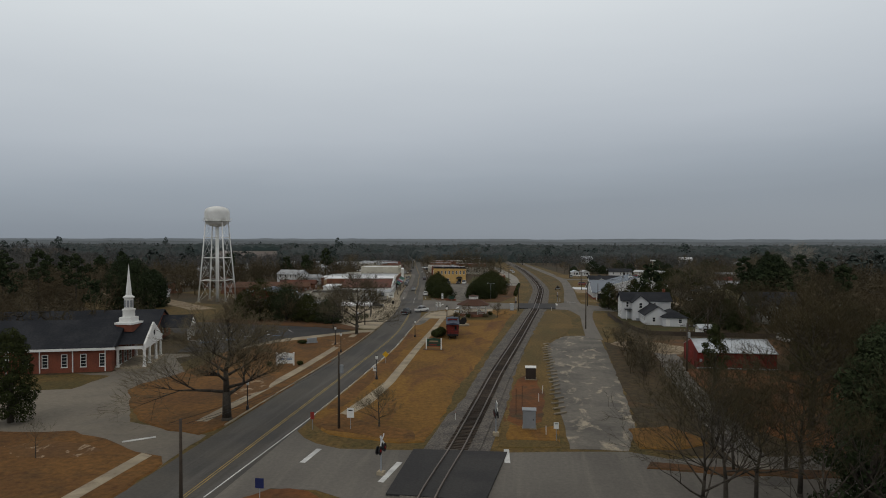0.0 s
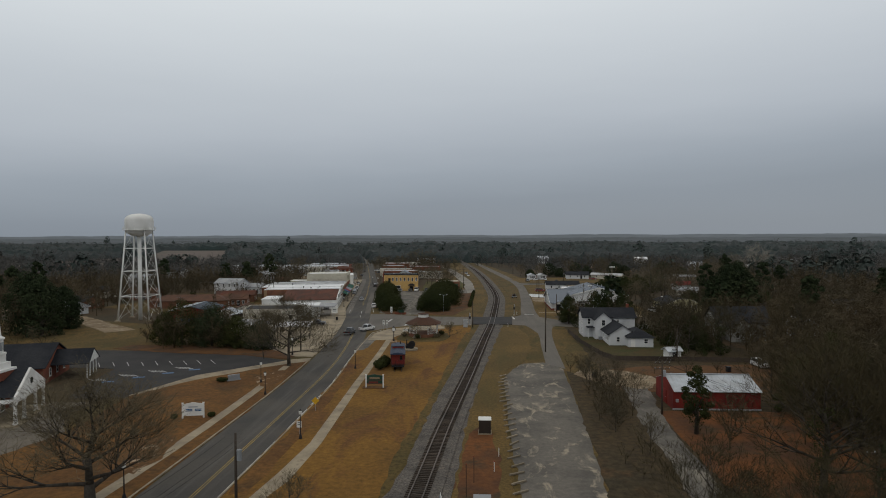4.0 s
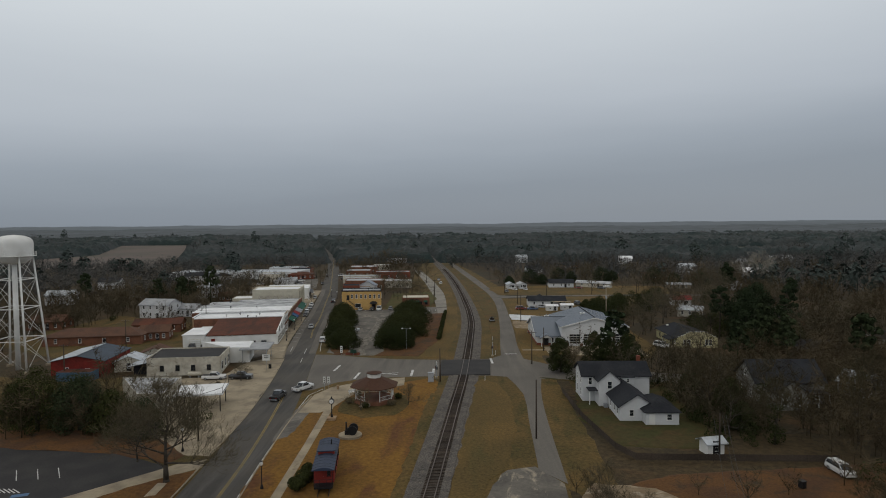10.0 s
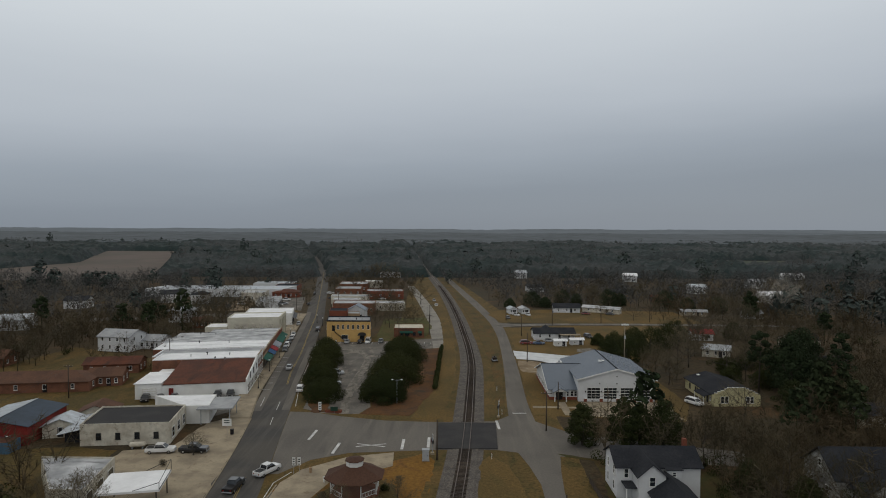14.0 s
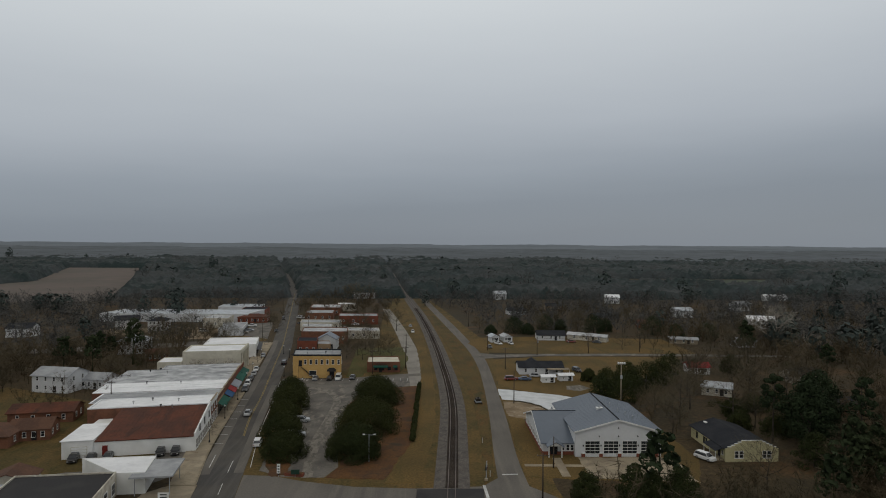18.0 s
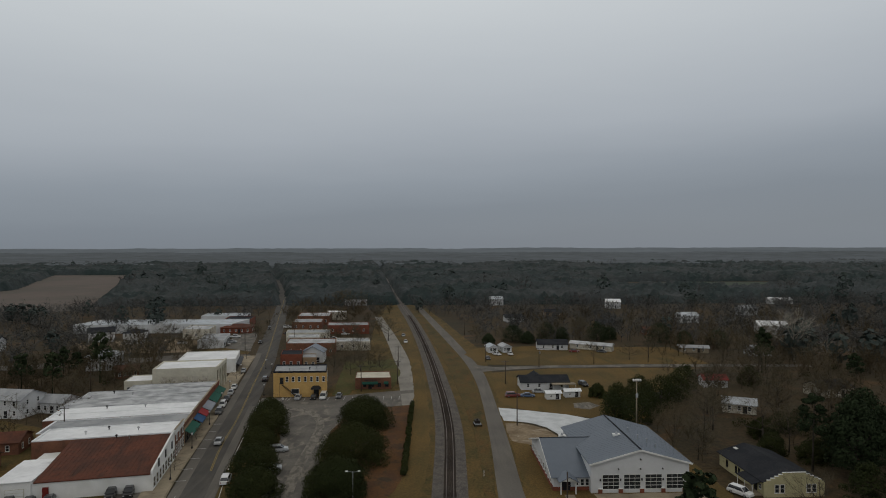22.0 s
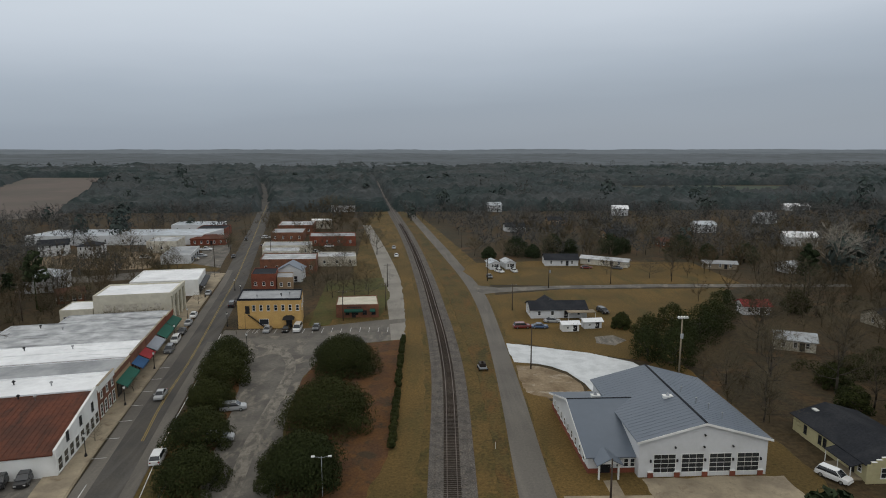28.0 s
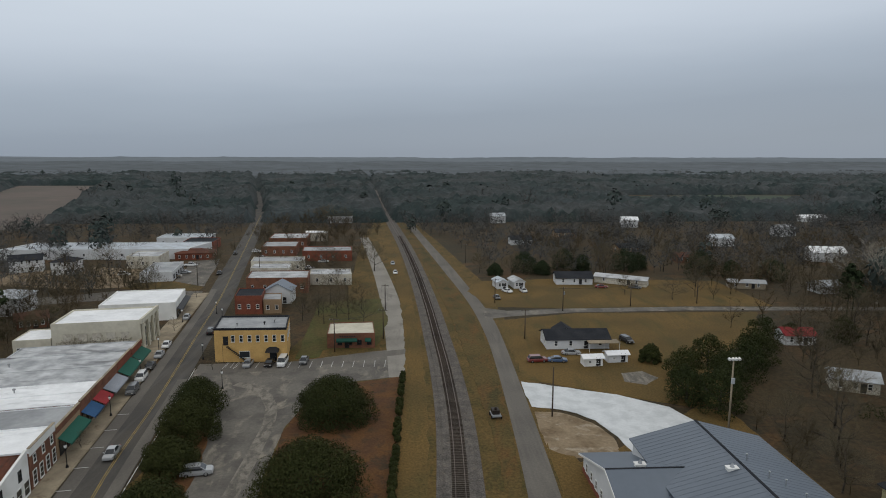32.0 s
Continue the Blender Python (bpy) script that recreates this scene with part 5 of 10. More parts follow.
t, c = row_shop("brick shop with a long dark green awning and streaked white roof", 62.1, 72.5, 36, 5.1, M_BRICK, M_OLDROOF, M_BRICK, 0.4)
shopfront(t, fp(62.1, -0.05), fp(72.5, -0.05), 3)
awning(t, fp(62.4, 0), fp(72.2, 0), 3.7, 2.3, 1.2, M_AWN_G)
roof_bits(t, [fp(66, 22), fp(69, 28)], 5.2)
t, c = row_shop("small brick shop with a green awning", 72.6, 81.5, 26, 4.7, M_BRICK, M_OLDROOF, M_BRICK, 0.4)
shopfront(t, fp(72.6, -0.05), fp(81.5, -0.05), 2)
awning(t, fp(72.9, 0), fp(81.2, 0), 3.6, 2.2, 1.2, M_AWN_G)

# bank: cream with stepped front
bank = shop("cream stone bank with a flat white roof and tall arched entrance", [(-69.9, 343.6), (-71.6, 358.2), (-92.4, 355.0), (-90.2, 340.2)], 7.9, M_CREAM, M_WHITEROOF, name="bank", para=0.45, kind_="bank")
on_wall(bank, (-90.2, 340.1), (-69.9, 343.5), 3.6, 2.2, 2.0, 5, lo=0.1, hi=0.9, frame_mat=M_CREAM, bars=0, pane_mat=M_OLDWHITE)
on_wall(bank, (-69.8, 343.6), (-71.5, 358.2), 0.6, 1.4, 5.2, 3, lo=0.1, hi=0.9, frame_mat=M_CREAM, bars=3)
bl = bank.matrix_basis.translation
for k in range(4):
    f = 0.06 + k * 0.29
    x, y = -69.6 + (-71.3 + 69.6) * f - bl.x, 343.7 + 14.4 * f - bl.y
    part("pilaster", G().box(x - 0.1, y - 0.35, -0.1, x + 0.35, y + 0.35, 7.4), M_CREAM, bank)
part("cornice", G().prism([(-69.3 - bl.x, 343.3 - bl.y), (-71.1 - bl.x, 358.5 - bl.y), (-71.7 - bl.x, 358.4 - bl.y), (-69.9 - bl.x, 343.2 - bl.y)], 7.4, 8.6), M_CREAM, bank)
annex = shop("low cream annex with a white roof beside the bank", [(-90.4, 340.0), (-91.6, 350), (-100.4, 348.6), (-98.8, 338.6)], 4.4, M_CREAM, M_WHITEROOF, name="annex", para=0.3, kind_="annex")
on_wall(annex, (-98.8, 338.5), (-90.5, 339.9), 1.2, 1.0, 1.6, 3)
nb = shop("white single-storey store with a broad white roof", [(-72.6, 374.6), (-76.6, 394.2), (-97.5, 391), (-94.0, 371.5)], 5.1, M_WHITE, M_WHITEROOF, name="shop", para=0.35)
on_wall(nb, (-72.5, 374.6), (-76.5, 394.1), 0.5, 2.6, 2.4, 5, frame_mat=M_BLACK, bars=0)
awning(nb, (-72.6, 375.2), (-76.4, 393.6), 3.4, 1.6, 0.6, M_BLACK)
nw = shop("low white shop with a dark hipped front", [(-95.6, 433.5), (-99.6, 457), (-111, 455), (-107.4, 431)], 3.6, M_SIDING, M_GREYROOF, name="shop", para=0.25)
on_wall(nw, (-95.5, 433.5), (-99.5, 457), 0.8, 2.2, 1.6, 5, frame_mat=M_BLACK)

# yellow corner building
yel = shop("two-storey ochre painted brick corner building with flat roof", [(-48.6, 334.4), (-31.2, 334.4), (-32.8, 346.5), (-50.4, 346.5)], 7.9, M_YELLOW, M_GREYROOF, name="corner_building", para=0.5, kind_="building", cap=M_SHINGLE)
on_wall(yel, (-48.6, 334.35), (-31.2, 334.35), 5.0, 0.9, 1.7, 7, lo=0.2, hi=1.0, frame_mat=M_WHITE)
on_wall(yel, (-48.6, 334.35), (-31.2, 334.35), 1.0, 2.6, 1.7, 1, lo=0.34, hi=0.48, frame_mat=M_WHITE, bars=0)
yl = yel.matrix_basis.translation
on_wall(yel, (-31.15, 334.6), (-32.75, 346.4), 4.9, 0.9, 1.7, 4, frame_mat=M_WHITE)
on_wall(yel, (-50.45, 346.4), (-48.65, 334.6), 4.9, 0.9, 1.7, 4, frame_mat=M_WHITE)
on_wall(yel, (-50.45, 346.4), (-48.65, 334.6), 0.6, 1.8, 2.4, 4, frame_mat=M_BLACK, bars=0)
door(yel, -34.6 - yl.x, 334.38 - yl.y, 0.1, 1.5, 2.3, "y-", M_BLACK)
door(yel, -45.9 - yl.x, 334.38 - yl.y, 4.2, 1.0, 2.2, "y-", M_BLACK)
part("entrance_canopy", G().add([(-36.2 - yl.x, 334.3 - yl.y, 3.2), (-33.0 - yl.x, 334.3 - yl.y, 3.2), (-33.0 - yl.x, 332.7 - yl.y, 2.7), (-36.2 - yl.x, 332.7 - yl.y, 2.7), (-35.4 - yl.x, 334.3 - yl.y, 3.7), (-33.8 - yl.x, 334.3 - yl.y, 3.7)], [(0, 3, 4), (3, 2, 5, 4), (2, 1, 5), (0, 1, 2, 3)]), M_BLACK, yel, "dark rounded entrance canopy")
g = G()
for i in range(12):
    x = -45.6 + i * 0.36
    g.box(x - yl.x, 333.4 - yl.y, 3.9 - i * 0.3, x + 0.4 - yl.x, 334.3 - yl.y, 4.0 - i * 0.3)
part("fire_stair", g, M_BLACK, yel)
part("stair_rail", G().tube((-46.4 - yl.x, 333.4 - yl.y, 4.9), (-41.2 - yl.x, 333.4 - yl.y, 1.2), 0.03, 0.03, 5).tube((-46.4 - yl.x, 333.4 - yl.y, 0), (-46.4 - yl.x, 333.4 - yl.y, 4.9), 0.04, 0.04, 5), M_BLACK, yel)
part("roof_edge", G().box(-49.2 - yl.x, 334.2 - yl.y, 8.38, -30.9 - yl.x, 334.5 - yl.y, 8.5), M_SHINGLE, yel)
roof_bits(yel, [(-44, 338), (-37.5, 339), (-35.5, 341)], 8.0)

# small brick office
brk = shop("small brick office with a cream flat roof and green awnings", [(-22.8, 343.9), (-10.4, 344.2), (-11.6, 355.4), (-23.4, 354.6)], 3.7, M_BRICK2, M_CREAM, name="office_building", para=0.3, cap=M_BRICK2, kind_="office")
awning(brk, (-20.4, 343.85), (-15.0, 344.0), 2.7, 1.0, 0.5, M_AWN_G)
awning(brk, (-13.0, 344.05), (-11.4, 344.1), 2.7, 0.9, 0.5, M_AWN_G)
on_wall(brk, (-22.8, 343.85), (-10.4, 344.15), 0.9, 1.2, 1.3, 4, lo=0.16, hi=0.98, frame_mat=M_BLACK)
bl = brk.matrix_basis.translation
door(brk, -17.7 - bl.x, 343.98 - bl.y, 0.1, 1.0, 2.1, "y-", M_BLACK)
for i in range(7):  # lettering too small to read
    part("sign_bar", G().box(-19.6 + i * 0.62 - bl.x, 343.84 - bl.y, 3.05, -19.2 + i * 0.62 - bl.x, 343.92 - bl.y, 3.35), M_SHINGLE, brk)

# blocks further up the street
def block(label, x0, y0, x1, y1, h, wall, roof, n=4, skew=-1.6, name="shop", cat="shop", win=True):
    t = shop(label, [(x0, y0), (x1, y0), (x1 + skew, y1), (x0 + skew, y1)], h, wall, roof, name=name, para=0.35, kind_=cat, group="north blocks")
    if win:
        on_wall(t, (x0, y0 - 0.05), (x1, y0 - 0.05), h * 0.32, 1.0, 1.4, n, frame_mat=M_WHITE)
    return t


block("brick corner shop behind the ochre building", -56.5, 380.3, -48.0, 392, 5.6, M_BRICK, M_SHINGLE, 3)
block("low tan addition with tall windows", -47.8, 381, -42.2, 390, 4.2, M_TAN, M_GREYROOF, 2)
house("pale blue-grey gabled house among the shops", (-46, 398, 0), 9, 8, 4.4, 0, 2.4, "y", M_SIDING, M_BLUEMETAL, front=2, side=2)
block("long brown brick store with a white roof", -60.6, 409.8, -38.4, 424, 5.4, M_BRICK2, M_OLDROOF, 5)
block("flat-roofed grey store with small windows", -69.6, 452, -47, 464, 4.2, M_OLDWHITE, M_GREYROOF, 4)
block("small pale store with a streaked roof", -66.0, 437, -50, 449, 4.0, M_OLDWHITE, M_OLDROOF, 4)
block("red brick warehouse with a grey flat roof", -52.2, 478, -29, 492, 4.6, M_BRICK, M_GREYROOF, 4)
block("white-roofed brick store up the street", -77, 520, -57, 541, 5.0, M_BRICK2, M_OLDROOF, 4)
block("pale flat-roofed store up the street", -62, 545, -49, 556, 4.6, M_OLDWHITE, M_WHITEROOF, 3)
block("brick store with a grey roof", -75, 494, -58, 512, 4.4, M_BRICK2, M_GREYROOF, 4)
block("low brown brick warehouse far off", -92, 650, -74, 668, 5.5, M_BRICK2, M_GREYROOF, 4)
block("white metal warehouse far up the street", -62, 640, -44, 654, 4.5, M_SIDING, M_WHITEROOF, 3)
block("low metal building with a pale roof", -40, 424, -24, 436, 3.8, M_OLDWHITE, M_OLDROOF, 3)
block("long white warehouse with a pale metal roof", -196, 486, -108, 510, 4.6, M_SIDING, M_TIN, 10, 4)
house("low red brick building with a brown hipped roof", (-105, 489, 0), 17, 11, 3.2, 6, 1.6, "x", M_BRICK, M_RUSTROOF, kind="hip", front=5, side=2, name="office_building", group="north blocks")
block("white stuccoed warehouse with a streaked roof", -126, 462, -112, 478, 5.0, M_OLDWHITE, M_OLDROOF, 3)
block("low brick store with a flat roof", -120, 512, -104, 530, 4.2, M_BRICK, M_SHINGLE, 3)
block("pale flat-roofed store behind the yards", -140, 530, -112, 548, 4.2, M_SIDING, M_TIN, 4)


# ---------- church ----------
ch = thing("church", "red brick church with white portico and tall white steeple", "church", (0, 0, 0))
# main body runs west from the portico; its axis leans a little
ux, uy = Vector((-0.950, -0.313)), Vector((-0.313, 0.950))


def cp(a, b):
    p = Vector((-73.6, 105.2)) + ux * a + uy * b
    return (p.x, p.y)


part("wall", G().prism([cp(0, 0), cp(34, 0), cp(34, 15), cp(0, 15)][::-1], -0.1, 4.2), M_BRICK, ch)
g = G()
g.add([(*cp(a, b), z) for a, b, z in ((-0.6, -0.6, 4.2), (34.6, -0.6, 4.2), (34.6, 15.6, 4.2), (-0.6, 15.6, 4.2), (-0.6, 7.5, 8.4), (34.6, 7.5, 8.4))],
      [(0, 1, 5, 4), (2, 3, 4, 5), (0, 3, 2, 1), (0, 4, 3), (1, 2, 5)])
part("roof", g, M_SHINGLE, ch)
g = G()
for b0, b1 in ((-0.7, -0.45), (15.45, 15.7)):
    g.prism([cp(-0.7, b0), cp(34.7, b0), cp(34.7, b1), cp(-0.7, b1)], 3.85, 4.25)
part("eaves_board", g, M_WHITE, ch)
on_wall(ch, cp(34, -0.03), cp(0, -0.03), 0.9, 1.0, 2.3, 11, frame_mat=M_WHITE, bars=3)
for i in range(7):
    f = 1.0 + i * 5.3
    part("downpipe", G().prism([cp(f, -0.12), cp(f + 0.16, -0.12), cp(f + 0.16, 0.0), cp(f, 0.0)], 0, 3.9), M_WHITE, ch)
# portico
part("portico_roof", G().add([(*cp(a, b), z) for a, b, z in ((0.5, 1.6, 4.4), (-5.2, 1.6, 4.4), (-5.2, 13.4, 4.4), (0.5, 13.4, 4.4), (4.0, 7.5, 7.6), (-5.2, 7.5, 7.6))], [(0, 1, 5, 4), (2, 3, 4, 5), (0, 3, 2, 1)]), M_SHINGLE, ch)
pd = part("pediment", G().add([(*cp(a, b), z) for a in (-5.25, -4.9) for b, z in ((1.5, 4.0), (13.5, 4.0), (13.5, 4.5), (7.5, 7.7), (1.5, 4.5))], [(0, 1, 2, 3, 4), (9, 8, 7, 6, 5), (0, 5, 6, 1), (1, 6, 7, 2), (2, 7, 8, 3), (3, 8, 9, 4), (4, 9, 5, 0)]), M_WHITE, ch)
part("round_window", G().tube((*cp(-5.3, 7.5), 5.7), (*cp(-5.2, 7.5), 5.7), 0.5, 0.5, 12), M_GLASS, pd)
part("beam", G().prism([cp(-5.2, 1.5), cp(-4.7, 1.5), cp(-4.7, 13.5), cp(-5.2, 13.5)], 3.5, 4.05).prism([cp(-5, 1.5), cp(0, 1.5), cp(0, 2.0), cp(-5, 2.0)], 3.5, 4.05).prism([cp(-5, 13), cp(0, 13), cp(0, 13.5), cp(-5, 13.5)], 3.5, 4.05), M_WHITE, ch)
part("portico_floor", G().prism([cp(-5.6, 1.2), cp(0, 1.2), cp(0, 13.8), cp(-5.6, 13.8)], -0.1, 0.25), M_CONCRETE, ch)
for a, b in ((-4.95, 1.8), (-4.95, 5.2), (-4.95, 9.8), (-4.95, 13.2), (-0.4, 1.8), (-0.4, 13.2)):
    x, y = cp(a, b)
    part("column", G().turned([(0.36, 0.25), (0.36, 0.5), (0.27, 0.55), (0.24, 3.25), (0.36, 3.35), (0.36, 3.5)], (x, y, 0), 12), M_WHITE, ch, smooth=False)
on_wall(ch, cp(-0.05, 3), cp(-0.05, 12), 0.3, 1.6, 2.9, 3, frame_mat=M_WHITE, bars=2)
sx, sy = -74.6, 111.6
st = part("steeple", G().box(sx - 1.6, sy - 1.6, 6.3, sx + 1.6, sy + 1.6, 7.6), M_BRICK, ch, "white steeple on a brick base")
part("steeple_base", G().box(sx - 1.75, sy - 1.75, 7.6, sx + 1.75, sy + 1.75, 7.95).box(sx - 1.2, sy - 1.2, 7.95, sx + 1.2, sy + 1.2, 8.9).turned([(1.08, 8.9), (1.08, 10.1), (1.18, 10.15), (1.18, 10.4)], (sx, sy, 0), 8), M_WHITE, st)
bf = part("belfry", G().turned([(0.80, 10.4), (0.80, 12.4), (1.0, 12.5), (1.0, 12.7), (0.55, 13.0), (0.04, 18.6)], (sx, sy, 0), 8), M_WHITE, st)
for i in range(8):
    a = math.pi / 8 + i * math.pi / 4
    w_ = part("louvre", G().box(-0.22, -0.05, 0, 0.22, 0.02, 1.3), M_GREY, bf)
    w_.matrix_basis = Matrix.Translation((sx + math.cos(a) * 0.75, sy + math.sin(a) * 0.75, 10.75)) @ Matrix.Rotation(a + math.pi / 2, 4, "Z")
part("finial", G().tube((sx, sy, 18.1), (sx, sy, 18.9), 0.03, 0.02, 5).turned([(0.02, 18.5), (0.09, 18.58), (0.02, 18.66)], (sx, sy, 0), 8), M_WHITE, st)
# rear hall and side wing
hall = thing("church_hall", "low brick church hall with dark shingle roof and white gable porch", "church hall", (-97, 136.9, 0), 18)
part("wall", G().gabled_wall(-26, -7.5, 12, 7.5, -0.1, 3.4, 3.4, "x"), M_BRICK, hall)
part("roof", G().gable(-26, -7.5, 12, 7.5, 3.4, 3.4, 0.5, 0.15, "x"), M_SHINGLE, hall)
row_windows(hall, "y-", -25, 11, -7.5, 1.0, 1.1, 1.6, 9)
row_windows(hall, "x+", -6, 6, 12, 1.0, 1.1, 1.6, 3)
pr = part("porch_roof", G().gable(12.2, -3.4, 18.5, 3.4, 3.2, 2.2, 0.4, 0.15, "x"), M_SHINGLE, hall)
part("porch_gable", G().add([(18.6, -3.5, 3.1), (18.6, 3.5, 3.1), (18.6, 0, 5.35), (18.8, -3.5, 3.1), (18.8, 3.5, 3.1), (18.8, 0, 5.35)], [(0, 2, 1), (3, 4, 5), (0, 3, 5, 2), (1, 2, 5, 4), (0, 1, 4, 3)]), M_WHITE, pr)
for yy in (-3.1, -1.1, 1.1, 3.1):
    part("porch_post", G().tube((18.3, yy, 0), (18.3, yy, 3.15), 0.13, 0.13, 8), M_WHITE, hall)
wing = thing("church_wing", "low brick church wing with a hipped dark roof", "church hall", (-108, 112, 0), 18)
part("wall", G().box(-14, -8, -0.1, 12, 8, 3.6), M_BRICK, wing)
part("roof", G().hip(-14, -8, 12, 8, 3.7, 3.2, 0.5), M_SHINGLE, wing)
row_windows(wing, "y-", -13, 11, -8, 1.0, 1.1, 1.6, 6)
# car park paint
for i in range(9):
    part_ = G().box(-0.06, -2.4, 0, 0.06, 2.4, 0.012)
    ob = tagged(part("bay_line", part_, M_LINEW), "white painted parking bay line", "road marking", kind="structure")
    ob.matrix_basis = pose(-84 + i * 3.0, 152 + i * 0.5, 0.02, 0, 0, 35)
M_LINEB = mat("road_paint_blue", (0.12, 0.22, 0.38), 0.8, 0.2, 2.0)
for k, (x, y) in enumerate(((-72.5, 136.5), (-68.5, 140.5), (-64.5, 144.5), (-60.5, 148))):
    ob = tagged(part("accessible_bay", G().box(-1.1, -0.5, 0, 1.1, 0.5, 0.012), M_LINEB), "blue painted accessible bay symbol", "road marking", kind="structure")
    ob.matrix_basis = pose(x, y, 0.02, 0, 0, 20)
    for i in range(5):
        ob = tagged(part("hatching", G().box(-0.08, -1.2, 0, 0.08, 1.2, 0.012), M_LINEW), "white painted hatching", "road marking", kind="structure")
        ob.matrix_basis = pose(x - 4.4 + i * 0.7, y + 1.5, 0.02, 0, 0, 55)

# ---------- water tower ----------
tw_ = thing("water_tower", "white steel water tower with a domed tank on braced legs", "water tower", (-115.0, 224.2, 0))
TZ = 30.4
part("tank", G().turned([(0.9, TZ - 2.2), (2.6, TZ - 1.9), (3.9, TZ - 1.0), (4.45, TZ), (4.5, TZ + 3.2), (4.32, TZ + 4.05), (3.65, TZ + 4.75), (2.4, TZ + 5.25), (0.8, TZ + 5.5), (0.05, TZ + 5.55)], n=28), M_WHITE, tw_, smooth=True)
part("balcony", G().turned([(4.4, TZ - 0.12), (5.1, TZ - 0.12), (5.1, TZ + 0.0), (4.4, TZ + 0.0)], n=28), M_WHITE, tw_)
g = G()
for i in range(28):
    a, b = 2 * math.pi * i / 28, 2 * math.pi * (i + 1) / 28
    for zz in (0.55, 1.05):
        g.tube((5.05 * math.cos(a), 5.05 * math.sin(a), TZ + zz), (5.05 * math.cos(b), 5.05 * math.sin(b), TZ + zz), 0.03, 0.03, 4)
    g.tube((5.05 * math.cos(a), 5.05 * math.sin(a), TZ), (5.05 * math.cos(a), 5.05 * math.sin(a), TZ + 1.05), 0.03, 0.03, 4)
part("balcony_rail", g, M_WHITE, tw_)
part("riser_pipe", G().tube((0, 0, -0.1), (0, 0, TZ - 2), 0.62, 0.62, 14), M_WHITE, tw_, smooth=True)
N = 4
leg = lambda i, z: (lambda a, r: Vector((r * math.cos(a), r * math.sin(a), z)))(2 * math.pi * i / N + 0.873, 7.3 + (4.3 - 7.3) * z / TZ)  # noqa: E731
for i in range(N):
    part("leg", G().tube(leg(i, 0.3), leg(i, TZ), 0.27, 0.23, 10), M_WHITE, tw_, smooth=True)
    p = leg(i, 0)
    part("footing", G().turned([(0.95, -0.2), (0.9, 0.35), (0.55, 0.5)], p, 10), M_CONCRETE, tw_)
    for lv, z in enumerate((8.2, 16.6, 24.2)):
        part("strut", G().tube(leg(i, z), leg(i + 1, z), 0.13, 0.13, 6), M_WHITE, tw_)
    for z0, z1 in ((0.4, 8.2), (8.2, 16.6), (16.6, 24.2), (24.2, TZ - 0.4)):
        part("tie_rod", G().tube(leg(i, z0), leg(i + 1, z1), 0.045, 0.045, 4), M_WHITE, tw_)
        part("tie_rod", G().tube(leg(i + 1, z0), leg(i, z1), 0.045, 0.045, 4), M_WHITE, tw_)

# ---------- park ----------
def plank_sign(label, at, rz, w, h, posts, board, frame_, feet_z, cat="sign", bars=(), name="park_sign"):
    t = thing(name, label, cat, at, rz)
    for sx_ in (-w / 2 + 0.1, w / 2 - 0.1):
        part("post", G().box(sx_ - 0.11, -0.11, -0.2, sx_ + 0.11, 0.11, feet_z + h + 0.12).box(sx_ - 0.15, -0.15, feet_z + h + 0.12, sx_ + 0.15, 0.15, feet_z + h + 0.2), posts, t)
    bd = part("board", G().add([(x, y, z) for y in (-0.06, 0.06) for x, z in ((-w / 2 + 0.2, feet_z), (w / 2 - 0.2, feet_z), (w / 2 - 0.2, feet_z + h), (w * 0.2, feet_z + h + 0.12), (0, feet_z + h + 0.26), (-w * 0.2, feet_z + h + 0.12), (-w / 2 + 0.2, feet_z + h))], [(0, 1, 2, 3, 4, 5, 6), (13, 12, 11, 10, 9, 8, 7)] + [(i, 7 + i, 7 + (i + 1) % 7, (i + 1) % 7) for i in range(7)]), board, t)
    part("frame", G().box(-w / 2 + 0.2, -0.09, feet_z - 0.08, w / 2 - 0.2, 0.09, feet_z + 0.02).box(-w / 2 + 0.2, -0.09, feet_z + h * 0.44, w / 2 - 0.2, -0.06, feet_z + h * 0.48), frame_, t)
    for x, z, bw, bh, m_ in bars:
        part("lettering_bar", G().box(x - bw / 2, -0.085, feet_z + z, x + bw / 2, -0.062, feet_z + z + bh), m_, bd)
    return t


M_SIGNG = mat("sign_green", (0.02, 0.06, 0.04), 0.6, 0.1, 2.0)
plank_sign("carved park sign, green and red board between white posts", (-19.6, 134, 0.07), 0, 3.4, 1.5, M_WHITE, M_SIGNG, M_CABRED, 0.75, bars=[(0, 0.95, 1.9, 0.22, M_TAN), (-0.4, 0.2, 1.4, 0.2, M_CABRED), (0.5, 0.2, 0.3, 0.2, M_CABRED)])
tagged(part("sign_bed", G().prism([(-21.8, 133.2), (-17.4, 133.2), (-17.2, 134.8), (-21.9, 134.8)], 0.02, 0.14), M_MULCH), "red mulch bed under the park sign", "planting bed", kind="structure")
plank_sign("white church notice sign with blue lettering beside low shrubs", (-44.6, 113.6, 0.1), 12, 3.3, 1.75, M_WHITE, M_WHITE, M_WHITE, 0.45, name="church_sign", bars=[(-0.6, 0.62, 1.0, 0.36, M_AWN_B), (0.75, 0.62, 1.0, 0.36, M_AWN_B), (0, 1.2, 1.4, 0.18, M_GREY)])
shrub("low clipped shrub beside the church sign", (-47.4, 113.0, 0.1), 5, 1.1, 0.8, group="sign shrubs")
shrub("low clipped shrub beside the church sign", (-42.0, 114.4, 0.1), 6, 1.1, 0.8, group="sign shrubs")
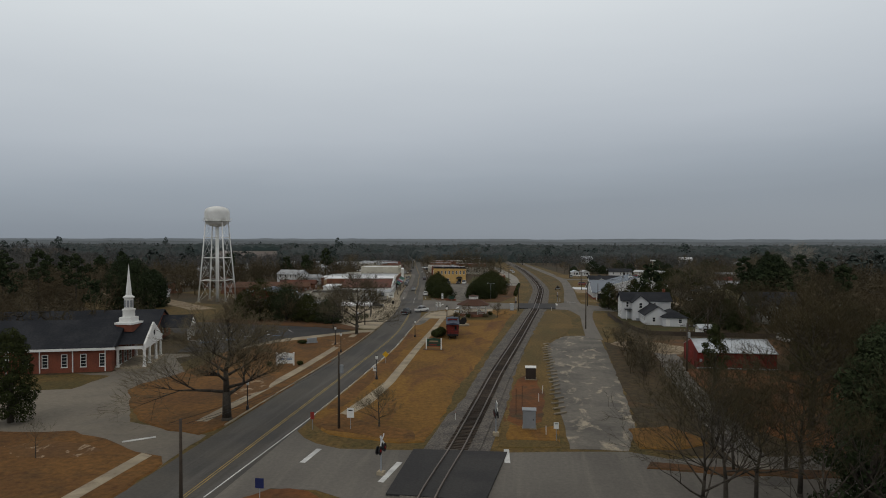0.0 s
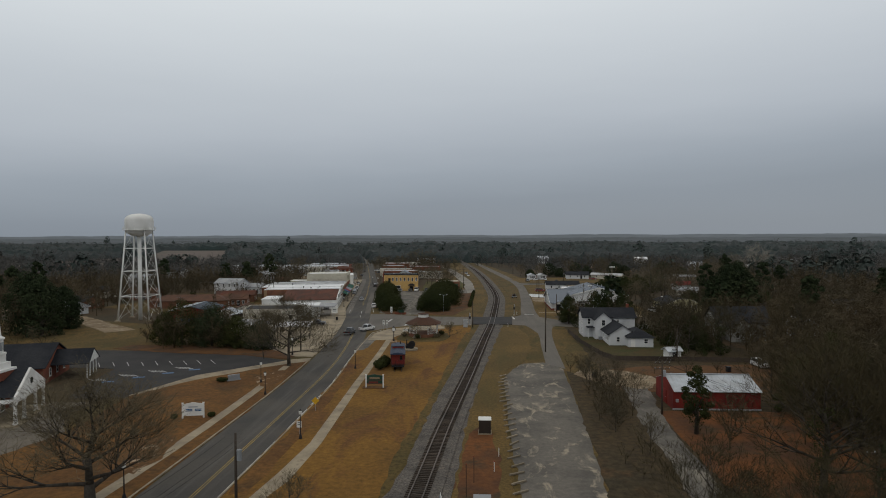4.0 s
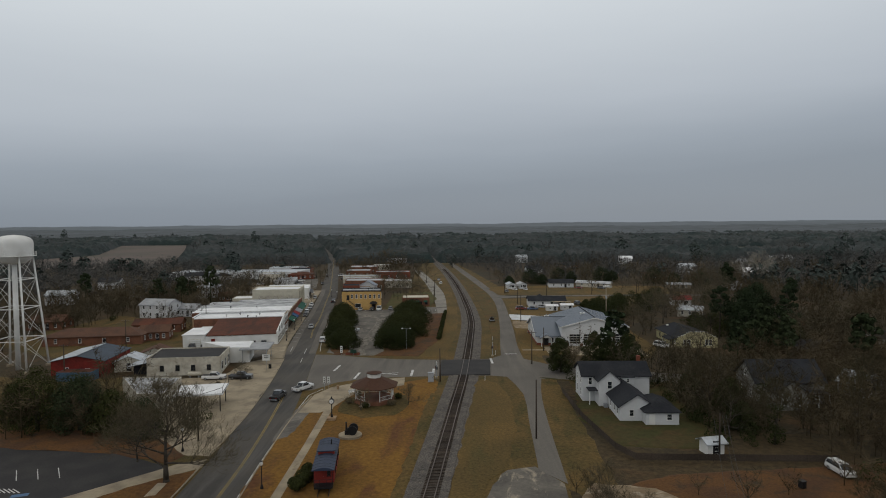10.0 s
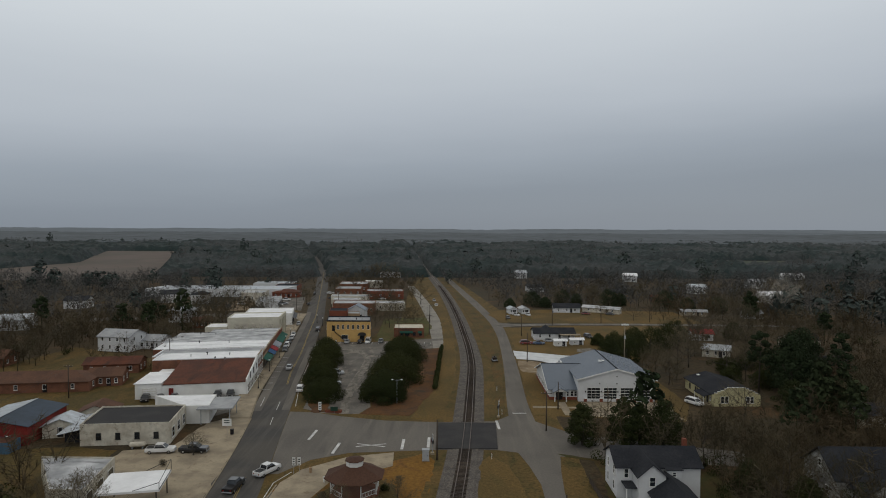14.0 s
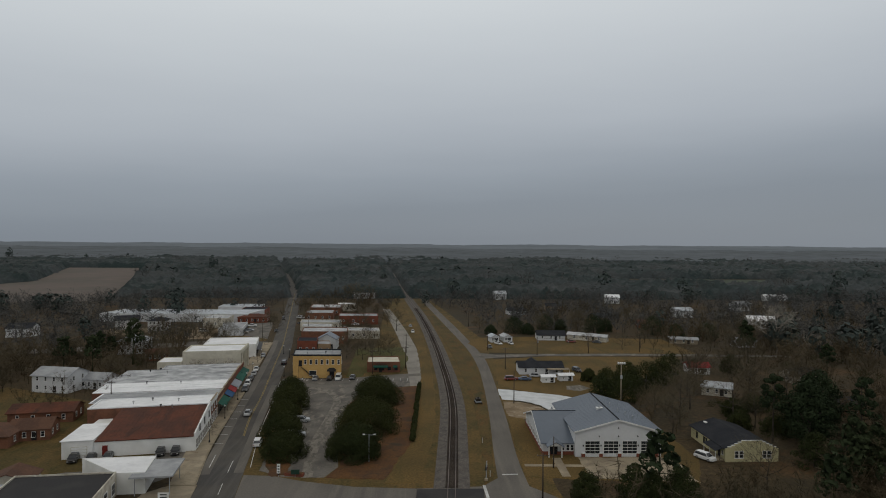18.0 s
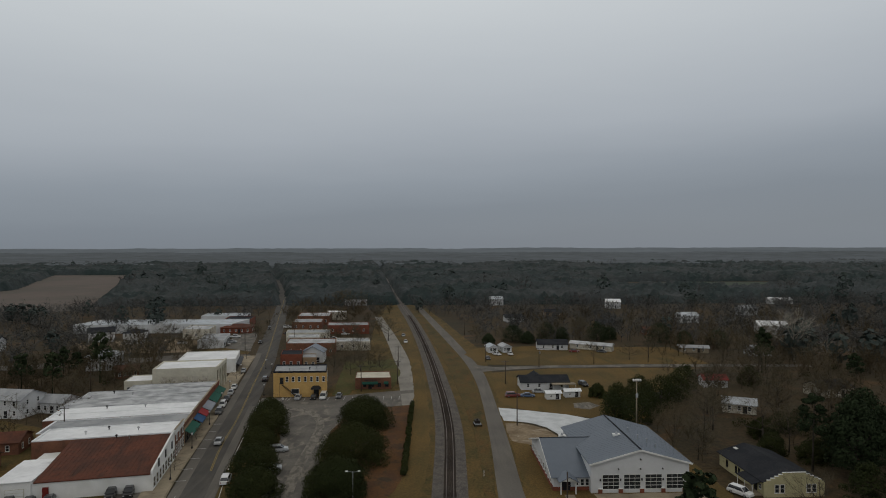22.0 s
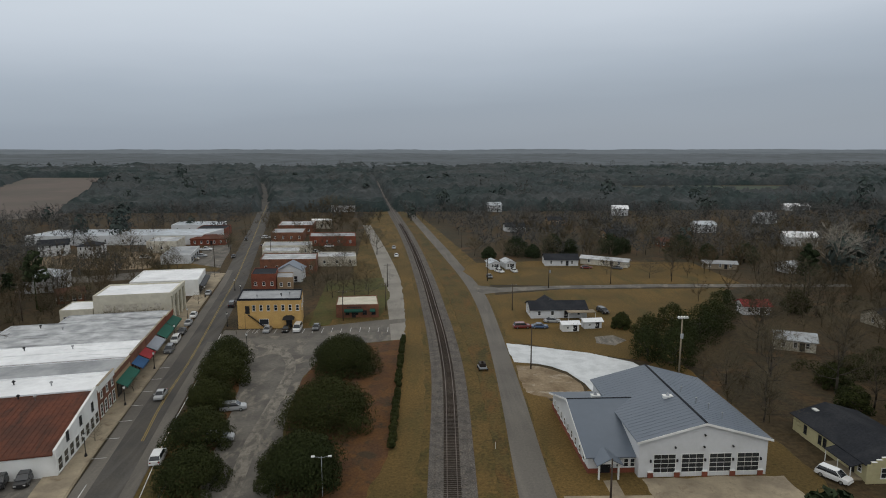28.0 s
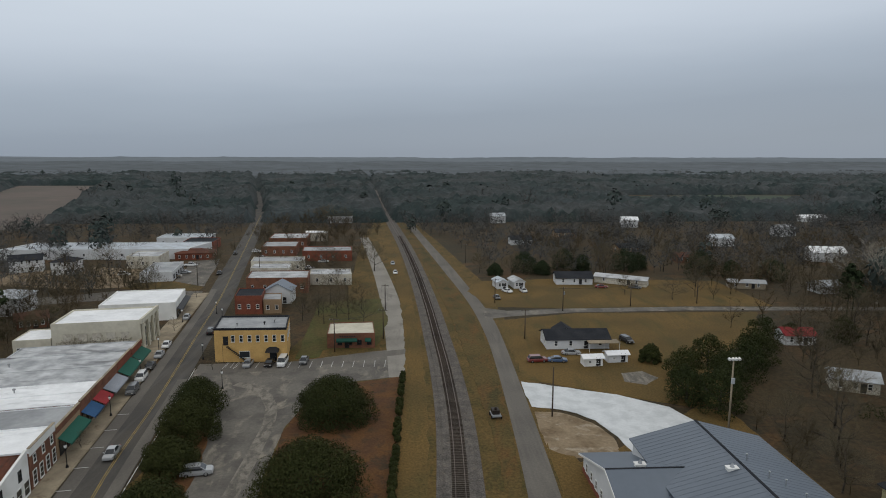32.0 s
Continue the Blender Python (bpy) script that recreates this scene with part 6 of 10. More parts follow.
ms = thing("stone_marker", "low grey stone marker beside a green shrub", "monument", (-48.2, 138.6, 0.1), 40)
part("slab", G().box(-1.1, -0.25, -0.1, 1.1, 0.25, 1.1).box(-1.3, -0.4, -0.1, 1.3, 0.4, 0.2), M_GREY, ms)
shrub("spreading green shrub by the stone marker", (-50.0, 137.6, 0.1), 7, 2.6, 0.9)

# caboose on a short track
cb = thing("caboose", "old red railway caboose with a blue-grey roof on display", "caboose", (-17.9, 154.4, 0.07), 7)
part("body", G().box(-1.45, -4.8, 1.1, 1.45, 4.8, 3.5), M_CABRED, cb)
part("underframe", G().box(-1.3, -6.3, 0.8, 1.3, 6.3, 1.1), M_BLACK, cb)
M_CABROOF = mat("caboose_roof_paint", (0.045, 0.062, 0.11), 0.6, 0.2, 2.0)
rf = part("roof", G().add([(x, y, z) for y in (-6.3, 6.3) for x, z in ((-1.6, 3.5), (-0.8, 3.78), (0, 3.86), (0.8, 3.78), (1.6, 3.5), (1.6, 3.42), (-1.6, 3.42))], [(0, 6, 5, 4, 3, 2, 1), (7, 8, 9, 10, 11, 12, 13)] + [(i, i + 1, i + 8, i + 7) for i in range(6)] + [(6, 0, 7, 13)]), M_CABROOF, cb)
for i in range(11):
    part("roof_rib", G().add([(x, -5.8 + i * 1.15 + dy, z + 0.05) for dy in (0, 0.1) for x, z in ((-1.6, 3.5), (-0.8, 3.79), (0, 3.87), (0.8, 3.79), (1.6, 3.5))], [(i_, i_ + 1, i_ + 6, i_ + 5) for i_ in range(4)]), M_SHINGLE, rf)
cu = part("cupola", G().box(-1.2, -0.6, 3.6, 1.2, 1.6, 4.15), M_CABRED, cb)
part("cupola_roof", G().prism([(-1.4, -0.8), (1.4, -0.8), (1.4, 1.8), (-1.4, 1.8)], 4.15, 4.27), M_CABROOF, cu)
for sx_ in (-1.46, 1.46):
    for yy in (-3.2, -0.8, 1.6, 3.6):
        w_ = window(cb, sx_, yy, 2.1, 0.7, 0.8, "x+" if sx_ > 0 else "x-", frame_mat=M_BLACK)
window(cb, 0.7, -4.82, 2.1, 0.5, 0.8, "y-", frame_mat=M_BLACK)
door(cb, -0.3, -4.81, 1.15, 0.75, 1.9, "y-", M_CABRED)
for yy in (-6.2, 6.2):
    g = G()
    for sx_ in (-1.25, -0.5, 0.5, 1.25):
        g.tube((sx_, yy, 1.1), (sx_, yy, 2.1), 0.03, 0.03, 5)
    for zz in (1.6, 2.1):
        g.tube((-1.25, yy, zz), (1.25, yy, zz), 0.03, 0.03, 5)
    for sx_ in (-1.3, 1.3):
        g.tube((sx_, yy, 1.1), (sx_, yy, 3.45), 0.035, 0.035, 5)
    part("platform_rail", g, M_BLACK, cb)
for yy in (-4.2, -2.5, 2.5, 4.2):
    for sx_ in (-0.75, 0.75):
        part("wheel", G().tube((sx_ - 0.07, yy, 0.55), (sx_ + 0.07, yy, 0.55), 0.42, 0.42, 14), M_BLACK, cb)
part("smoke_pipe", G().tube((0.5, 3.2, 3.7), (0.5, 3.2, 4.6), 0.1, 0.1, 8), M_BLACK, cb)
part("stub_rail", G().box(-0.81, -7, 0.0, -0.69, 7, 0.13).box(0.69, -7, 0.0, 0.81, 7, 0.13), M_STEEL, cb)
for i in range(3):
    shrub("dark clipped hedge beside the caboose", (-21.2 + 0.25 * i, 149.6 + i * 2.6, 0.07), 20 + i, 2.6, 2.0, name="hedge_shrub", leaves=1500, group="caboose hedge", size=0.16)

# engine monument
mo = thing("engine_monument", "antique iron engine on a round concrete plinth", "monument", (-17.4, 172.2, 0.07))
part("plinth", G().turned([(2.1, -0.1), (2.1, 0.35), (1.9, 0.4)], n=20), M_CONCRETE, mo)
part("engine_body", G().box(-0.9, -0.5, 0.4, 0.8, 0.5, 1.2).tube((-0.6, 0, 1.2), (0.7, 0, 1.2), 0.38, 0.38, 12).tube((-0.7, 0, 1.2), (-0.7, 0, 2.3), 0.16, 0.12, 8).turned([(0.12, 2.3), (0.24, 2.5), (0.1, 2.55)], (-0.7, 0, 0), 8), M_BLACK, mo)
for yy in (-0.75, 0.75):
    g = G().turned([(0.75, -0.06), (0.85, -0.06), (0.85, 0.06), (0.75, 0.06)], n=18)
    g.add([(0, 0, 0)], [])
    for i in range(6):
        a = i * math.pi / 3
        g.tube((0, 0, 0), (0.78 * math.cos(a), 0.78 * math.sin(a), 0), 0.04, 0.04, 4)
    fw = part("flywheel", g, M_BLACK, mo)
    fw.matrix_basis = Matrix.Translation((0.5, yy, 1.25)) @ Matrix.Rotation(math.pi / 2, 4, "X")

# clock
ck = thing("street_clock", "black cast-iron street clock with a white dial on a brick base", "clock", (-22.6, 181.6, 0.07))
part("base", G().box(-0.75, -0.75, -0.1, 0.75, 0.75, 0.4).box(-0.85, -0.85, 0.4, 0.85, 0.85, 0.5), M_TAN, ck)
part("post", G().turned([(0.24, 0.5), (0.22, 1.0), (0.12, 1.1), (0.09, 2.9), (0.16, 3.0), (0.16, 3.1)], n=12), M_BLACK, ck)
hd = part("head", G().tube((0, -0.22, 3.6), (0, 0.22, 3.6), 0.52, 0.52, 20).turned([(0.3, 4.1), (0.16, 4.25), (0.03, 4.6)], n=8), M_BLACK, ck)
for sg in (-1, 1):
    dial = part("dial", G().tube((0, sg * 0.22, 3.6), (0, sg * 0.235, 3.6), 0.42, 0.42, 20), M_WHITE, hd)
    part("dial_hand", G().tube((0, sg * 0.245, 3.6), (0.14, sg * 0.245, 3.82), 0.02, 0.015, 4).tube((0, sg * 0.245, 3.6), (-0.05, sg * 0.245, 3.3), 0.02, 0.015, 4), M_BLACK, hd)

# gazebo
gz = thing("gazebo", "octagonal white-railed bandstand with brown roof and white cupola", "gazebo", (-15.9, 194.3, 0.07), 22.5)
part("deck", G().turned([(4.4, -0.1), (4.4, 0.75), (4.2, 0.8)], n=8), M_BRICK2, gz)
M_GAZROOF = mat("brown_shingle", (0.078, 0.038, 0.024), 0.9, 0.25, 3.0, 0.02, second=(0.06, 0.032, 0.022))
part("roof", G().turned([(5.3, 3.45), (5.3, 3.6), (1.6, 5.2), (1.5, 5.2)], n=8), M_GAZROOF, gz)
cu = part("cupola", G().turned([(1.5, 5.0), (1.5, 6.1), (1.4, 6.1)], n=8), M_WHITE, gz)
part("cupola_roof", G().turned([(1.7, 6.05), (1.7, 6.15), (0.4, 6.4), (0.05, 6.45)], n=8), M_GAZROOF, cu)
for i in range(8):
    a, b = i * math.pi / 4, (i + 1) * math.pi / 4
    p, q = (4.15 * math.cos(a), 4.15 * math.sin(a)), (4.15 * math.cos(b), 4.15 * math.sin(b))
    part("post", G().tube((*p, 0.8), (*p, 3.5), 0.1, 0.1, 8), M_WHITE, gz)
    part("fascia", G().tube((*p, 3.3), (*q, 3.3), 0.12, 0.12, 4), M_WHITE, gz)
    if i == 5:
        continue
    rl = part("railing", G().tube((*p, 1.75), (*q, 1.75), 0.05, 0.05, 5).tube((*p, 1.0), (*q, 1.0), 0.04, 0.04, 5), M_WHITE, gz)
    for k in range(1, 10):
        f = k / 10
        x, y = p[0] + (q[0] - p[0]) * f, p[1] + (q[1] - p[1]) * f
        part("baluster", G().tube((x, y, 1.0), (x, y, 1.75), 0.025, 0.025, 4), M_WHITE, rl)
stp = part("steps", G().box(-1, -1.4, -0.1, 1, -0.9, 0.2).box(-1, -0.9, -0.1, 1, -0.45, 0.42).box(-1, -0.45, -0.1, 1, 0, 0.64), M_TIMBER, gz)
stp.matrix_basis = Matrix.Translation((-2.6, -2.9, 0)) @ Matrix.Rotation(radians(-42), 4, "Z")
for i in range(6):
    a = i * 1.05 + 0.3
    shrub("low dark shrub round the bandstand", (-15.9 + 5.4 * math.cos(a), 194.3 + 5.4 * math.sin(a), 0.05), 40 + i, 1.9, 1.3, group="bandstand shrubs", material=M_TWIG if i % 2 else None, leaves=600)
area("corner_plaza", [(-30.4, 186), (-30.0, 199), (-27.5, 205), (-20, 211.5), (-11, 214.2), (-10.6, 207), (-21, 200), (-24, 190), (-25.8, 186)], 0.10, M_CONCRETE, "tan concrete corner plaza", "pavement", 0.15)
bn = thing("park_bench", "small pale park bench on the plaza", "bench", (-21.6, 199.6, 0.1), 30)
part("seat", G().box(-0.8, -0.25, 0.4, 0.8, 0.25, 0.47), M_WHITE, bn)
part("backrest", G().box(-0.8, 0.2, 0.5, 0.8, 0.27, 0.95), M_WHITE, bn)
for sx_ in (-0.7, 0.7):
    part("leg", G().box(sx_ - 0.05, -0.22, 0, sx_ + 0.05, 0.24, 0.42), M_WHITE, bn)
bi = thing("litter_bin", "small tan litter bin on the plaza", "bin", (-25.6, 203.6, 0.1))
part("body", G().turned([(0.26, 0), (0.3, 0.85), (0.32, 0.9), (0.1, 0.95)], n=12), M_TAN, bi)


# ---------- fire station ----------
fs = thing("fire_station", "white fire station with four bay doors and blue-grey metal roof", "fire station", (0, 0, 0))
X0, X1, Y0, Y1 = 34.0, 54.0, 252.0, 276.6
XM = 44.0
part("wall", G().gabled_wall(X0, Y0, X1, Y1, -0.1, 5.9, 2.7, "y"), M_SIDING, fs)
g = G().gable(X0, Y0, X1, Y1, 6.0, 2.7, 0.5, 0.14, "y")
rf = part("roof", g, M_BLUEMETAL, fs)
for sg in (-1, 1):
    for i in range(28):
        y = Y0 - 0.4 + i * 0.94
        part("roof_seam", G().tube((XM, y, 8.86), (XM + sg * 10.4, y, 6.05), 0.016, 0.016, 4), M_BLUEMETAL, rf)
part("ridge_cap", G().box(XM - 0.18, Y0 - 0.5, 8.80, XM + 0.18, Y1 + 0.5, 8.9), M_SHINGLE, rf)
for sg in (-1, 1):
    part("verge_board", G().add([(XM, Y0 - 0.56, 8.85), (XM + sg * 10.55, Y0 - 0.56, 6.0), (XM + sg * 10.55, Y0 - 0.56, 5.65), (XM, Y0 - 0.56, 8.5), (XM, Y0 - 0.48, 8.85), (XM + sg * 10.55, Y0 - 0.48, 6.0), (XM + sg * 10.55, Y0 - 0.48, 5.65), (XM, Y0 - 0.48, 8.5)], [(0, 1, 2, 3), (7, 6, 5, 4), (0, 4, 5, 1), (3, 2, 6, 7)]), M_WHITE, rf)
for i in range(4):
    cx = 38.0 + i * 4.35
    d_ = part("bay_door", G().box(cx - 1.75, Y0 - 0.05, 0.05, cx + 1.75, Y0 + 0.05, 3.75), M_WHITE, fs)
    for r in range(5):
        for c in range(3):
            if r == 0:
                part("door_panel", G().box(cx - 1.66 + c * 1.12, Y0 - 0.08, 0.12, cx - 0.6 + c * 1.12, Y0 - 0.04, 0.7), M_SIDING, d_)
            else:
                part("pane", G().box(cx - 1.66 + c * 1.12, Y0 - 0.08, 0.12 + r * 0.73, cx - 0.6 + c * 1.12, Y0 - 0.04, 0.74 + r * 0.73), M_GLASS, d_)
for i in range(5):
    cx = 35.6 + i * 4.35 + (0.22 if i in (0,) else 0)
    part("brick_pier", G().box(cx - 0.4, Y0 - 0.3, -0.1, cx + 0.4, Y0, 0.9), M_BRICK, fs)
    part("pier_cap", G().box(cx - 0.45, Y0 - 0.35, 0.9, cx + 0.45, Y0, 1.0), M_WHITE, fs)
    part("wall_lamp", G().box(cx - 0.12, Y0 - 0.22, 2.5, cx + 0.12, Y0, 2.9), M_BLACK, fs)
for cx, z in ((39.5, 4.9), (44, 6.8), (44, 4.9), (48.5, 4.9)):
    part("floodlight", G().tube((cx, Y0, z), (cx, Y0 - 0.3, z - 0.05), 0.12, 0.16, 8), M_BLACK, fs)
# office wing
part("wing_wall", G().gabled_wall(26.7, 253.6, 38.0, 278.2, -0.1, 2.9, 3.9, "x"), M_SIDING, fs)
part("wing_base", G().box(26.6, 253.5, -0.1, X0, 278.3, 0.8), M_BRICK, fs)
wr_ = part("wing_roof", G().gable(26.7, 253.6, 38.4, 278.2, 2.95, 3.95, 0.6, 0.14, "x"), M_BLUEMETAL, fs)
part("wing_ridge_cap", G().box(26.1, 265.75, 7.0, 38.6, 266.05, 7.08), M_SHINGLE, wr_)
for sg in (-1, 1):
    yy = 265.9 + sg * 12.95
    part("wing_verge", G().add([(26.02, 265.9, 7.06), (26.02, yy, 2.84), (26.02, yy, 2.55), (26.02, 265.9, 6.75), (26.1, 265.9, 7.06), (26.1, yy, 2.84), (26.1, yy, 2.55), (26.1, 265.9, 6.75)], [(0, 1, 2, 3), (7, 6, 5, 4), (0, 4, 5, 1), (3, 2, 6, 7)]), M_WHITE, wr_)
for i in range(9):
    window(fs, 26.65, 256.0 + i * 2.5, 1.0, 0.9, 1.4, "x-")
for x in (31.4, 32.6, 33.6):
    window(fs, x, 253.55, 1.0, 0.8, 1.4, "y-")
part("porch_roof", G().gable(27.6, 251.2, 31.0, 254.4, 2.75, 0.9, 0.35, 0.12, "y"), M_BLUEMETAL, fs)
part("porch_gable", G().add([(27.5, 251.3, 2.7), (31.1, 251.3, 2.7), (29.3, 251.3, 3.65), (27.5, 251.45, 2.7), (31.1, 251.45, 2.7), (29.3, 251.45, 3.65)], [(0, 1, 2), (5, 4, 3), (0, 3, 4, 1), (1, 4, 5, 2), (2, 5, 3, 0)]), M_WHITE, fs)
for x in (27.8, 30.8):
    part("porch_post", G().box(x - 0.12, 251.5, 0, x + 0.12, 251.74, 2.75), M_WHITE, fs)
door(fs, 29.3, 253.55, 0.1, 1.6, 2.2, "y-", M_BLACK)
for x, y, z in ((XM - 1.6, 262.5, 8.3), (31.5, 267.0, 6.75)):
    rv = part("roof_vent_box", G().box(x - 0.7, y - 0.4, z - 0.2, x + 0.7, y + 0.4, z + 0.35).box(x - 0.8, y - 0.5, z + 0.35, x + 0.8, y + 0.5, z + 0.45), M_WHITE, fs)
    part("vent_hood", G().turned([(0.35, 0.45), (0.05, 1.0)], (x, y, z), 6), M_GREY, rv)
for x, y in ((45.8, 265), (46.4, 260.5), (47.8, 259), (48.6, 256)):
    z = 8.8 - (x - XM) * 0.27
    part("roof_pipe", G().tube((x, y, z - 0.2), (x, y, z + 0.8), 0.09, 0.09, 8).turned([(0.16, 0.8), (0.16, 0.95), (0.02, 1.0)], (x, y, z), 8), M_CHROME, fs)
area("entry_path", [(28.4, 240), (30.2, 240), (30.4, 251.3), (28.4, 251.3)], 0.07, M_CONCRETE, "pale concrete entry path", "footpath", 0.1)
area("cross_path", [(21.4, 246), (34.4, 245.6), (34.4, 247), (21.4, 247.4)], 0.066, M_CONCRETE, "pale concrete footpath", "footpath", 0.1)

# ---------- white two-storey house ----------
hs = thing("farmhouse", "white two-storey frame house with dark shingle roofs", "house", (0, 0, 0))
part("wall", G().gabled_wall(28.6, 194.0, 42.7, 201.6, -0.1, 5.5, 2.1, "x"), M_SIDING, hs)
part("roof", G().gable(28.6, 194.0, 42.7, 201.6, 5.5, 2.1, 0.45, 0.14, "x"), M_SHINGLE, hs)
part("gable_wall", G().gabled_wall(31.2, 190.2, 35.6, 194.2, -0.1, 5.3, 1.9, "y"), M_SIDING, hs)
part("gable_roof", G().gable(31.2, 190.2, 35.6, 197.0, 5.3, 1.9, 0.35, 0.14, "y"), M_SHINGLE, hs)
part("dormer_wall", G().box(36.6, 192.6, 4.0, 39.0, 194.2, 5.4), M_SIDING, hs)
part("dormer_roof", G().box(36.4, 192.3, 5.4, 39.2, 194.6, 5.52), M_SHINGLE, hs)
part("rear_wall", G().gabled_wall(33.0, 180.6, 39.6, 190.8, -0.1, 2.9, 2.2, "y"), M_SIDING, hs)
part("rear_roof", G().gable(33.0, 180.6, 39.6, 192.4, 2.9, 2.2, 0.45, 0.14, "y"), M_SHINGLE, hs)
part("kitchen_wall", G().box(37.2, 178.2, -0.1, 43.4, 185.4, 2.4), M_SIDING, hs)
part("kitchen_roof", G().hip(37.2, 178.2, 43.4, 187.6, 2.5, 1.8, 0.4), M_SHINGLE, hs)
part("porch_roof", G().box(29.3, 191.0, 2.9, 31.3, 194.1, 3.05), M_SHINGLE, hs)
part("porch_post", G().tube((29.5, 191.2, 0), (29.5, 191.2, 2.9), 0.09, 0.09, 8), M_WHITE, hs)
window(hs, 33.4, 190.2, 3.6, 1.0, 1.6, "y-")
window(hs, 30.2, 194.0, 3.5, 0.8, 1.6, "y-")
window(hs, 37.8, 192.6, 4.3, 0.7, 0.8, "y-")
for z in (0.9, 3.5):
    for y in (195.8, 199.6):
        window(hs, 28.6, y, z, 0.9, 1.6, "x-")
for y in (182.2, 184.6, 187.6):
    window(hs, 33.0, y, 0.9, 0.8, 1.3, "x-")
window(hs, 41.6, 178.2, 0.9, 1.0, 1.2, "y-")
window(hs, 35.2, 180.6, 0.9, 0.9, 1.3, "y-")
door(hs, 38.4, 178.18, 0.1, 0.9, 2.0, "y-", M_WHITE)
part("air_unit", G().box(32.0, 189.0, 0, 32.8, 189.8, 0.8), M_GREY, hs)
part("chimney", G().box(41.4, 198.6, 6.4, 42.1, 199.4, 8.6), M_BRICK, hs)

M_OLDGREY = mat("bare_grey_clapboard", (0.36, 0.36, 0.34), 0.9, 0.2, 1.4, 0.005, second=(0.16, 0.155, 0.145), big=0.4)
# ---------- old house, shed, sheds ----------
oh = thing("old_house", "weathered grey frame house with a broad dark roof", "house", (0, 0, 0))
part("wall", G().gabled_wall(64.0, 191.5, 78, 201, -0.1, 4.6, 3.6, "x"), M_OLDGREY, oh)
part("roof", G().gable(64.0, 191.5, 78, 201, 4.6, 3.6, 0.5, 0.16, "x"), M_SHINGLE, oh)
part("bay_wall", G().gabled_wall(66.0, 187.0, 72, 192, -0.1, 3.6, 2.4, "y"), M_OLDGREY, oh)
part("bay_roof", G().gable(66.0, 187.0, 72, 195, 3.6, 2.4, 0.4, 0.14, "y"), M_SHINGLE, oh)
part("porch_roof", G().box(72, 188.6, 2.7, 78, 191.5, 2.85), M_SHINGLE, oh)
for x in (73.0, 75.4, 77.6):
    part("porch_post", G().box(x - 0.08, 188.8, -0.1, x + 0.08, 188.96, 2.7), M_WHITE, oh)
for y in (194.0, 198.4):
    window(oh, 64.0, y, 1.0, 0.9, 1.6, "x-")
window(oh, 64.0, 196.2, 5.0, 0.9, 1.3, "x-")
for x in (67.6, 70.4):
    window(oh, x, 187.0, 1.0, 0.9, 1.5, "y-")
for x in (73.6, 76.6):
    window(oh, x, 191.5, 0.9, 0.9, 1.5, "y-")
house("small white gabled outbuilding among bare trees", (90, 199, 0), 6, 6, 2.8, 30, 2.0, "y", M_SIDING, M_TIN, front=1, side=1)
house("small white block garage beyond the clay yard", (65.6, 125.4, 0), 6.4, 5.2, 2.9, 8, 0.5, "x", M_WHITE, M_TIN, front=1, side=1, name="garage", wz=1.1, ww=0.8, wh=0.8)
sh = thing("red_shed", "long barn-red shed with a pale metal roof", "shed", (0, 0, 0))
part("wall", G().gabled_wall(31.2, 122.2, 45.0, 132.0, -0.1, 3.0, 1.6, "x"), M_RED, sh)
rf = part("roof", G().gable(31.6, 122.2, 44.8, 132.0, 3.0, 1.6, 0.35, 0.1, "x"), M_TIN, sh)
for i in range(21):
    x = 31.4 + i * 0.66
    part("roof_rib", G().tube((x, 127.1, 4.72), (x, 121.9, 3.0), 0.03, 0.03, 4), M_TIN, rf)
part("ridge_cap", G().box(31.2, 126.9, 4.68, 45.2, 127.3, 4.76), M_TIN, rf)
part("footing", G().box(31.1, 122.1, -0.1, 45.1, 122.2, 0.18), M_GREY, sh)
door(sh, 31.2, 127.0, -0.05, 2.4, 2.3, "x-", M_RED, "red plank shed door")
part("meter_box", G().box(31.6, 121.95, 1.2, 32.0, 122.2, 1.7), M_GREY, sh)
house("small white metal garden shed", (43.9, 164.6, 0), 3.0, 2.4, 1.9, 12, 0.6, "x", M_WHITE, M_TIN, front=1, side=0, name="garden_shed", wz=0.6, ww=0.5, wh=0.6)

# pale yellow house
py = thing("bungalow", "pale yellow bungalow with a stepped front wall and dark shingle roof", "house", (73.6, 258.0, 0), 1)
part("wall", G().gabled_wall(-5.9, -9.0, 5.9, 9.0, -0.1, 2.9, 1.7, "y"), M_PALEYEL, py)
part("roof", G().gable(-5.9, -8.6, 5.9, 9.0, 2.95, 1.7, 0.5, 0.14, "y"), M_SHINGLE, py)
fw_ = part("stepped_front", G().box(-6.2, -9.3, -0.1, 6.2, -9.05, 3.0), M_PALEYEL, py)
for k, hw in enumerate((5.6, 4.8, 4.0, 3.2, 2.4)):
    part("parapet_step", G().box(-hw, -9.3, 3.0 + k * 0.36, hw, -9.05, 3.36 + k * 0.36), M_PALEYEL, fw_)
    for sg in (-1, 1):
        x_ = sg * (hw - 0.4)
        part("step_coping", G().box(x_ - 0.42, -9.36, 3.36 + k * 0.36, x_ + 0.42, -9.0, 3.42 + k * 0.36), M_WHITE, fw_)
part("step_coping", G().box(-1.6, -9.36, 4.80, 1.6, -9.0, 4.86), M_WHITE, fw_)
for x in (-3.6, -2.5, 2.9, 4.0):
    window(py, x, -9.31, 0.8, 0.95, 1.7, "y-")
for y in (-3.8, 0.6, 1.8, 5.6):
    window(py, -5.9, y, 0.8, 0.8, 1.5, "x-", frame_mat=M_BLACK)
window(py, -5.9, -7.4, 1.0, 0.8, 1.1, "x-")
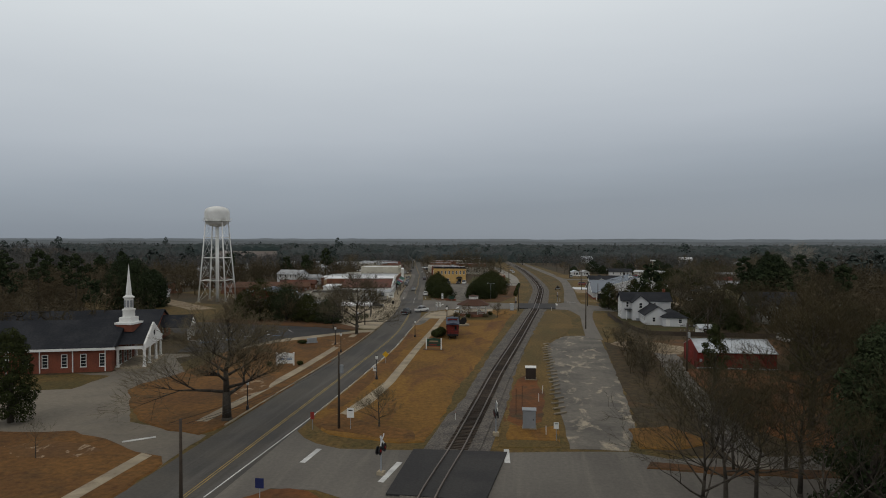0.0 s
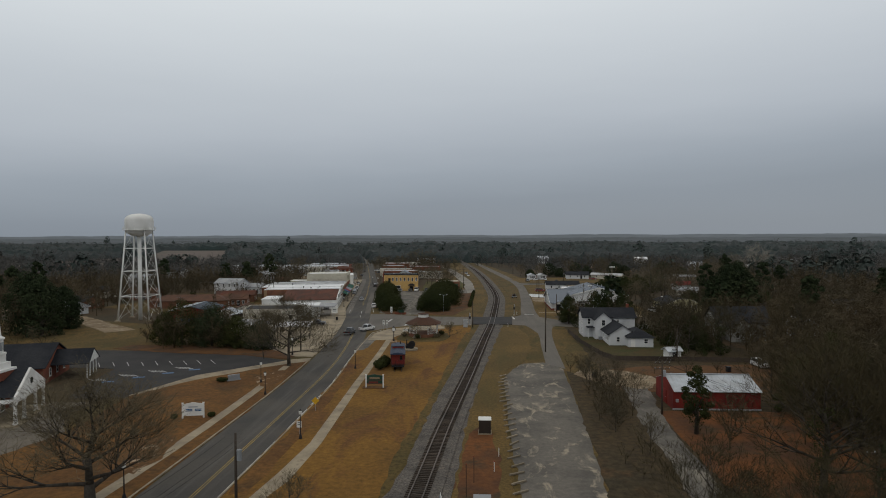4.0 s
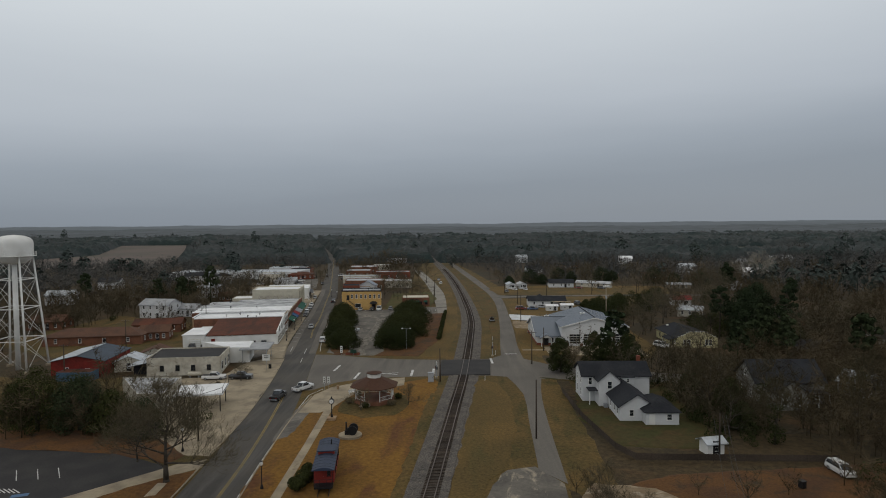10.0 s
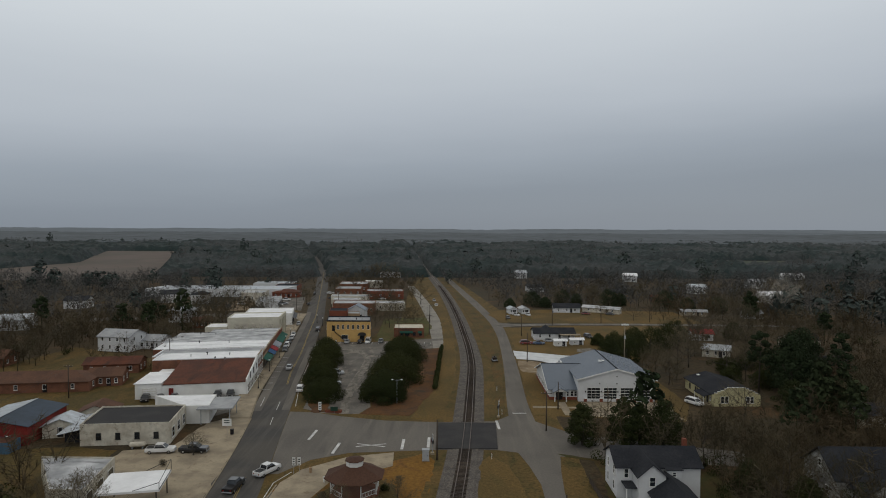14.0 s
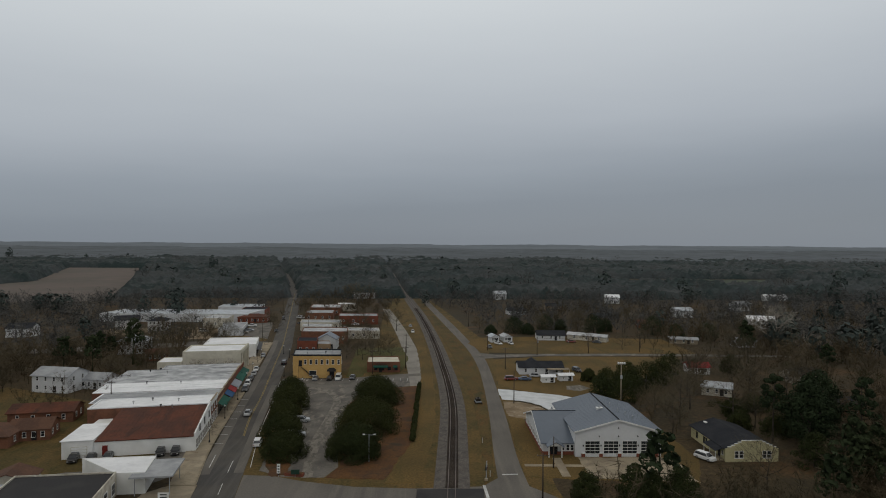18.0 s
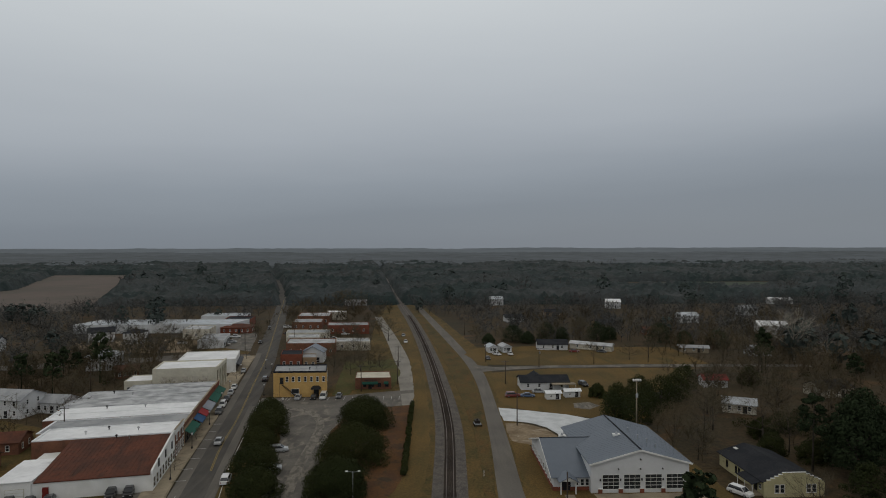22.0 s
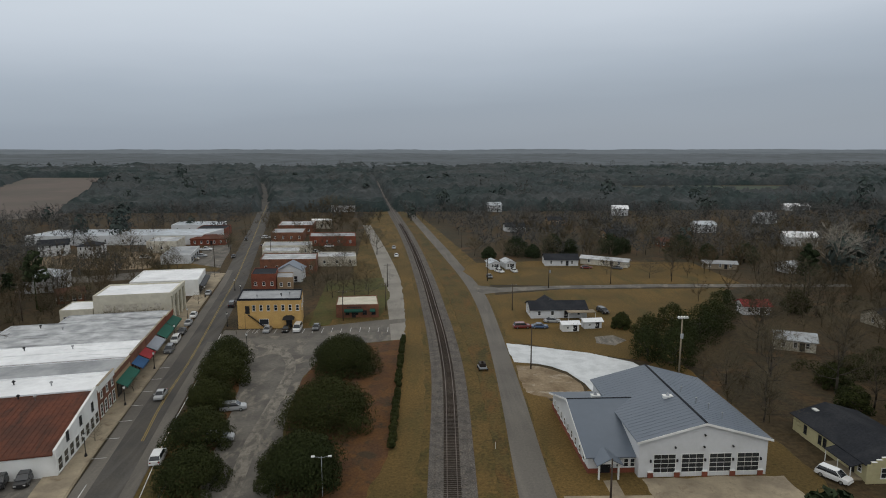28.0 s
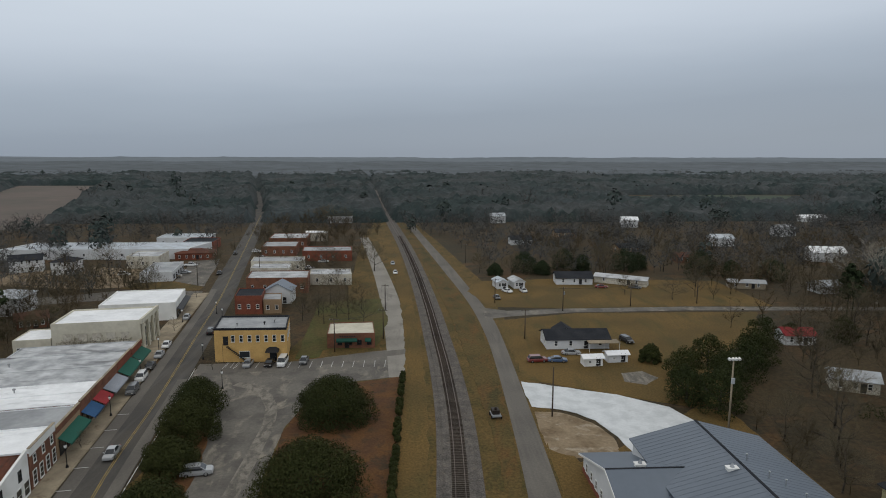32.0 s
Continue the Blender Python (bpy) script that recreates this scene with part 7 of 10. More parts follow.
door(py, -5.92, -5.8, 0.1, 0.9, 2.0, "x-", M_BLACK)
part("porch_roof", G().add([(-5.9, -8.4, 2.95), (-5.9, -2.4, 2.95), (-8.2, -2.4, 2.35), (-8.2, -8.4, 2.35), (-5.9, -8.4, 2.83), (-5.9, -2.4, 2.83), (-8.2, -2.4, 2.23), (-8.2, -8.4, 2.23)], [(0, 1, 2, 3), (7, 6, 5, 4), (0, 3, 7, 4), (0, 4, 5, 1), (1, 5, 6, 2), (2, 6, 7, 3)]), M_SHINGLE, py)
part("porch_floor", G().box(-8.0, -8.2, -0.1, -5.9, -2.6, 0.18), M_CONCRETE, py)
for y in (-8.2, -5.4, -2.6):
    part("porch_post", G().tube((-8.0, y, 0.18), (-8.0, y, 2.3), 0.07, 0.07, 6), M_WHITE, py)
part("skylight", G().box(-3.0, 7.4, 3.7, -1.0, 8.6, 4.12), M_WHITE, py)

# bungalow by the lane, its sheds
bg = house("white bungalow with a dark shingle roof", (42.5, 344.6, 0), 16.5, 8, 2.7, 0, 1.6, "x", M_SIDING, M_SHINGLE, front=4, side=2, chimney=False, name="bungalow")
part("cross_roof", G().gable(-4.5, 1, 0.5, 6.5, 2.8, 1.6, 0.4, 0.14, "y"), M_SHINGLE, bg)
part("cross_wall", G().gabled_wall(-4.5, 1, 0.5, 6.5, -0.1, 2.8, 1.6, "y"), M_SIDING, bg)
part("carport_roof", G().box(2.0, -7.0, 2.35, 10.2, -3.6, 2.5), M_TIMBER, bg, "tan carport roof")
for x in (2.2, 6, 10):
    part("carport_post", G().tube((x, -6.8, 0), (x, -6.8, 2.35), 0.06, 0.06, 6), M_WHITE, bg)
for label, x, y, w, d, m_ in (("white boxy storage shed in the yard", 42.6, 328.6, 4.6, 2.8, M_WHITE), ("low white camper shed in the yard", 49.4, 331.0, 5.0, 2.6, M_SIDING)):
    house(label, (x, y, 0), w, d, 2.1, 4, 0.5, "x", m_, M_WHITEROOF, front=2, side=0, name="storage_shed", wz=0.8, ww=0.7, wh=0.6)
# mobile homes and houses beyond the branch road
for label, x, y, w, d, h, rz, wl_, rf_ in (
    ("white caravan with a pale roof", 32.8, 417, 4.2, 7, 2.6, 8, M_SIDING, M_TIN),
    ("white caravan with a grey roof", 39.2, 418, 4.2, 8, 2.6, 8, M_SIDING, M_OLDROOF),
    ("low white house with a dark roof", 62.5, 424, 14, 8, 2.7, -4, M_SIDING, M_SHINGLE),
    ("long pale mobile home with a rusted roof", 81, 421, 20, 4.2, 2.6, -32, M_OLDWHITE, M_OLDROOF),
    ("small white cottage with a red roof", 102.8, 344, 8, 6, 2.8, -6, M_SIDING, M_AWN_R),
    ("white open shelter with a pale metal roof", 95, 311, 9, 6, 2.8, -25, M_OLDWHITE, M_TIN),
    ("long open shed with a dull tin roof", 126, 412, 13, 4, 2.3, -14, M_TIMBER, M_GREYROOF),
    ("white cottage among bare trees", 152, 404, 9, 7, 2.8, 5, M_SIDING, M_TIN),
    ("white two-storey house among trees", 62, 640, 10, 9, 5, 10, M_SIDING, M_TIN),
    ("white farmhouse with a pale roof", 196, 470, 15, 10, 4.6, -12, M_SIDING, M_WHITEROOF),
    ("grey house under the trees", 135, 330, 12, 8, 3, 10, M_OLDWHITE, M_SHINGLE),
    ("low brick ranch house under the trees", 120, 290, 14, 8, 2.8, -5, M_BRICK2, M_SHINGLE),
    ("white house among bare trees", 170, 520, 12, 8, 4.6, 0, M_SIDING, M_TIN),
    ("pale house at the wood's edge", 230, 560, 12, 9, 5, 20, M_SIDING, M_GREYROOF),
    ("red-roofed cottage among trees", 128, 470, 10, 7, 2.8, 0, M_BRICK2, M_RUSTROOF),
    ("brown house among trees", 110, 500, 12, 8, 2.8, 12, M_TAN, M_SHINGLE),
    ("white house behind pines", 150, 610, 11, 9, 5, -10, M_SIDING, M_WHITEROOF),
    ("low white farm building far off", 300, 640, 20, 9, 3, 5, M_SIDING, M_WHITEROOF),
    ("grey cottage among trees", 100, 236, 11, 8, 3, 0, M_OLDWHITE, M_SHINGLE),
    ("white cottage half hidden by trees", 132, 250, 11, 8, 3, -8, M_SIDING, M_SHINGLE),
    ("white house beyond the trees", 60, 530, 12, 8, 3, 4, M_SIDING, M_SHINGLE),
    ("tan house among trees", 92, 560, 12, 8, 3, 0, M_TAN, M_SHINGLE),
):
    house(label, (x, y, 0), w, d, h, rz, min(w, d) * 0.22, "x" if w >= d else "y", wl_, rf_, front=3, side=1, storeys=2 if h > 4 else 1, group="east side houses")

# ---------- west side houses ----------
M_BROWNROOF = mat("brown_shingle_roof", (0.115, 0.058, 0.036), 0.9, 0.25, 2.5, 0.02, second=(0.085, 0.045, 0.03), big=0.3)
for label, x, y, w, d, h, rz, rise, wl_, rf_, kd in (
    ("long brown brick ranch house with a brown roof", -115, 262, 30, 11, 2.9, 8, 2.0, M_BRICK2, M_BROWNROOF, "hip"),
    ("brick garage with a brown roof", -99, 268, 9, 8, 2.9, 14, 1.7, M_BRICK2, M_BROWNROOF, "gable"),
    ("low red-brown roofed building behind the ranch house", -105, 283, 16, 8, 3.0, 10, 1.5, M_BRICK2, M_RUSTROOF, "gable"),
    ("white two-storey frame house with a grey roof", -121, 317, 13, 9, 5.4, -10, 2.0, M_SIDING, M_GREYROOF, "gable"),
    ("white single-storey wing with a grey roof", -110.5, 321, 9, 7, 3.2, -10, 1.6, M_SIDING, M_GREYROOF, "gable"),
    ("white two-storey house with a hipped roof", -128.5, 386, 11, 11, 5.6, 8, 2.0, M_SIDING, M_TIN, "hip"),
    ("small brown cottage with a shingle roof", -112, 369, 8, 6, 2.8, 30, 1.6, M_BRICK2, M_BROWNROOF, "gable"),
    ("white two-storey box house", -146, 452, 9, 9, 5.6, 5, 1.8, M_SIDING, M_SHINGLE, "hip"),
    ("white two-storey house beside bare trees", -166, 458, 12, 9, 5.2, 25, 2.0, M_SIDING, M_SHINGLE, "gable"),
    ("brown roofed house under the trees", -150, 290, 13, 9, 3.0, 5, 2.0, M_BRICK2, M_BROWNROOF, "gable"),
    ("grey house among bare trees", -175, 300, 12, 9, 3.0, -12, 2.0, M_OLDWHITE, M_SHINGLE, "gable"),
    ("white house among bare trees", -190, 360, 12, 9, 4.6, 12, 2.0, M_SIDING, M_TIN, "gable"),
    ("low dark-roofed house near the tower", -158, 258, 14, 9, 3.0, -20, 1.8, M_BRICK2, M_SHINGLE, "gable"),
    ("white cottage near the tower lane", -150, 240, 10, 7, 2.8, -30, 1.6, M_SIDING, M_TIN, "gable"),
    ("white house by the woods", -205, 430, 12, 9, 4.6, 8, 2.0, M_SIDING, M_SHINGLE, "gable"),
):
    house(label, (x, y, 0), w, d, h, rz, rise, "x", wl_, rf_, kind=kd, front=4, side=2, storeys=2 if h > 5 else 1, group="west side houses")
# metal barn, cottages, white workshop, filling station
mb = thing("metal_barn", "red and blue metal barn with a pale ribbed roof", "barn", (-94.8, 224.0, 0), 96)
M_BARNROOF = mat("dark_blue_sheet_roof", (0.030, 0.048, 0.075), 0.6, 0.15, 1.0, second=(0.024, 0.038, 0.058), big=0.3)
M_BLUEW = mat("blue_painted_steel", (0.055, 0.11, 0.17), 0.7, 0.15, 2.0, second=(0.045, 0.085, 0.13))
part("wall", G().gabled_wall(-8, -6.4, 8, 6.4, -0.1, 4.0, 1.35, "x"), M_RED, mb)
part("roof", G().gable(-8, -6.4, 8, 6.4, 4.0, 1.35, 0.4, 0.1, "x"), M_BARNROOF, mb)
part("pale_roof_slope", G().add([(-8.5, 0, 5.56), (8.5, 0, 5.56), (8.5, 6.9, 4.12), (-8.5, 6.9, 4.12), (-8.5, 0, 5.48), (8.5, 0, 5.48), (8.5, 6.9, 4.0), (-8.5, 6.9, 4.0)], [(0, 3, 2, 1), (4, 5, 6, 7), (0, 4, 7, 3), (1, 2, 6, 5), (2, 3, 7, 6), (0, 1, 5, 4)]), M_TIN, mb)
window(mb, -8, 2.5, 1.2, 0.8, 1.3, "x-")
door(mb, -8, -2.5, 0, 0.9, 2.1, "x-", M_WHITE)
shop("low blue and rust lean-to workshop", [(-96.4, 211.2), (-88.0, 211.6), (-88.0, 215.2), (-96.4, 215.2)], 2.2, M_BLUEW, M_RUSTROOF, name="lean_to", para=0.1, kind_="shed")
house("small tan outbuilding with a tin roof", (-84.6, 224.6, 0), 7, 6, 2.6, 14, 1.4, "y", M_OLDWHITE, M_TIN, front=1, side=1, name="outbuilding")
house("small outbuilding with a rust-brown roof", (-82, 233.5, 0), 8, 6, 2.8, 14, 1.6, "y", M_OLDWHITE, M_BROWNROOF, front=1, side=1, name="outbuilding")
ws = shop("weathered white block workshop with a dark flat roof", [(-76.6, 216.6), (-58.6, 218.6), (-60.8, 231.5), (-79.0, 229.5)], 4.2, M_OLDWHITE, M_ASPHALT_NEW, name="workshop", para=0.35, kind_="workshop")
on_wall(ws, (-76.6, 216.55), (-58.6, 218.55), 1.2, 1.0, 1.4, 4, lo=0.1, hi=0.95, frame_mat=M_BLACK)
on_wall(ws, (-58.55, 218.6), (-60.75, 231.5), 0.8, 2.0, 2.2, 3, frame_mat=M_WHITE)
wl2 = ws.matrix_basis.translation
part("lean_to_roof", G().add([(-76.8 - wl2.x, 216.4 - wl2.y, 3.4), (-79.2 - wl2.x, 229.4 - wl2.y, 3.4), (-83.4 - wl2.x, 228.8 - wl2.y, 2.6), (-81 - wl2.x, 215.6 - wl2.y, 2.6), (-76.8 - wl2.x, 216.4 - wl2.y, 3.3), (-79.2 - wl2.x, 229.4 - wl2.y, 3.3), (-83.4 - wl2.x, 228.8 - wl2.y, 2.5), (-81 - wl2.x, 215.6 - wl2.y, 2.5)], [(0, 1, 2, 3), (7, 6, 5, 4), (0, 3, 7, 4), (0, 4, 5, 1), (1, 5, 6, 2), (2, 6, 7, 3)]), M_TIN, ws)
part("lean_to_wall", G().prism([(-77 - wl2.x, 219 - wl2.y), (-79.2 - wl2.x, 229 - wl2.y), (-82.8 - wl2.x, 228.4 - wl2.y), (-81 - wl2.x, 218.6 - wl2.y)], -0.1, 2.6), M_SHINGLE, ws)
shop("white shop with a pale roof joined to the workshop", [(-61.0, 231.6), (-55.6, 232.2), (-57.4, 241.5), (-72, 240)], 4.0, M_WHITE, M_WHITEROOF, name="shop", para=0.2)
cn = thing("filling_canopy", "grey steel canopy on slender posts beside the workshop", "canopy", (-54.4, 235.2, 0), 8)
part("canopy_roof", G().box(-4, -5, 3.7, 4, 5, 4.0), M_GREYROOF, cn)
for x in (-3.2, 3.2):
    for y in (-4, 4):
        part("post", G().tube((x, y, 0), (x, y, 3.7), 0.09, 0.09, 8), M_GREY, cn)
gs = shop("derelict white filling station with a stained flat roof", [(-63.5, 186.5), (-58, 186.5), (-60.5, 200.5), (-74, 200.5), (-72, 186.5)][:4], 3.6, M_OLDWHITE, M_OLDROOF, name="filling_station", para=0.3, kind_="filling station")
on_wall(gs, (-57.95, 186.5), (-60.45, 200.5), 0.8, 2.6, 1.9, 3, frame_mat=M_WHITE, bars=0)
fc = thing("filling_canopy", "white flat filling station canopy on steel posts with open sign frame", "canopy", (-50.8, 190.2, 0), 12)
part("canopy_roof", G().box(-5.6, -4.2, 3.5, 4.0, 4.2, 3.85), M_WHITEROOF, fc)
for x, y in ((3.4, -3.6), (3.4, 3.6), (-5.0, -3.6), (-5.0, 3.6)):
    part("post", G().tube((x, y, 0), (x, y, 3.5), 0.1, 0.1, 8), M_BLACK, fc)
g = G()
for a, b in (((4.0, -4.2, 3.9), (4.0, 4.2, 3.9)), ((4.0, -4.2, 5.0), (4.0, 4.2, 5.6)), ((4.0, -4.2, 3.9), (4.0, -4.2, 5.0)), ((4.0, 4.2, 3.9), (4.0, 4.2, 5.6)), ((4.0, -4.2, 5.0), (0, -4.2, 3.9)), ((4.0, 4.2, 5.6), (0, 4.2, 3.9))):
    g.tube(a, b, 0.05, 0.05, 5)
part("sign_frame", g, M_BLACK, fc)


# ---------- cars ----------
def paint(name, c):
    return mat(name, c, 0.3, 0.04, 1.0, spec=0.5, coat=0.6, second=tuple(k * 0.9 for k in c))


CAR_MATS = {"white": paint("car_white", (0.72, 0.72, 0.71)), "silver": paint("car_silver", (0.36, 0.37, 0.38)), "black": paint("car_black", (0.012, 0.012, 0.014)),
            "red": paint("car_red", (0.17, 0.02, 0.016)), "blue": paint("car_blue", (0.045, 0.085, 0.17)), "grey": paint("car_grey", (0.09, 0.095, 0.10)), "tan": paint("car_tan", (0.28, 0.24, 0.18))}
M_LAMPR = mat("tail_lamp_red", (0.25, 0.012, 0.01), 0.3, 0.1, 2.0)
M_LAMPW = mat("head_lamp_glass", (0.6, 0.6, 0.58), 0.2, 0.1, 2.0)
CAR_PROTO = {}


def loft(g, rows):
    """A body from cross sections: each row is (y, half width low, half width high, z low, z high)."""
    n = 6
    for y, wl_, wh, z0, z1 in rows:
        zm = z0 + (z1 - z0) * 0.55
        g.v += [(-wl_, y, z0), (-wl_ * 1.02, y, zm), (-wh, y, z1), (wh, y, z1), (wl_ * 1.02, y, zm), (wl_, y, z0)]
    o = len(g.v) - n * len(rows)
    for j in range(len(rows) - 1):
        for i in range(n):
            g.f.append([o + j * n + i, o + j * n + (i + 1) % n, o + (j + 1) * n + (i + 1) % n, o + (j + 1) * n + i])
    g.f.append([o + i for i in range(n)][::-1])
    g.f.append([o + (len(rows) - 1) * n + i for i in range(n)])
    return g


def make_car(kind, colour):
    t = thing("car", "", "car", (0, 0, -60))
    body = CAR_MATS[colour]
    L_, W = {"sedan": (4.7, 0.9), "suv": (4.8, 0.95), "pickup": (5.6, 0.97), "van": (5.0, 0.97)}[kind]
    h = L_ / 2
    if kind == "sedan":
        b = [(-h, 0.75, 0.7, 0.4, 0.72), (-h + 0.3, 0.88, 0.82, 0.28, 0.84), (-0.9, 0.9, 0.84, 0.24, 0.92), (1.3, 0.9, 0.84, 0.24, 0.94), (h - 0.3, 0.88, 0.8, 0.28, 0.92), (h, 0.78, 0.7, 0.42, 0.78)]
        c = [(-1.25, 0.82, 0.78, 0.9, 0.93), (-0.45, 0.8, 0.62, 0.9, 1.42), (0.75, 0.8, 0.62, 0.9, 1.43), (1.7, 0.8, 0.74, 0.9, 0.97)]
        roof = (-0.45, 0.75, 0.62, 1.43)
    elif kind == "suv":
        b = [(-h, 0.8, 0.74, 0.45, 0.85), (-h + 0.3, 0.93, 0.86, 0.32, 1.0), (-1.0, 0.95, 0.88, 0.3, 1.05), (1.6, 0.95, 0.88, 0.3, 1.08), (h - 0.15, 0.93, 0.86, 0.32, 1.05), (h, 0.86, 0.8, 0.45, 0.95)]
        c = [(-1.4, 0.87, 0.84, 1.02, 1.06), (-0.6, 0.86, 0.7, 1.02, 1.68), (1.9, 0.86, 0.7, 1.02, 1.68), (2.25, 0.86, 0.8, 1.02, 1.1)]
        roof = (-0.6, 1.9, 0.7, 1.69)
    elif kind == "pickup":
        b = [(-h, 0.85, 0.8, 0.5, 0.95), (-h + 0.3, 0.95, 0.88, 0.4, 1.08), (-1.2, 0.97, 0.9, 0.36, 1.12), (h - 0.1, 0.97, 0.9, 0.4, 1.12), (h, 0.93, 0.88, 0.5, 1.08)]
        c = [(-1.35, 0.88, 0.85, 1.1, 1.13), (-0.6, 0.86, 0.7, 1.1, 1.82), (0.75, 0.86, 0.7, 1.1, 1.82), (0.95, 0.86, 0.82, 1.1, 1.14)]
        roof = (-0.6, 0.75, 0.7, 1.83)
    else:
        b = [(-h, 0.85, 0.8, 0.45, 0.9), (-h + 0.3, 0.95, 0.9, 0.32, 1.1), (-1.5, 0.97, 0.92, 0.3, 1.2), (h - 0.1, 0.97, 0.92, 0.32, 1.25), (h, 0.93, 0.9, 0.45, 1.2)]
        c = [(-1.8, 0.9, 0.86, 1.15, 1.22), (-0.9, 0.9, 0.78, 1.15, 1.98), (2.3, 0.92, 0.82, 1.15, 2.0), (2.45, 0.92, 0.85, 1.15, 1.3)]
        roof = (-0.9, 2.3, 0.8, 2.0)
    part("body", loft(G(), b), body, t)
    cab = part("glasshouse", loft(G(), c), M_GLASS, t)
    part("roof_panel", G().box(-roof[2], roof[0] - 0.05, roof[3] - 0.05, roof[2], roof[1] + 0.05, roof[3] + 0.03), body, cab)
    for sx_ in (-1, 1):
        for y0, y1 in ((roof[0] - 0.75, roof[0]), ((roof[0] + roof[1]) / 2, (roof[0] + roof[1]) / 2 + 0.01), (roof[1] + 0.3, roof[1])):
            part("pillar", G().tube((sx_ * roof[2] * 1.22, y0, 0.95 if kind == "sedan" else 1.1), (sx_ * roof[2], y1, roof[3] - 0.02), 0.05, 0.05, 4), body, cab)
    if kind == "pickup":
        part("load_bed", G().box(-0.76, 1.1, 1.05, 0.76, h - 0.12, 1.135), M_BLACK, t)
    for sx_ in (-1, 1):
        for y in (-h + 0.95, h - 0.95):
            w_ = part("wheel", G().tube((sx_ * (W - 0.2), y, 0.34), (sx_ * (W + 0.02), y, 0.34), 0.34, 0.34, 14), M_RUBBER, t)
            part("rim", G().tube((sx_ * (W + 0.02), y, 0.34), (sx_ * (W + 0.035), y, 0.34), 0.21, 0.19, 10), M_CHROME, w_)
        part("headlight", G().box(sx_ * 0.62 - 0.17, -h - 0.02, 0.58, sx_ * 0.62 + 0.17, -h + 0.14, 0.76), M_LAMPW, t)
        part("tail_light", G().box(sx_ * 0.66 - 0.12, h - 0.1, 0.66, sx_ * 0.66 + 0.12, h + 0.02, 0.88), M_LAMPR, t)
        part("mirror", G().box(sx_ * 0.98 - 0.1, roof[0] - 0.5, 0.98, sx_ * 0.98 + 0.1, roof[0] - 0.38, 1.14), body, t)
    part("bumper", G().box(-W + 0.1, -h - 0.08, 0.36, W - 0.1, -h + 0.05, 0.54).box(-W + 0.1, h - 0.05, 0.38, W - 0.1, h + 0.08, 0.56), M_GREY if kind == "pickup" else body, t)
    return t


WORD = {"sedan": "saloon car", "suv": "estate SUV", "pickup": "pickup truck", "van": "van"}


def car(kind, colour, x, y, rz, where, z=0.0, group="parked cars"):
    key = (kind, colour)
    m = pose(x, y, z, 0, 0, rz)
    if key not in CAR_PROTO:
        t = make_car(kind, colour)
        t.matrix_basis = m
        CAR_PROTO[key] = t
    else:
        t = copy_thing(CAR_PROTO[key], m)
    return tagged(t, f"{colour} {WORD[kind]} {where}", "car", group)


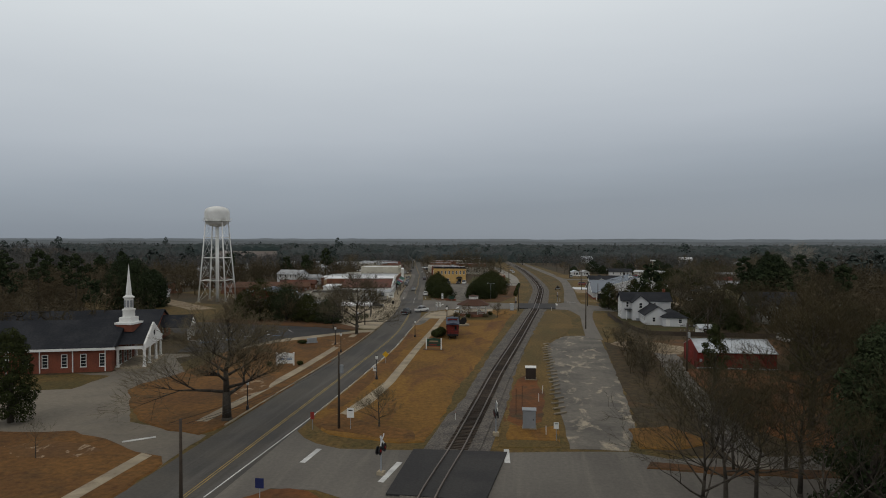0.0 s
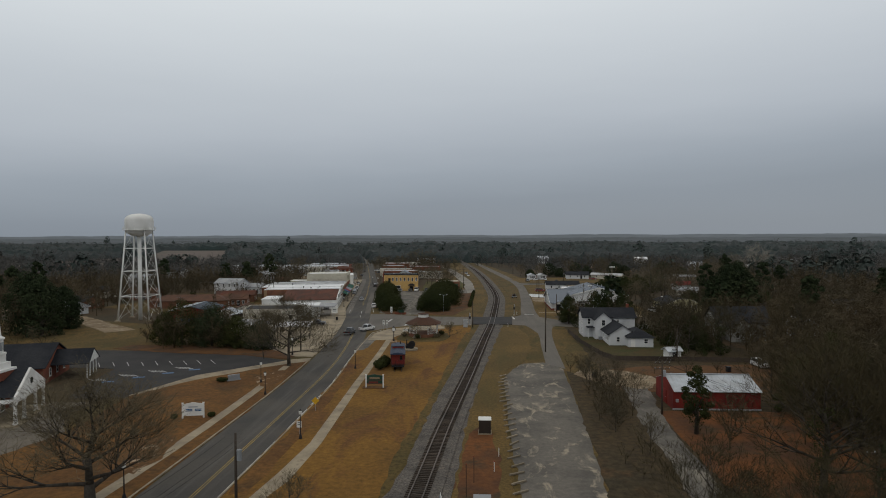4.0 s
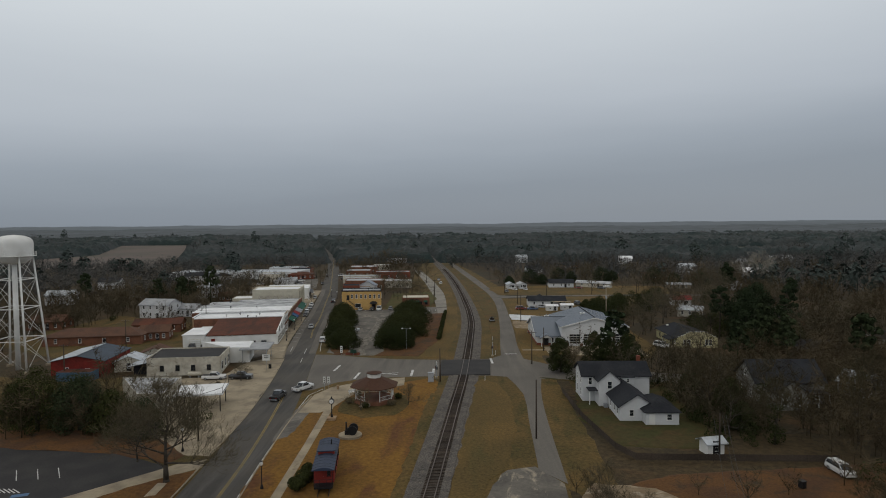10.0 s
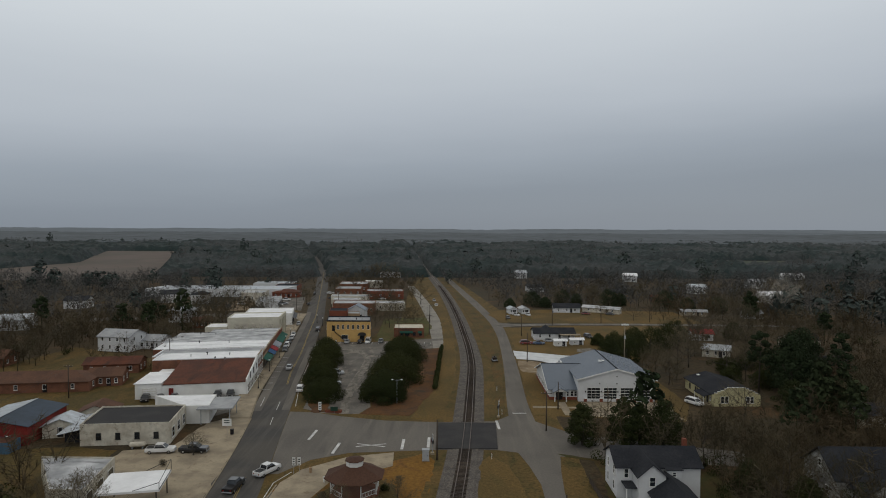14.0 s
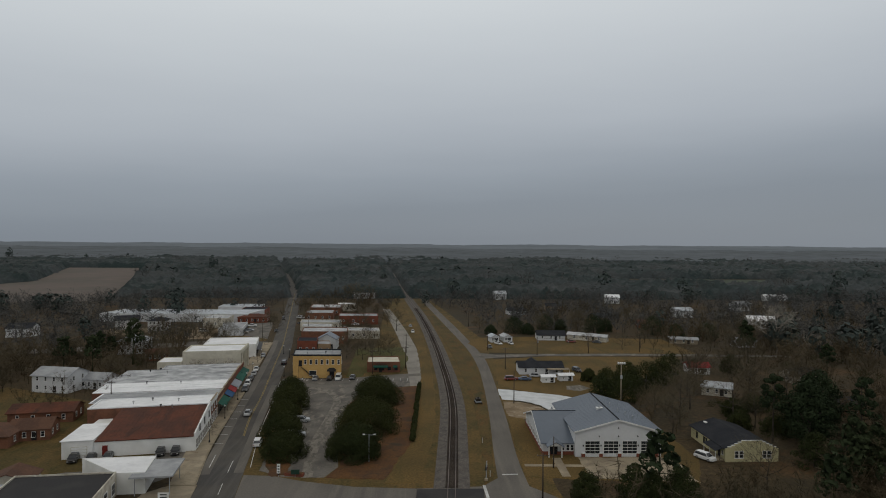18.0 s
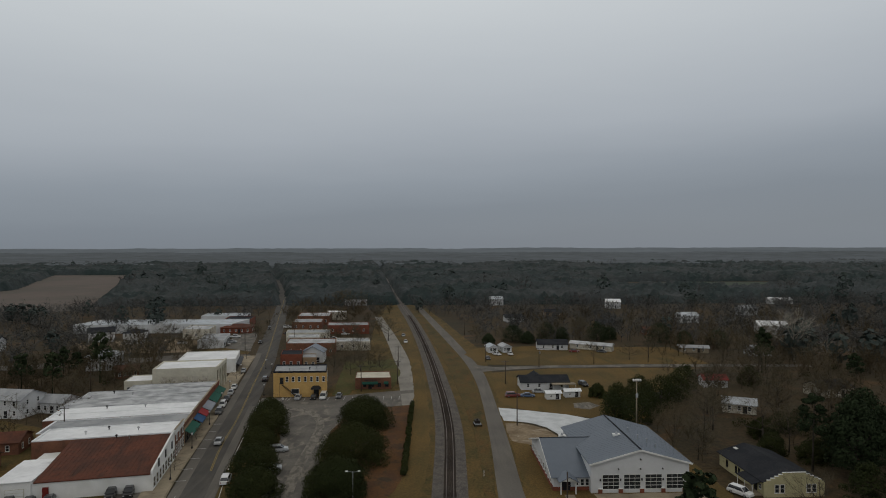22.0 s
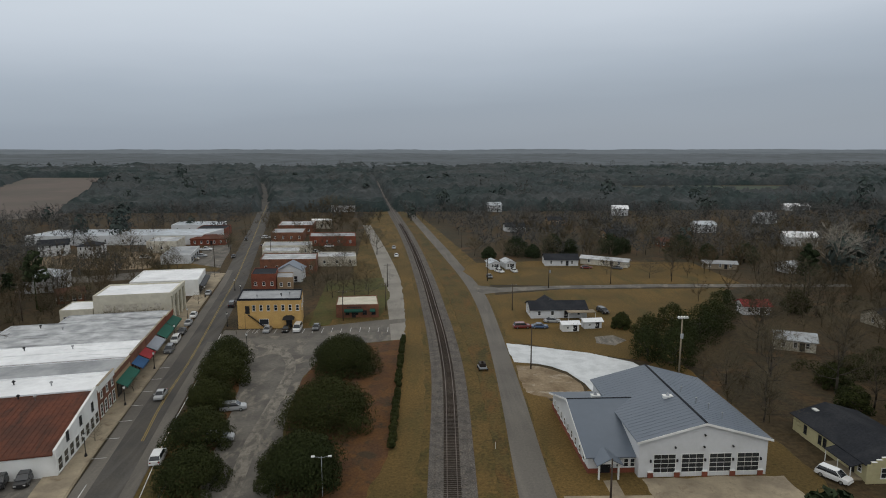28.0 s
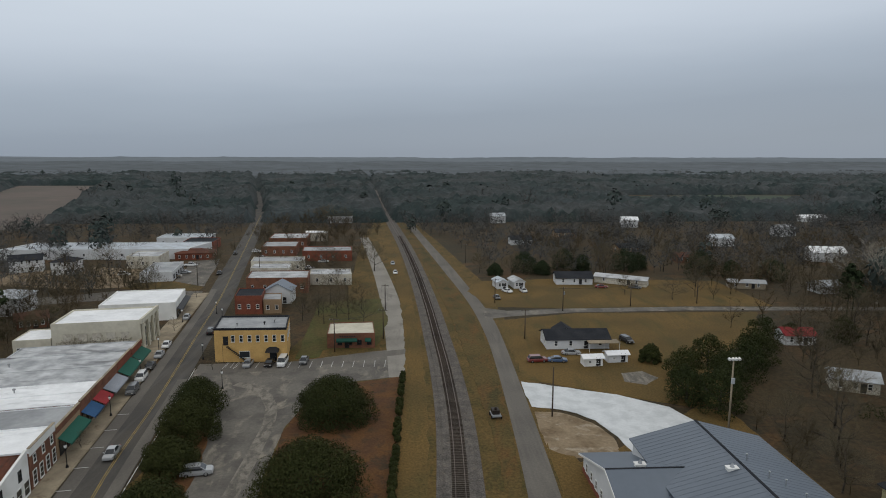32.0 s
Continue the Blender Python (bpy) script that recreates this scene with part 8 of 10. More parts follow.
for kind, colour, x, y, rz, where in (
    ("pickup", "white", -33.6, 203.4, 152, "on the main road by the park corner"),
    ("pickup", "black", -37.4, 196.5, 174, "on the main road"),
    ("suv", "white", -41.4, 261.0, -172, "parked along the tree strip"),
    ("suv", "grey", -60.2, 315.5, 9, "parked before the shops"),
    ("suv", "white", -61.6, 323.3, 9, "parked before the shops"),
    ("sedan", "black", -62.7, 330.9, 9, "parked before the shops"),
    ("sedan", "silver", -63.9, 339.3, 9, "parked before the shops"),
    ("sedan", "white", -65.2, 347.4, 9, "parked before the bank"),
    ("sedan", "silver", -69.9, 375.6, 10, "parked along the main street"),
    ("sedan", "silver", -51.2, 287, 8, "driving up the main street"),
    ("suv", "black", -57.4, 359.4, -172, "parked beside the ochre building"),
    ("sedan", "silver", -40.0, 331.6, 0, "parked facing the ochre building"),
    ("sedan", "black", -35.0, 331.8, 0, "parked facing the ochre building"),
    ("van", "white", -31.9, 331.9, 0, "parked facing the ochre building"),
    ("sedan", "grey", -27.0, 333.2, 0, "parked in the town car park"),
    ("suv", "silver", -33.6, 267.4, 95, "parked under the evergreen trees"),
    ("suv", "silver", -34.8, 280, 100, "parked under the evergreen trees"),
    ("pickup", "white", -58.2, 213.4, 96, "parked beside the workshop"),
    ("pickup", "black", -51.6, 213.8, 92, "parked beside the bare tree"),
    ("suv", "black", -79.4, 250.2, 14, "parked beside the white store"),
    ("sedan", "black", -76.0, 251.0, 14, "parked beside the white store"),
    ("sedan", "grey", -72.6, 251.8, 14, "parked beside the white store"),
    ("suv", "black", -62.0, 254.6, 14, "parked beside the white store"),
    ("suv", "black", -58.8, 255.2, 14, "parked beside the white store"),
    ("suv", "red", 29.9, 331.2, 95, "parked in the bungalow yard"),
    ("sedan", "blue", 34.8, 331.0, 85, "parked in the bungalow yard"),
    ("sedan", "silver", 39.6, 336.4, 88, "parked by the carport"),
    ("suv", "black", 57.2, 346.0, 15, "parked behind the bungalow"),
    ("suv", "white", 63.6, 250.2, 30, "parked beside the pale yellow bungalow"),
    ("suv", "white", 59.6, 155.8, 4, "parked on the red clay yard"),
    ("sedan", "white", -7.8, 445.6, 3, "on the lane behind the shops"),
    ("sedan", "silver", -9.6, 467.7, 5, "on the lane behind the shops"),
    ("sedan", "black", -89.6, 500, 12, "far up the main street"),
    ("pickup", "white", -100, 466.8, 95, "parked by the low shop"),
    ("sedan", "silver", -96.4, 449.4, 95, "parked by the low shop"),
    ("sedan", "black", -81.5, 447, 10, "on the main street"),
    ("suv", "white", -120, 446, 80, "parked in a back yard"),
    ("sedan", "grey", -125, 470, 70, "parked in a back yard"),
    ("pickup", "black", -88.2, 300.5, 100, "parked behind the shops"),
    ("sedan", "white", -46.0, 458.6, 85, "parked by the brick warehouse"),
    ("sedan", "white", -42.0, 474.4, 88, "parked by the brick warehouse"),
    ("suv", "grey", -44.6, 444.6, 85, "parked by the brick warehouse"),
    ("sedan", "black", -74.2, 478, 85, "parked beside the stores"),
    ("sedan", "silver", -72.6, 486, 85, "parked beside the stores"),
    ("suv", "white", -80, 505, 80, "parked beside the stores"),
    ("suv", "tan", -97.2, 441, 95, "parked by the low shop"),
    ("sedan", "white", 34.2, 408, 30, "parked before a caravan"),
    ("sedan", "white", 40.2, 408.4, 10, "parked before a caravan"),
    ("sedan", "red", 71, 414, 80, "parked on the far field"),
    ("sedan", "grey", 83.4, 412.4, 60, "parked by the long mobile home"),
    ("sedan", "grey", 29.0, 398, 5, "parked beside the side road"),
):
    car(kind, colour, x, y, rz, where)

# ---------- poles, lamps, signals, signs ----------
def utility_pole(at, h, label, arms=1, transformer=False, rz=0):
    t = thing("utility_pole", label, "utility pole", at, rz, "utility poles")
    part("pole", G().tube((0, 0, -0.3), (0, 0, h), 0.17, 0.11, 9), M_POLE, t, smooth=True)
    for k in range(arms):
        z = h - 0.5 - 0.9 * k
        a = part("crossarm", G().box(-1.2, -0.06, z - 0.06, 1.2, 0.06, z + 0.06), M_POLE, t)
        for x in (-1.1, -0.4, 0.4, 1.1):
            part("insulator", G().turned([(0.03, 0), (0.06, 0.05), (0.06, 0.12), (0.02, 0.16)], (x, 0, z + 0.06), 6), M_GREY, a)
    if transformer:
        part("transformer", G().tube((0.34, 0, h - 2.6), (0.34, 0, h - 1.6), 0.24, 0.24, 12), M_GREY, t)
    return t


POLES = [((-28.3, 50.0), 9.0, 0), ((-23.4, 77.6), 9.6, 0), ((15.8, 171), 10.5, 0), ((26.4, 299.2), 10.0, 0), ((22.0, 228.5), 9.0, 1), ((28.6, 119.3), 8.6, 2), ((44.5, 163.0), 7.0, 0), ((27.5, 245), 7.0, 0),
         ((-2.2, 210.5), 8.0, 0), ((48, 380), 8.0, 1), ((27.5, 392), 8.5, 1), ((30.2, 350), 8.5, 1), ((72, 385), 8.0, 0), ((96, 388), 8.0, 0), ((-100.8, 252), 9.0, 1), ((-95.5, 213.2), 9.0, 1), ((-91, 290), 9.0, 1), ((-44, 170), 8.0, 0),
         ((-20.5, 341), 9.0, 1), ((-8.6, 352), 8.5, 1), ((-9.4, 384), 8.5, 1), ((36, 78), 9.0, 1), ((41, 96), 9.5, 0), ((-83, 425), 9, 1), ((-95, 490), 9, 1), ((-63, 440), 9, 1), ((-113, 345), 9, 1), ((-130, 430), 9, 1), ((66, 560), 9, 1), ((24, 470), 9, 1)]
pole_tops = {}
for i, ((x, y), h, arms) in enumerate(POLES):
    utility_pole((x, y, 0), h, "tall weathered wooden utility pole with a crossarm" if arms else "slim weathered wooden pole", arms, transformer=i in (1, 5, 9))
    pole_tops[i] = (x, y, h - 0.4)


def wire(a, b, sag=0.8, off=0.0):
    g = G()
    pts = []
    for i in range(9):
        f = i / 8
        pts.append(Vector(a).lerp(Vector(b), f) + Vector((off, 0, -sag * 4 * f * (1 - f))))
    sweep(g, pts, 0.02, 3)
    return tagged(part("overhead_wire", g, M_BLACK), "thin black overhead wire between poles", "wire", "overhead wires")


for a, b in ((0, 1), (5, 6), (15, 14), (18, 19), (19, 20), (23, 24), (9, 12), (12, 13)):
    for off in (-1.0, 0.4, 1.0):
        wire(pole_tops[a], pole_tops[b], 0.7, off)
wire(pole_tops[5], (52, 70, 7), 1.2)
wire(pole_tops[5], (55, 72, 7), 1.2)


def street_lamp(at, h=3.9, label="black cast street lamp with a pale globe lantern"):
    t = thing("street_lamp", label, "street lamp", at, 0, "street lamps")
    part("base", G().turned([(0.24, -0.05), (0.24, 0.12), (0.15, 0.5), (0.09, 0.6)], n=10), M_BLACK, t)
    part("post", G().tube((0, 0, 0.5), (0, 0, h - 0.55), 0.075, 0.06, 10), M_BLACK, t)
    ln = part("lantern", G().turned([(0.08, h - 0.55), (0.2, h - 0.45), (0.24, h - 0.1), (0.16, h)], n=10), M_WHITE, t, "pale frosted lantern globe")
    part("lantern_cap", G().turned([(0.2, h), (0.1, h + 0.12), (0.02, h + 0.25)], n=10), M_BLACK, ln)
    return t


for x, y in ((-38.4, 84.2), (-38.3, 128.2), (-25.1, 104.8), (-26.5, 150.2), (-42.2, 137), (-53.6, 262.6), (-58.9, 303.2), (-65.0, 341.9), (-56.4, 283), (-62.4, 325), (-41.6, 316.5), (-52.2, 336.5), (-69.5, 371), (-62.5, 381), (-44.6, 165), (-58.0, 372)):
    street_lamp((x, y, 0.1))


def road_sign(at, h, w, hh, material, label, rz=0, shape="box", name="road_sign", bars=0):
    t = thing(name, label, "sign", at, rz)
    part("post", G().tube((0, 0, -0.2), (0, 0, h), 0.035, 0.035, 6), M_GREY, t)
    if shape == "box":
        pl = part("plate", G().box(-w / 2, -0.07, h - hh, w / 2, -0.04, h), material, t)
    else:
        r = w * 0.7
        pl = part("plate", G().add([(x, y, z) for y in (-0.07, -0.04) for x, z in ((0, h - 2 * r), (r, h - r), (0, h), (-r, h - r))], [(0, 1, 2, 3), (7, 6, 5, 4)] + [(i, 4 + i, 4 + (i + 1) % 4, (i + 1) % 4) for i in range(4)]), material, t)
    for k in range(bars):
        part("marking_bar", G().box(-w * 0.3, -0.085, h - hh * (0.3 + 0.3 * k), w * 0.3, -0.072, h - hh * (0.18 + 0.3 * k)), M_BLACK, pl)
    return t


M_SIGNY = mat("warning_yellow", (0.62, 0.36, 0.02), 0.6, 0.05, 2.0)
M_SIGNB = mat("sign_blue", (0.02, 0.03, 0.12), 0.6, 0.05, 2.0)
road_sign((-26.6, 118.4, 0.07), 2.3, 0.9, 0.9, M_SIGNY, "yellow diamond warning sign on a grey post", shape="diamond", bars=0)
road_sign((-25.8, 106.6, 0.07), 1.9, 0.7, 0.9, M_WHITE, "small white regulatory sign beside the lamp", bars=2)
road_sign((-21.9, 77.6, 0.07), 2.6, 0.9, 1.2, M_WHITE, "white park notice sign with a red emblem", bars=1)
road_sign((-26.6, 77.0, 0.07), 2.1, 0.5, 0.9, M_CABRED, "narrow red and white hazard marker")
road_sign((-24.0, 55.5, 0.07), 2.2, 0.8, 0.9, M_SIGNB, "small blue sign with white symbol", bars=0)
road_sign((3.2, 76.4, 0.06), 2.2, 0.6, 0.8, M_WHITE, "small white notice beside the crossing", bars=1)
for x in (-28.6, -27.6):
    road_sign((x, 203.2, 0.1), 3.0, 0.6, 1.5, M_WHITE, "white route marker signs stacked on a post", bars=3)
road_sign((-31.6, 240.6, 0.12), 2.6, 0.7, 2.0, M_WHITE, "tall white vertical sign by the tree strip", bars=4)
road_sign((-28.0, 240.0, 0.12), 1.6, 1.8, 1.0, M_SIGNG, "low green town sign above a brick planter")
pl_ = thing("brick_planter", "low red brick planter at the car park corner", "planter", (-28.4, 241.2, 0.1), -10)
part("planter_wall", G().box(-2.0, -0.6, -0.1, 2.0, 0.6, 0.55), M_BRICK, pl_)
part("soil", G().box(-1.85, -0.48, 0.55, 1.85, 0.48, 0.6), M_MULCH, pl_)
road_sign((-47.8, 222.0, 0.1), 4.2, 2.0, 1.6, M_WHITE, "white shop sign on a dark post", bars=2, name="shop_sign")
nb_ = thing("news_box", "small dark street bin beside the kerb", "bin", (-47.6, 224.5, 0.1))
part("body", G().box(-0.3, -0.3, 0, 0.3, 0.3, 1.0).box(-0.34, -0.34, 1.0, 0.34, 0.34, 1.08), M_BLACK, nb_)


def crossing_signal(at, rz, label="black railway crossing signal with twin lamps and crossbuck"):
    t = thing("crossing_signal", label, "crossing signal", at, rz, "crossing signals")
    part("base", G().box(-0.35, -0.35, -0.1, 0.35, 0.35, 0.35), M_CONCRETE, t)
    part("mast", G().tube((0, 0, 0.3), (0, 0, 3.9), 0.08, 0.07, 9), M_GREY, t)
    for x in (-0.55, 0.55):
        for sg in (-1, 1):
            d_ = part("lamp_disc", G().tube((x, sg * 0.12, 2.6), (x, sg * 0.2, 2.6), 0.42, 0.42, 16), M_BLACK, t)
            part("lens", G().tube((x, sg * 0.2, 2.6), (x, sg * 0.24, 2.6), 0.14, 0.14, 10), M_LAMPR, d_)
    part("lamp_bar", G().tube((-0.6, 0, 2.6), (0.6, 0, 2.6), 0.04, 0.04, 6), M_BLACK, t)
    for sg in (-1, 1):
        b = part("crossbuck", G().box(-0.7, -0.14, -0.1, 0.7, -0.1, 0.1), M_WHITE, t)
        b.matrix_basis = Matrix.Translation((0, 0, 3.5)) @ Matrix.Rotation(sg * radians(45), 4, "Y")
    return t


crossing_signal((-14.8, 63.6, 0), 80)
crossing_signal((-3.9, 77.6, 0.05), 100)
crossing_signal((-3.2, 213.6, 0.05), 100)
crossing_signal((12.0, 238.2, 0.05), 80)


def cabinet(at, w, d, h, material, label, cap=None, name="track_cabinet"):
    t = thing(name, label, "cabinet", at)
    part("plinth", G().box(-w / 2 - 0.1, -d / 2 - 0.1, -0.1, w / 2 + 0.1, d / 2 + 0.1, 0.15), M_CONCRETE, t)
    part("body", G().box(-w / 2, -d / 2, 0.15, w / 2, d / 2, h), material, t)
    part("lid", G().box(-w / 2 - 0.08, -d / 2 - 0.08, h, w / 2 + 0.08, d / 2 + 0.08, h + 0.09), cap or material, t)
    dr = part("door", G().box(-w / 2 + 0.08, -d / 2 - 0.03, 0.25, w / 2 - 0.08, -d / 2, h - 0.1), material, t)
    part("door_handle", G().box(w * 0.28, -d / 2 - 0.07, h * 0.5, w * 0.33, -d / 2 - 0.03, h * 0.58), M_BLACK, dr)
    return t


M_BROWN = mat("brown_enamel", (0.035, 0.026, 0.020), 0.6, 0.1, 2.0)
cabinet((0.1, 81.0, 0.06), 1.6, 1.3, 2.3, M_GREY, "pale grey steel signal cabinet beside the track")
cabinet((0.6, 108.6, 0.06), 1.7, 1.6, 2.0, M_BROWN, "brown equipment hut with a white roof beside the track", M_WHITE)
cabinet((-4.4, 210.0, 0.05), 1.3, 1.0, 2.2, M_GREY, "pale grey signal cabinet at the level crossing")
for x, y, h in ((-0.8, 90.5, 3.0), (-1.6, 86.5, 3.6), (1.6, 94, 1.2), (2.1, 78.5, 1.1), (2.3, 99, 1.2), (-9.4, 83, 1.0), (8.6, 211, 1.2), (13.4, 262, 1.3), (13.0, 240, 1.4)):
    t = thing("marker_post", "thin pale marker post beside the track", "post", (x, y, 0.05), 0, "track markers")
    part("post", G().tube((0, 0, -0.1), (0, 0, h), 0.04, 0.04, 6), M_WHITE if h < 2 else M_BROWN, t)
    part("cap", G().turned([(0.05, h), (0.05, h + 0.08), (0.01, h + 0.1)], n=6), M_CABRED, t)
for i in range(22):
    t = thing("parking_timber", "weathered timber wheel stop laid aslant", "wheel stop", (4.3 + random.uniform(-0.15, 0.25) + (0.06 * max(0, i - 16)) , 88 + i * 2.7, 0.06), 40 + random.uniform(-14, 14), "wheel stops")
    part("beam", G().box(-1.05, -0.11, -0.02, 1.05, 0.11, 0.17), M_TIMBER, t)
part_ = thing("light_mast", "tall wooden floodlight mast behind the fire station", "floodlight mast", (56.6, 290, 0))
part("mast", G().tube((0, 0, -0.3), (0, 0, 14.6), 0.2, 0.13, 9), M_TIMBER, part_, smooth=True)
br = part("lamp_bar", G().box(-1.1, -0.08, 14.2, 1.1, 0.08, 14.36), M_GREY, part_)
for x in (-0.9, -0.3, 0.3, 0.9):
    part("floodlight", G().tube((x, -0.1, 14.5), (x, -0.5, 14.3), 0.22, 0.3, 8), M_WHITE, br)
part("siren_box", G().box(-0.25, -0.5, 9.8, 0.25, -0.1, 10.8), M_GREY, part_)
lp = thing("car_park_light", "slim twin-headed car park light", "street lamp", (-13.4, 249, 0.09))
part("pole", G().tube((0, 0, 0), (0, 0, 6.2), 0.08, 0.06, 8), M_GREY, lp)
for sx_ in (-1, 1):
    part("arm", G().tube((0, 0, 6.0), (sx_ * 1.2, 0, 6.2), 0.04, 0.03, 6), M_GREY, lp)
    part("lamp_head", G().box(sx_ * 1.2 - 0.25, -0.15, 6.12, sx_ * 1.2 + 0.25, 0.15, 6.28), M_WHITE, lp)

# crossing paint
def bar(x, y, w, d, rz=0, label="white painted stop bar", z=0.03, material=None):
    ob = tagged(part("stop_bar", G().box(-w / 2, -d / 2, -0.02, w / 2, d / 2, 0.0), material or M_LINEW), label, "road marking", kind="structure")
    ob.matrix_basis = pose(x, y, z, 0, 0, rz)


for x, y, rz in ((-29.8, 224.6, -4), (-23.2, 216.6, -4), (-9.6, 219.2, 0), (-4.2, 220.4, 0), (11.4, 232.4, 2)):
    bar(x, y, 0.6, 6.2, rz)
bar(17.4, 241.4, 3.4, 0.5, 2)
bar(-23.6, 67.9, 0.6, 4.4, -5)
bar(-14.0, 64.4, 0.6, 5.6, -8)
bar(-2.4, 70.6, 0.6, 4.2, 3)
bar(-45.5, 70.5, 0.55, 3.6, -52)
for sg in (-1, 1):
    bar(-16.2, 218.4, 6.4, 0.3, sg * 16, "white painted crossing cross")
for i in range(9):
    bar(-42.6 - i * 1.26, 331.9 + 0.05 * i, 0.1, 3.6, 0) if i < 3 else None
for i in range(16):
    bar(-45.5 + i * 2.55, 331.6, 0.11, 4.4, 0, "white parking bay line")
for i in range(7):
    y = 262 + i * 7.0
    rx = float(np.interp(y, [p[1] for p in wk], [p[0] for p in wk]))
    bar(rx + 1.3, y, 2.4, 0.12, 8, "white parking bay line")
# low yard fences
fn = thing("yard_fence", "dark wooden yard fence round the white house", "fence", (0, 0, 0))
fpts = [(25.4, 200), (26.2, 182), (28.4, 166), (30.5, 161), (45, 160.5), (62, 160)]
for (xa, ya), (xb, yb) in zip(fpts, fpts[1:]):
    n = int(math.dist((xa, ya), (xb, yb)) / 2.4)
    for i in range(n):
        f, f2 = i / n, (i + 1) / n
        p, q = (xa + (xb - xa) * f, ya + (yb - ya) * f), (xa + (xb - xa) * f2, ya + (yb - ya) * f2)
        part("post", G().tube((*p, -0.2), (*p, 1.3), 0.06, 0.06, 5), M_POLE, fn)
        part("board", G().prism([(p[0] - 0.02, p[1]), (q[0] - 0.02, q[1]), (q[0] + 0.02, q[1]), (p[0] + 0.02, p[1])], 0.1, 1.15), M_POLE, fn)
hd_ = [(-3.9 + 0.03 * i, 263 + i * 1.9) for i in range(32)]
for i, (x, y) in enumerate(hd_):
    if i not in (13, 19, 24, 28):
        shrub("clipped dark green hedge shrub beside the track", (x, y, 0.05), 200 + i, 1.7, 1.5, name="hedge_shrub", leaves=420, group="trackside hedge", size=0.16)
for x, y, s_ in ((-60, 196.5, 0), (-57.6, 198.0, 1), (-54.5, 206.0, 2)):
    shrub("rusty brown dried shrub on the forecourt", (x, y, 0), 300 + s_, 1.6, 1.5, material=M_TWIG, leaves=300)
tk = thing("propane_tank", "white horizontal gas tank beside the workshop", "tank", (-64.0, 215.6, 0), 8)
part("tank", G().tube((-1.4, 0, 0.85), (1.4, 0, 0.85), 0.5, 0.5, 14).tube((-1.7, 0, 0.85), (-1.4, 0, 0.85), 0.2, 0.5, 14).tube((1.4, 0, 0.85), (1.7, 0, 0.85), 0.5, 0.2, 14), M_OLDWHITE, tk)
for x in (-1, 1):
    part("leg", G().box(x - 0.1, -0.35, -0.1, x + 0.1, 0.35, 0.5), M_GREY, tk)
for x, y in ((22.6, 144), (51, 150.5)):
    t = thing("waste_bin", "dark wheeled waste bin on bare ground", "bin", (x, y, 0.04), 20)
    part("body", G().prism([(-0.35, -0.35), (0.35, -0.35), (0.4, 0.4), (-0.4, 0.4)], 0.05, 1.0), M_BLACK, t)
    part("lid", G().box(-0.42, -0.42, 1.0, 0.42, 0.45, 1.08), M_BLACK, t)
hv = thing("hand_trolley", "loaded inspection cart beside the side road", "cart", (15.4, 299.5, 0.05), 5)
part("deck", G().box(-0.9, -1.4, 0.5, 0.9, 1.4, 0.7), M_GREY, hv)
part("load", G().box(-0.7, -0.6, 0.7, 0.7, 1.2, 1.5).turned([(0.3, 1.5), (0.25, 1.9), (0.1, 2.0)], n=8), M_BROWN, hv)
for sx_ in (-0.95, 0.95):
    for y in (-0.9, 0.9):
        part("wheel", G().tube((sx_ - 0.08, y, 0.32), (sx_ + 0.08, y, 0.32), 0.32, 0.32, 12), M_RUBBER, hv)


# ---------- single trees ----------
bare_tree("great bare oak with spreading limbs on the west verge", (-38.9, 79.2, 0.1), 3, 14.2, spread=1.9, depth=5, trunk=0.26, r=0.040, kids=3, twig=0.018, limbs=11)
bare_tree("small rounded bare tree at the park corner", (-18.6, 79.0, 0.07), 11, 5.2, spread=1.1, depth=4, trunk=0.16, r=0.022, twig=0.010)
bare_tree("bare oak beside the main road", (-41.6, 152.6, 0.1), 12, 14.0, spread=1.4, depth=5, trunk=0.18, r=0.028, twig=0.016, kids=3, limbs=10)
bare_tree("bare tree before the workshop", (-51.0, 212.0, 0.0), 13, 4.6, spread=1.1, depth=4, trunk=0.15, r=0.022, twig=0.011)
bare_tree("small bare ornamental tree by the bandstand", (-17.8, 187.4, 0.05), 14, 4.4, spread=1.2, depth=4, trunk=0.15, r=0.02, twig=0.011)
bare_tree("small bare ornamental tree by the bandstand", (-8.4, 191.5, 0.05), 15, 4.4, spread=1.2, depth=4, trunk=0.15, r=0.02, twig=0.011)
bare_tree("bare sapling on the corner lawn", (-52.5, 63.0, 0.1), 16, 4.0, spread=0.7, depth=3, trunk=0.25, r=0.012, twig=0.008)
for i, (x, y, h) in enumerate(((-54.8, 268, 3.2), (-57.8, 290, 3.2), (-68.6, 362, 4.0), (-76.5, 404, 4.5), (-78.6, 398, 4.0), (-60.6, 398, 5), (-47.6, 329, 3.5))):
    bare_tree("small bare street tree in the pavement", (x, y, 0.1), 30 + i, h, group="street trees", spread=1.0, depth=3, trunk=0.22, r=0.018, twig=0.012)
for i, (x, y, h) in enumerate(((20.5, 76, 10), (26, 70, 10), (34, 66, 12), (26.2, 80, 6), (23.6, 79, 5), (52, 68, 15), (58, 92, 14), (20.6, 69, 9), (50, 112, 13), (70, 116, 15), (66, 104, 16), (72, 86, 16), (60, 76, 16))):
    bare_tree("bare vine-tangled tree on the scrubby east bank", (x, y, 0), 60 + i, h, group="east bank trees", spread=0.9, depth=4, trunk=0.28, r=0.017, twig=0.014, kids=3, ivy=i in (5, 8, 11), twigs=M_TWIG4)
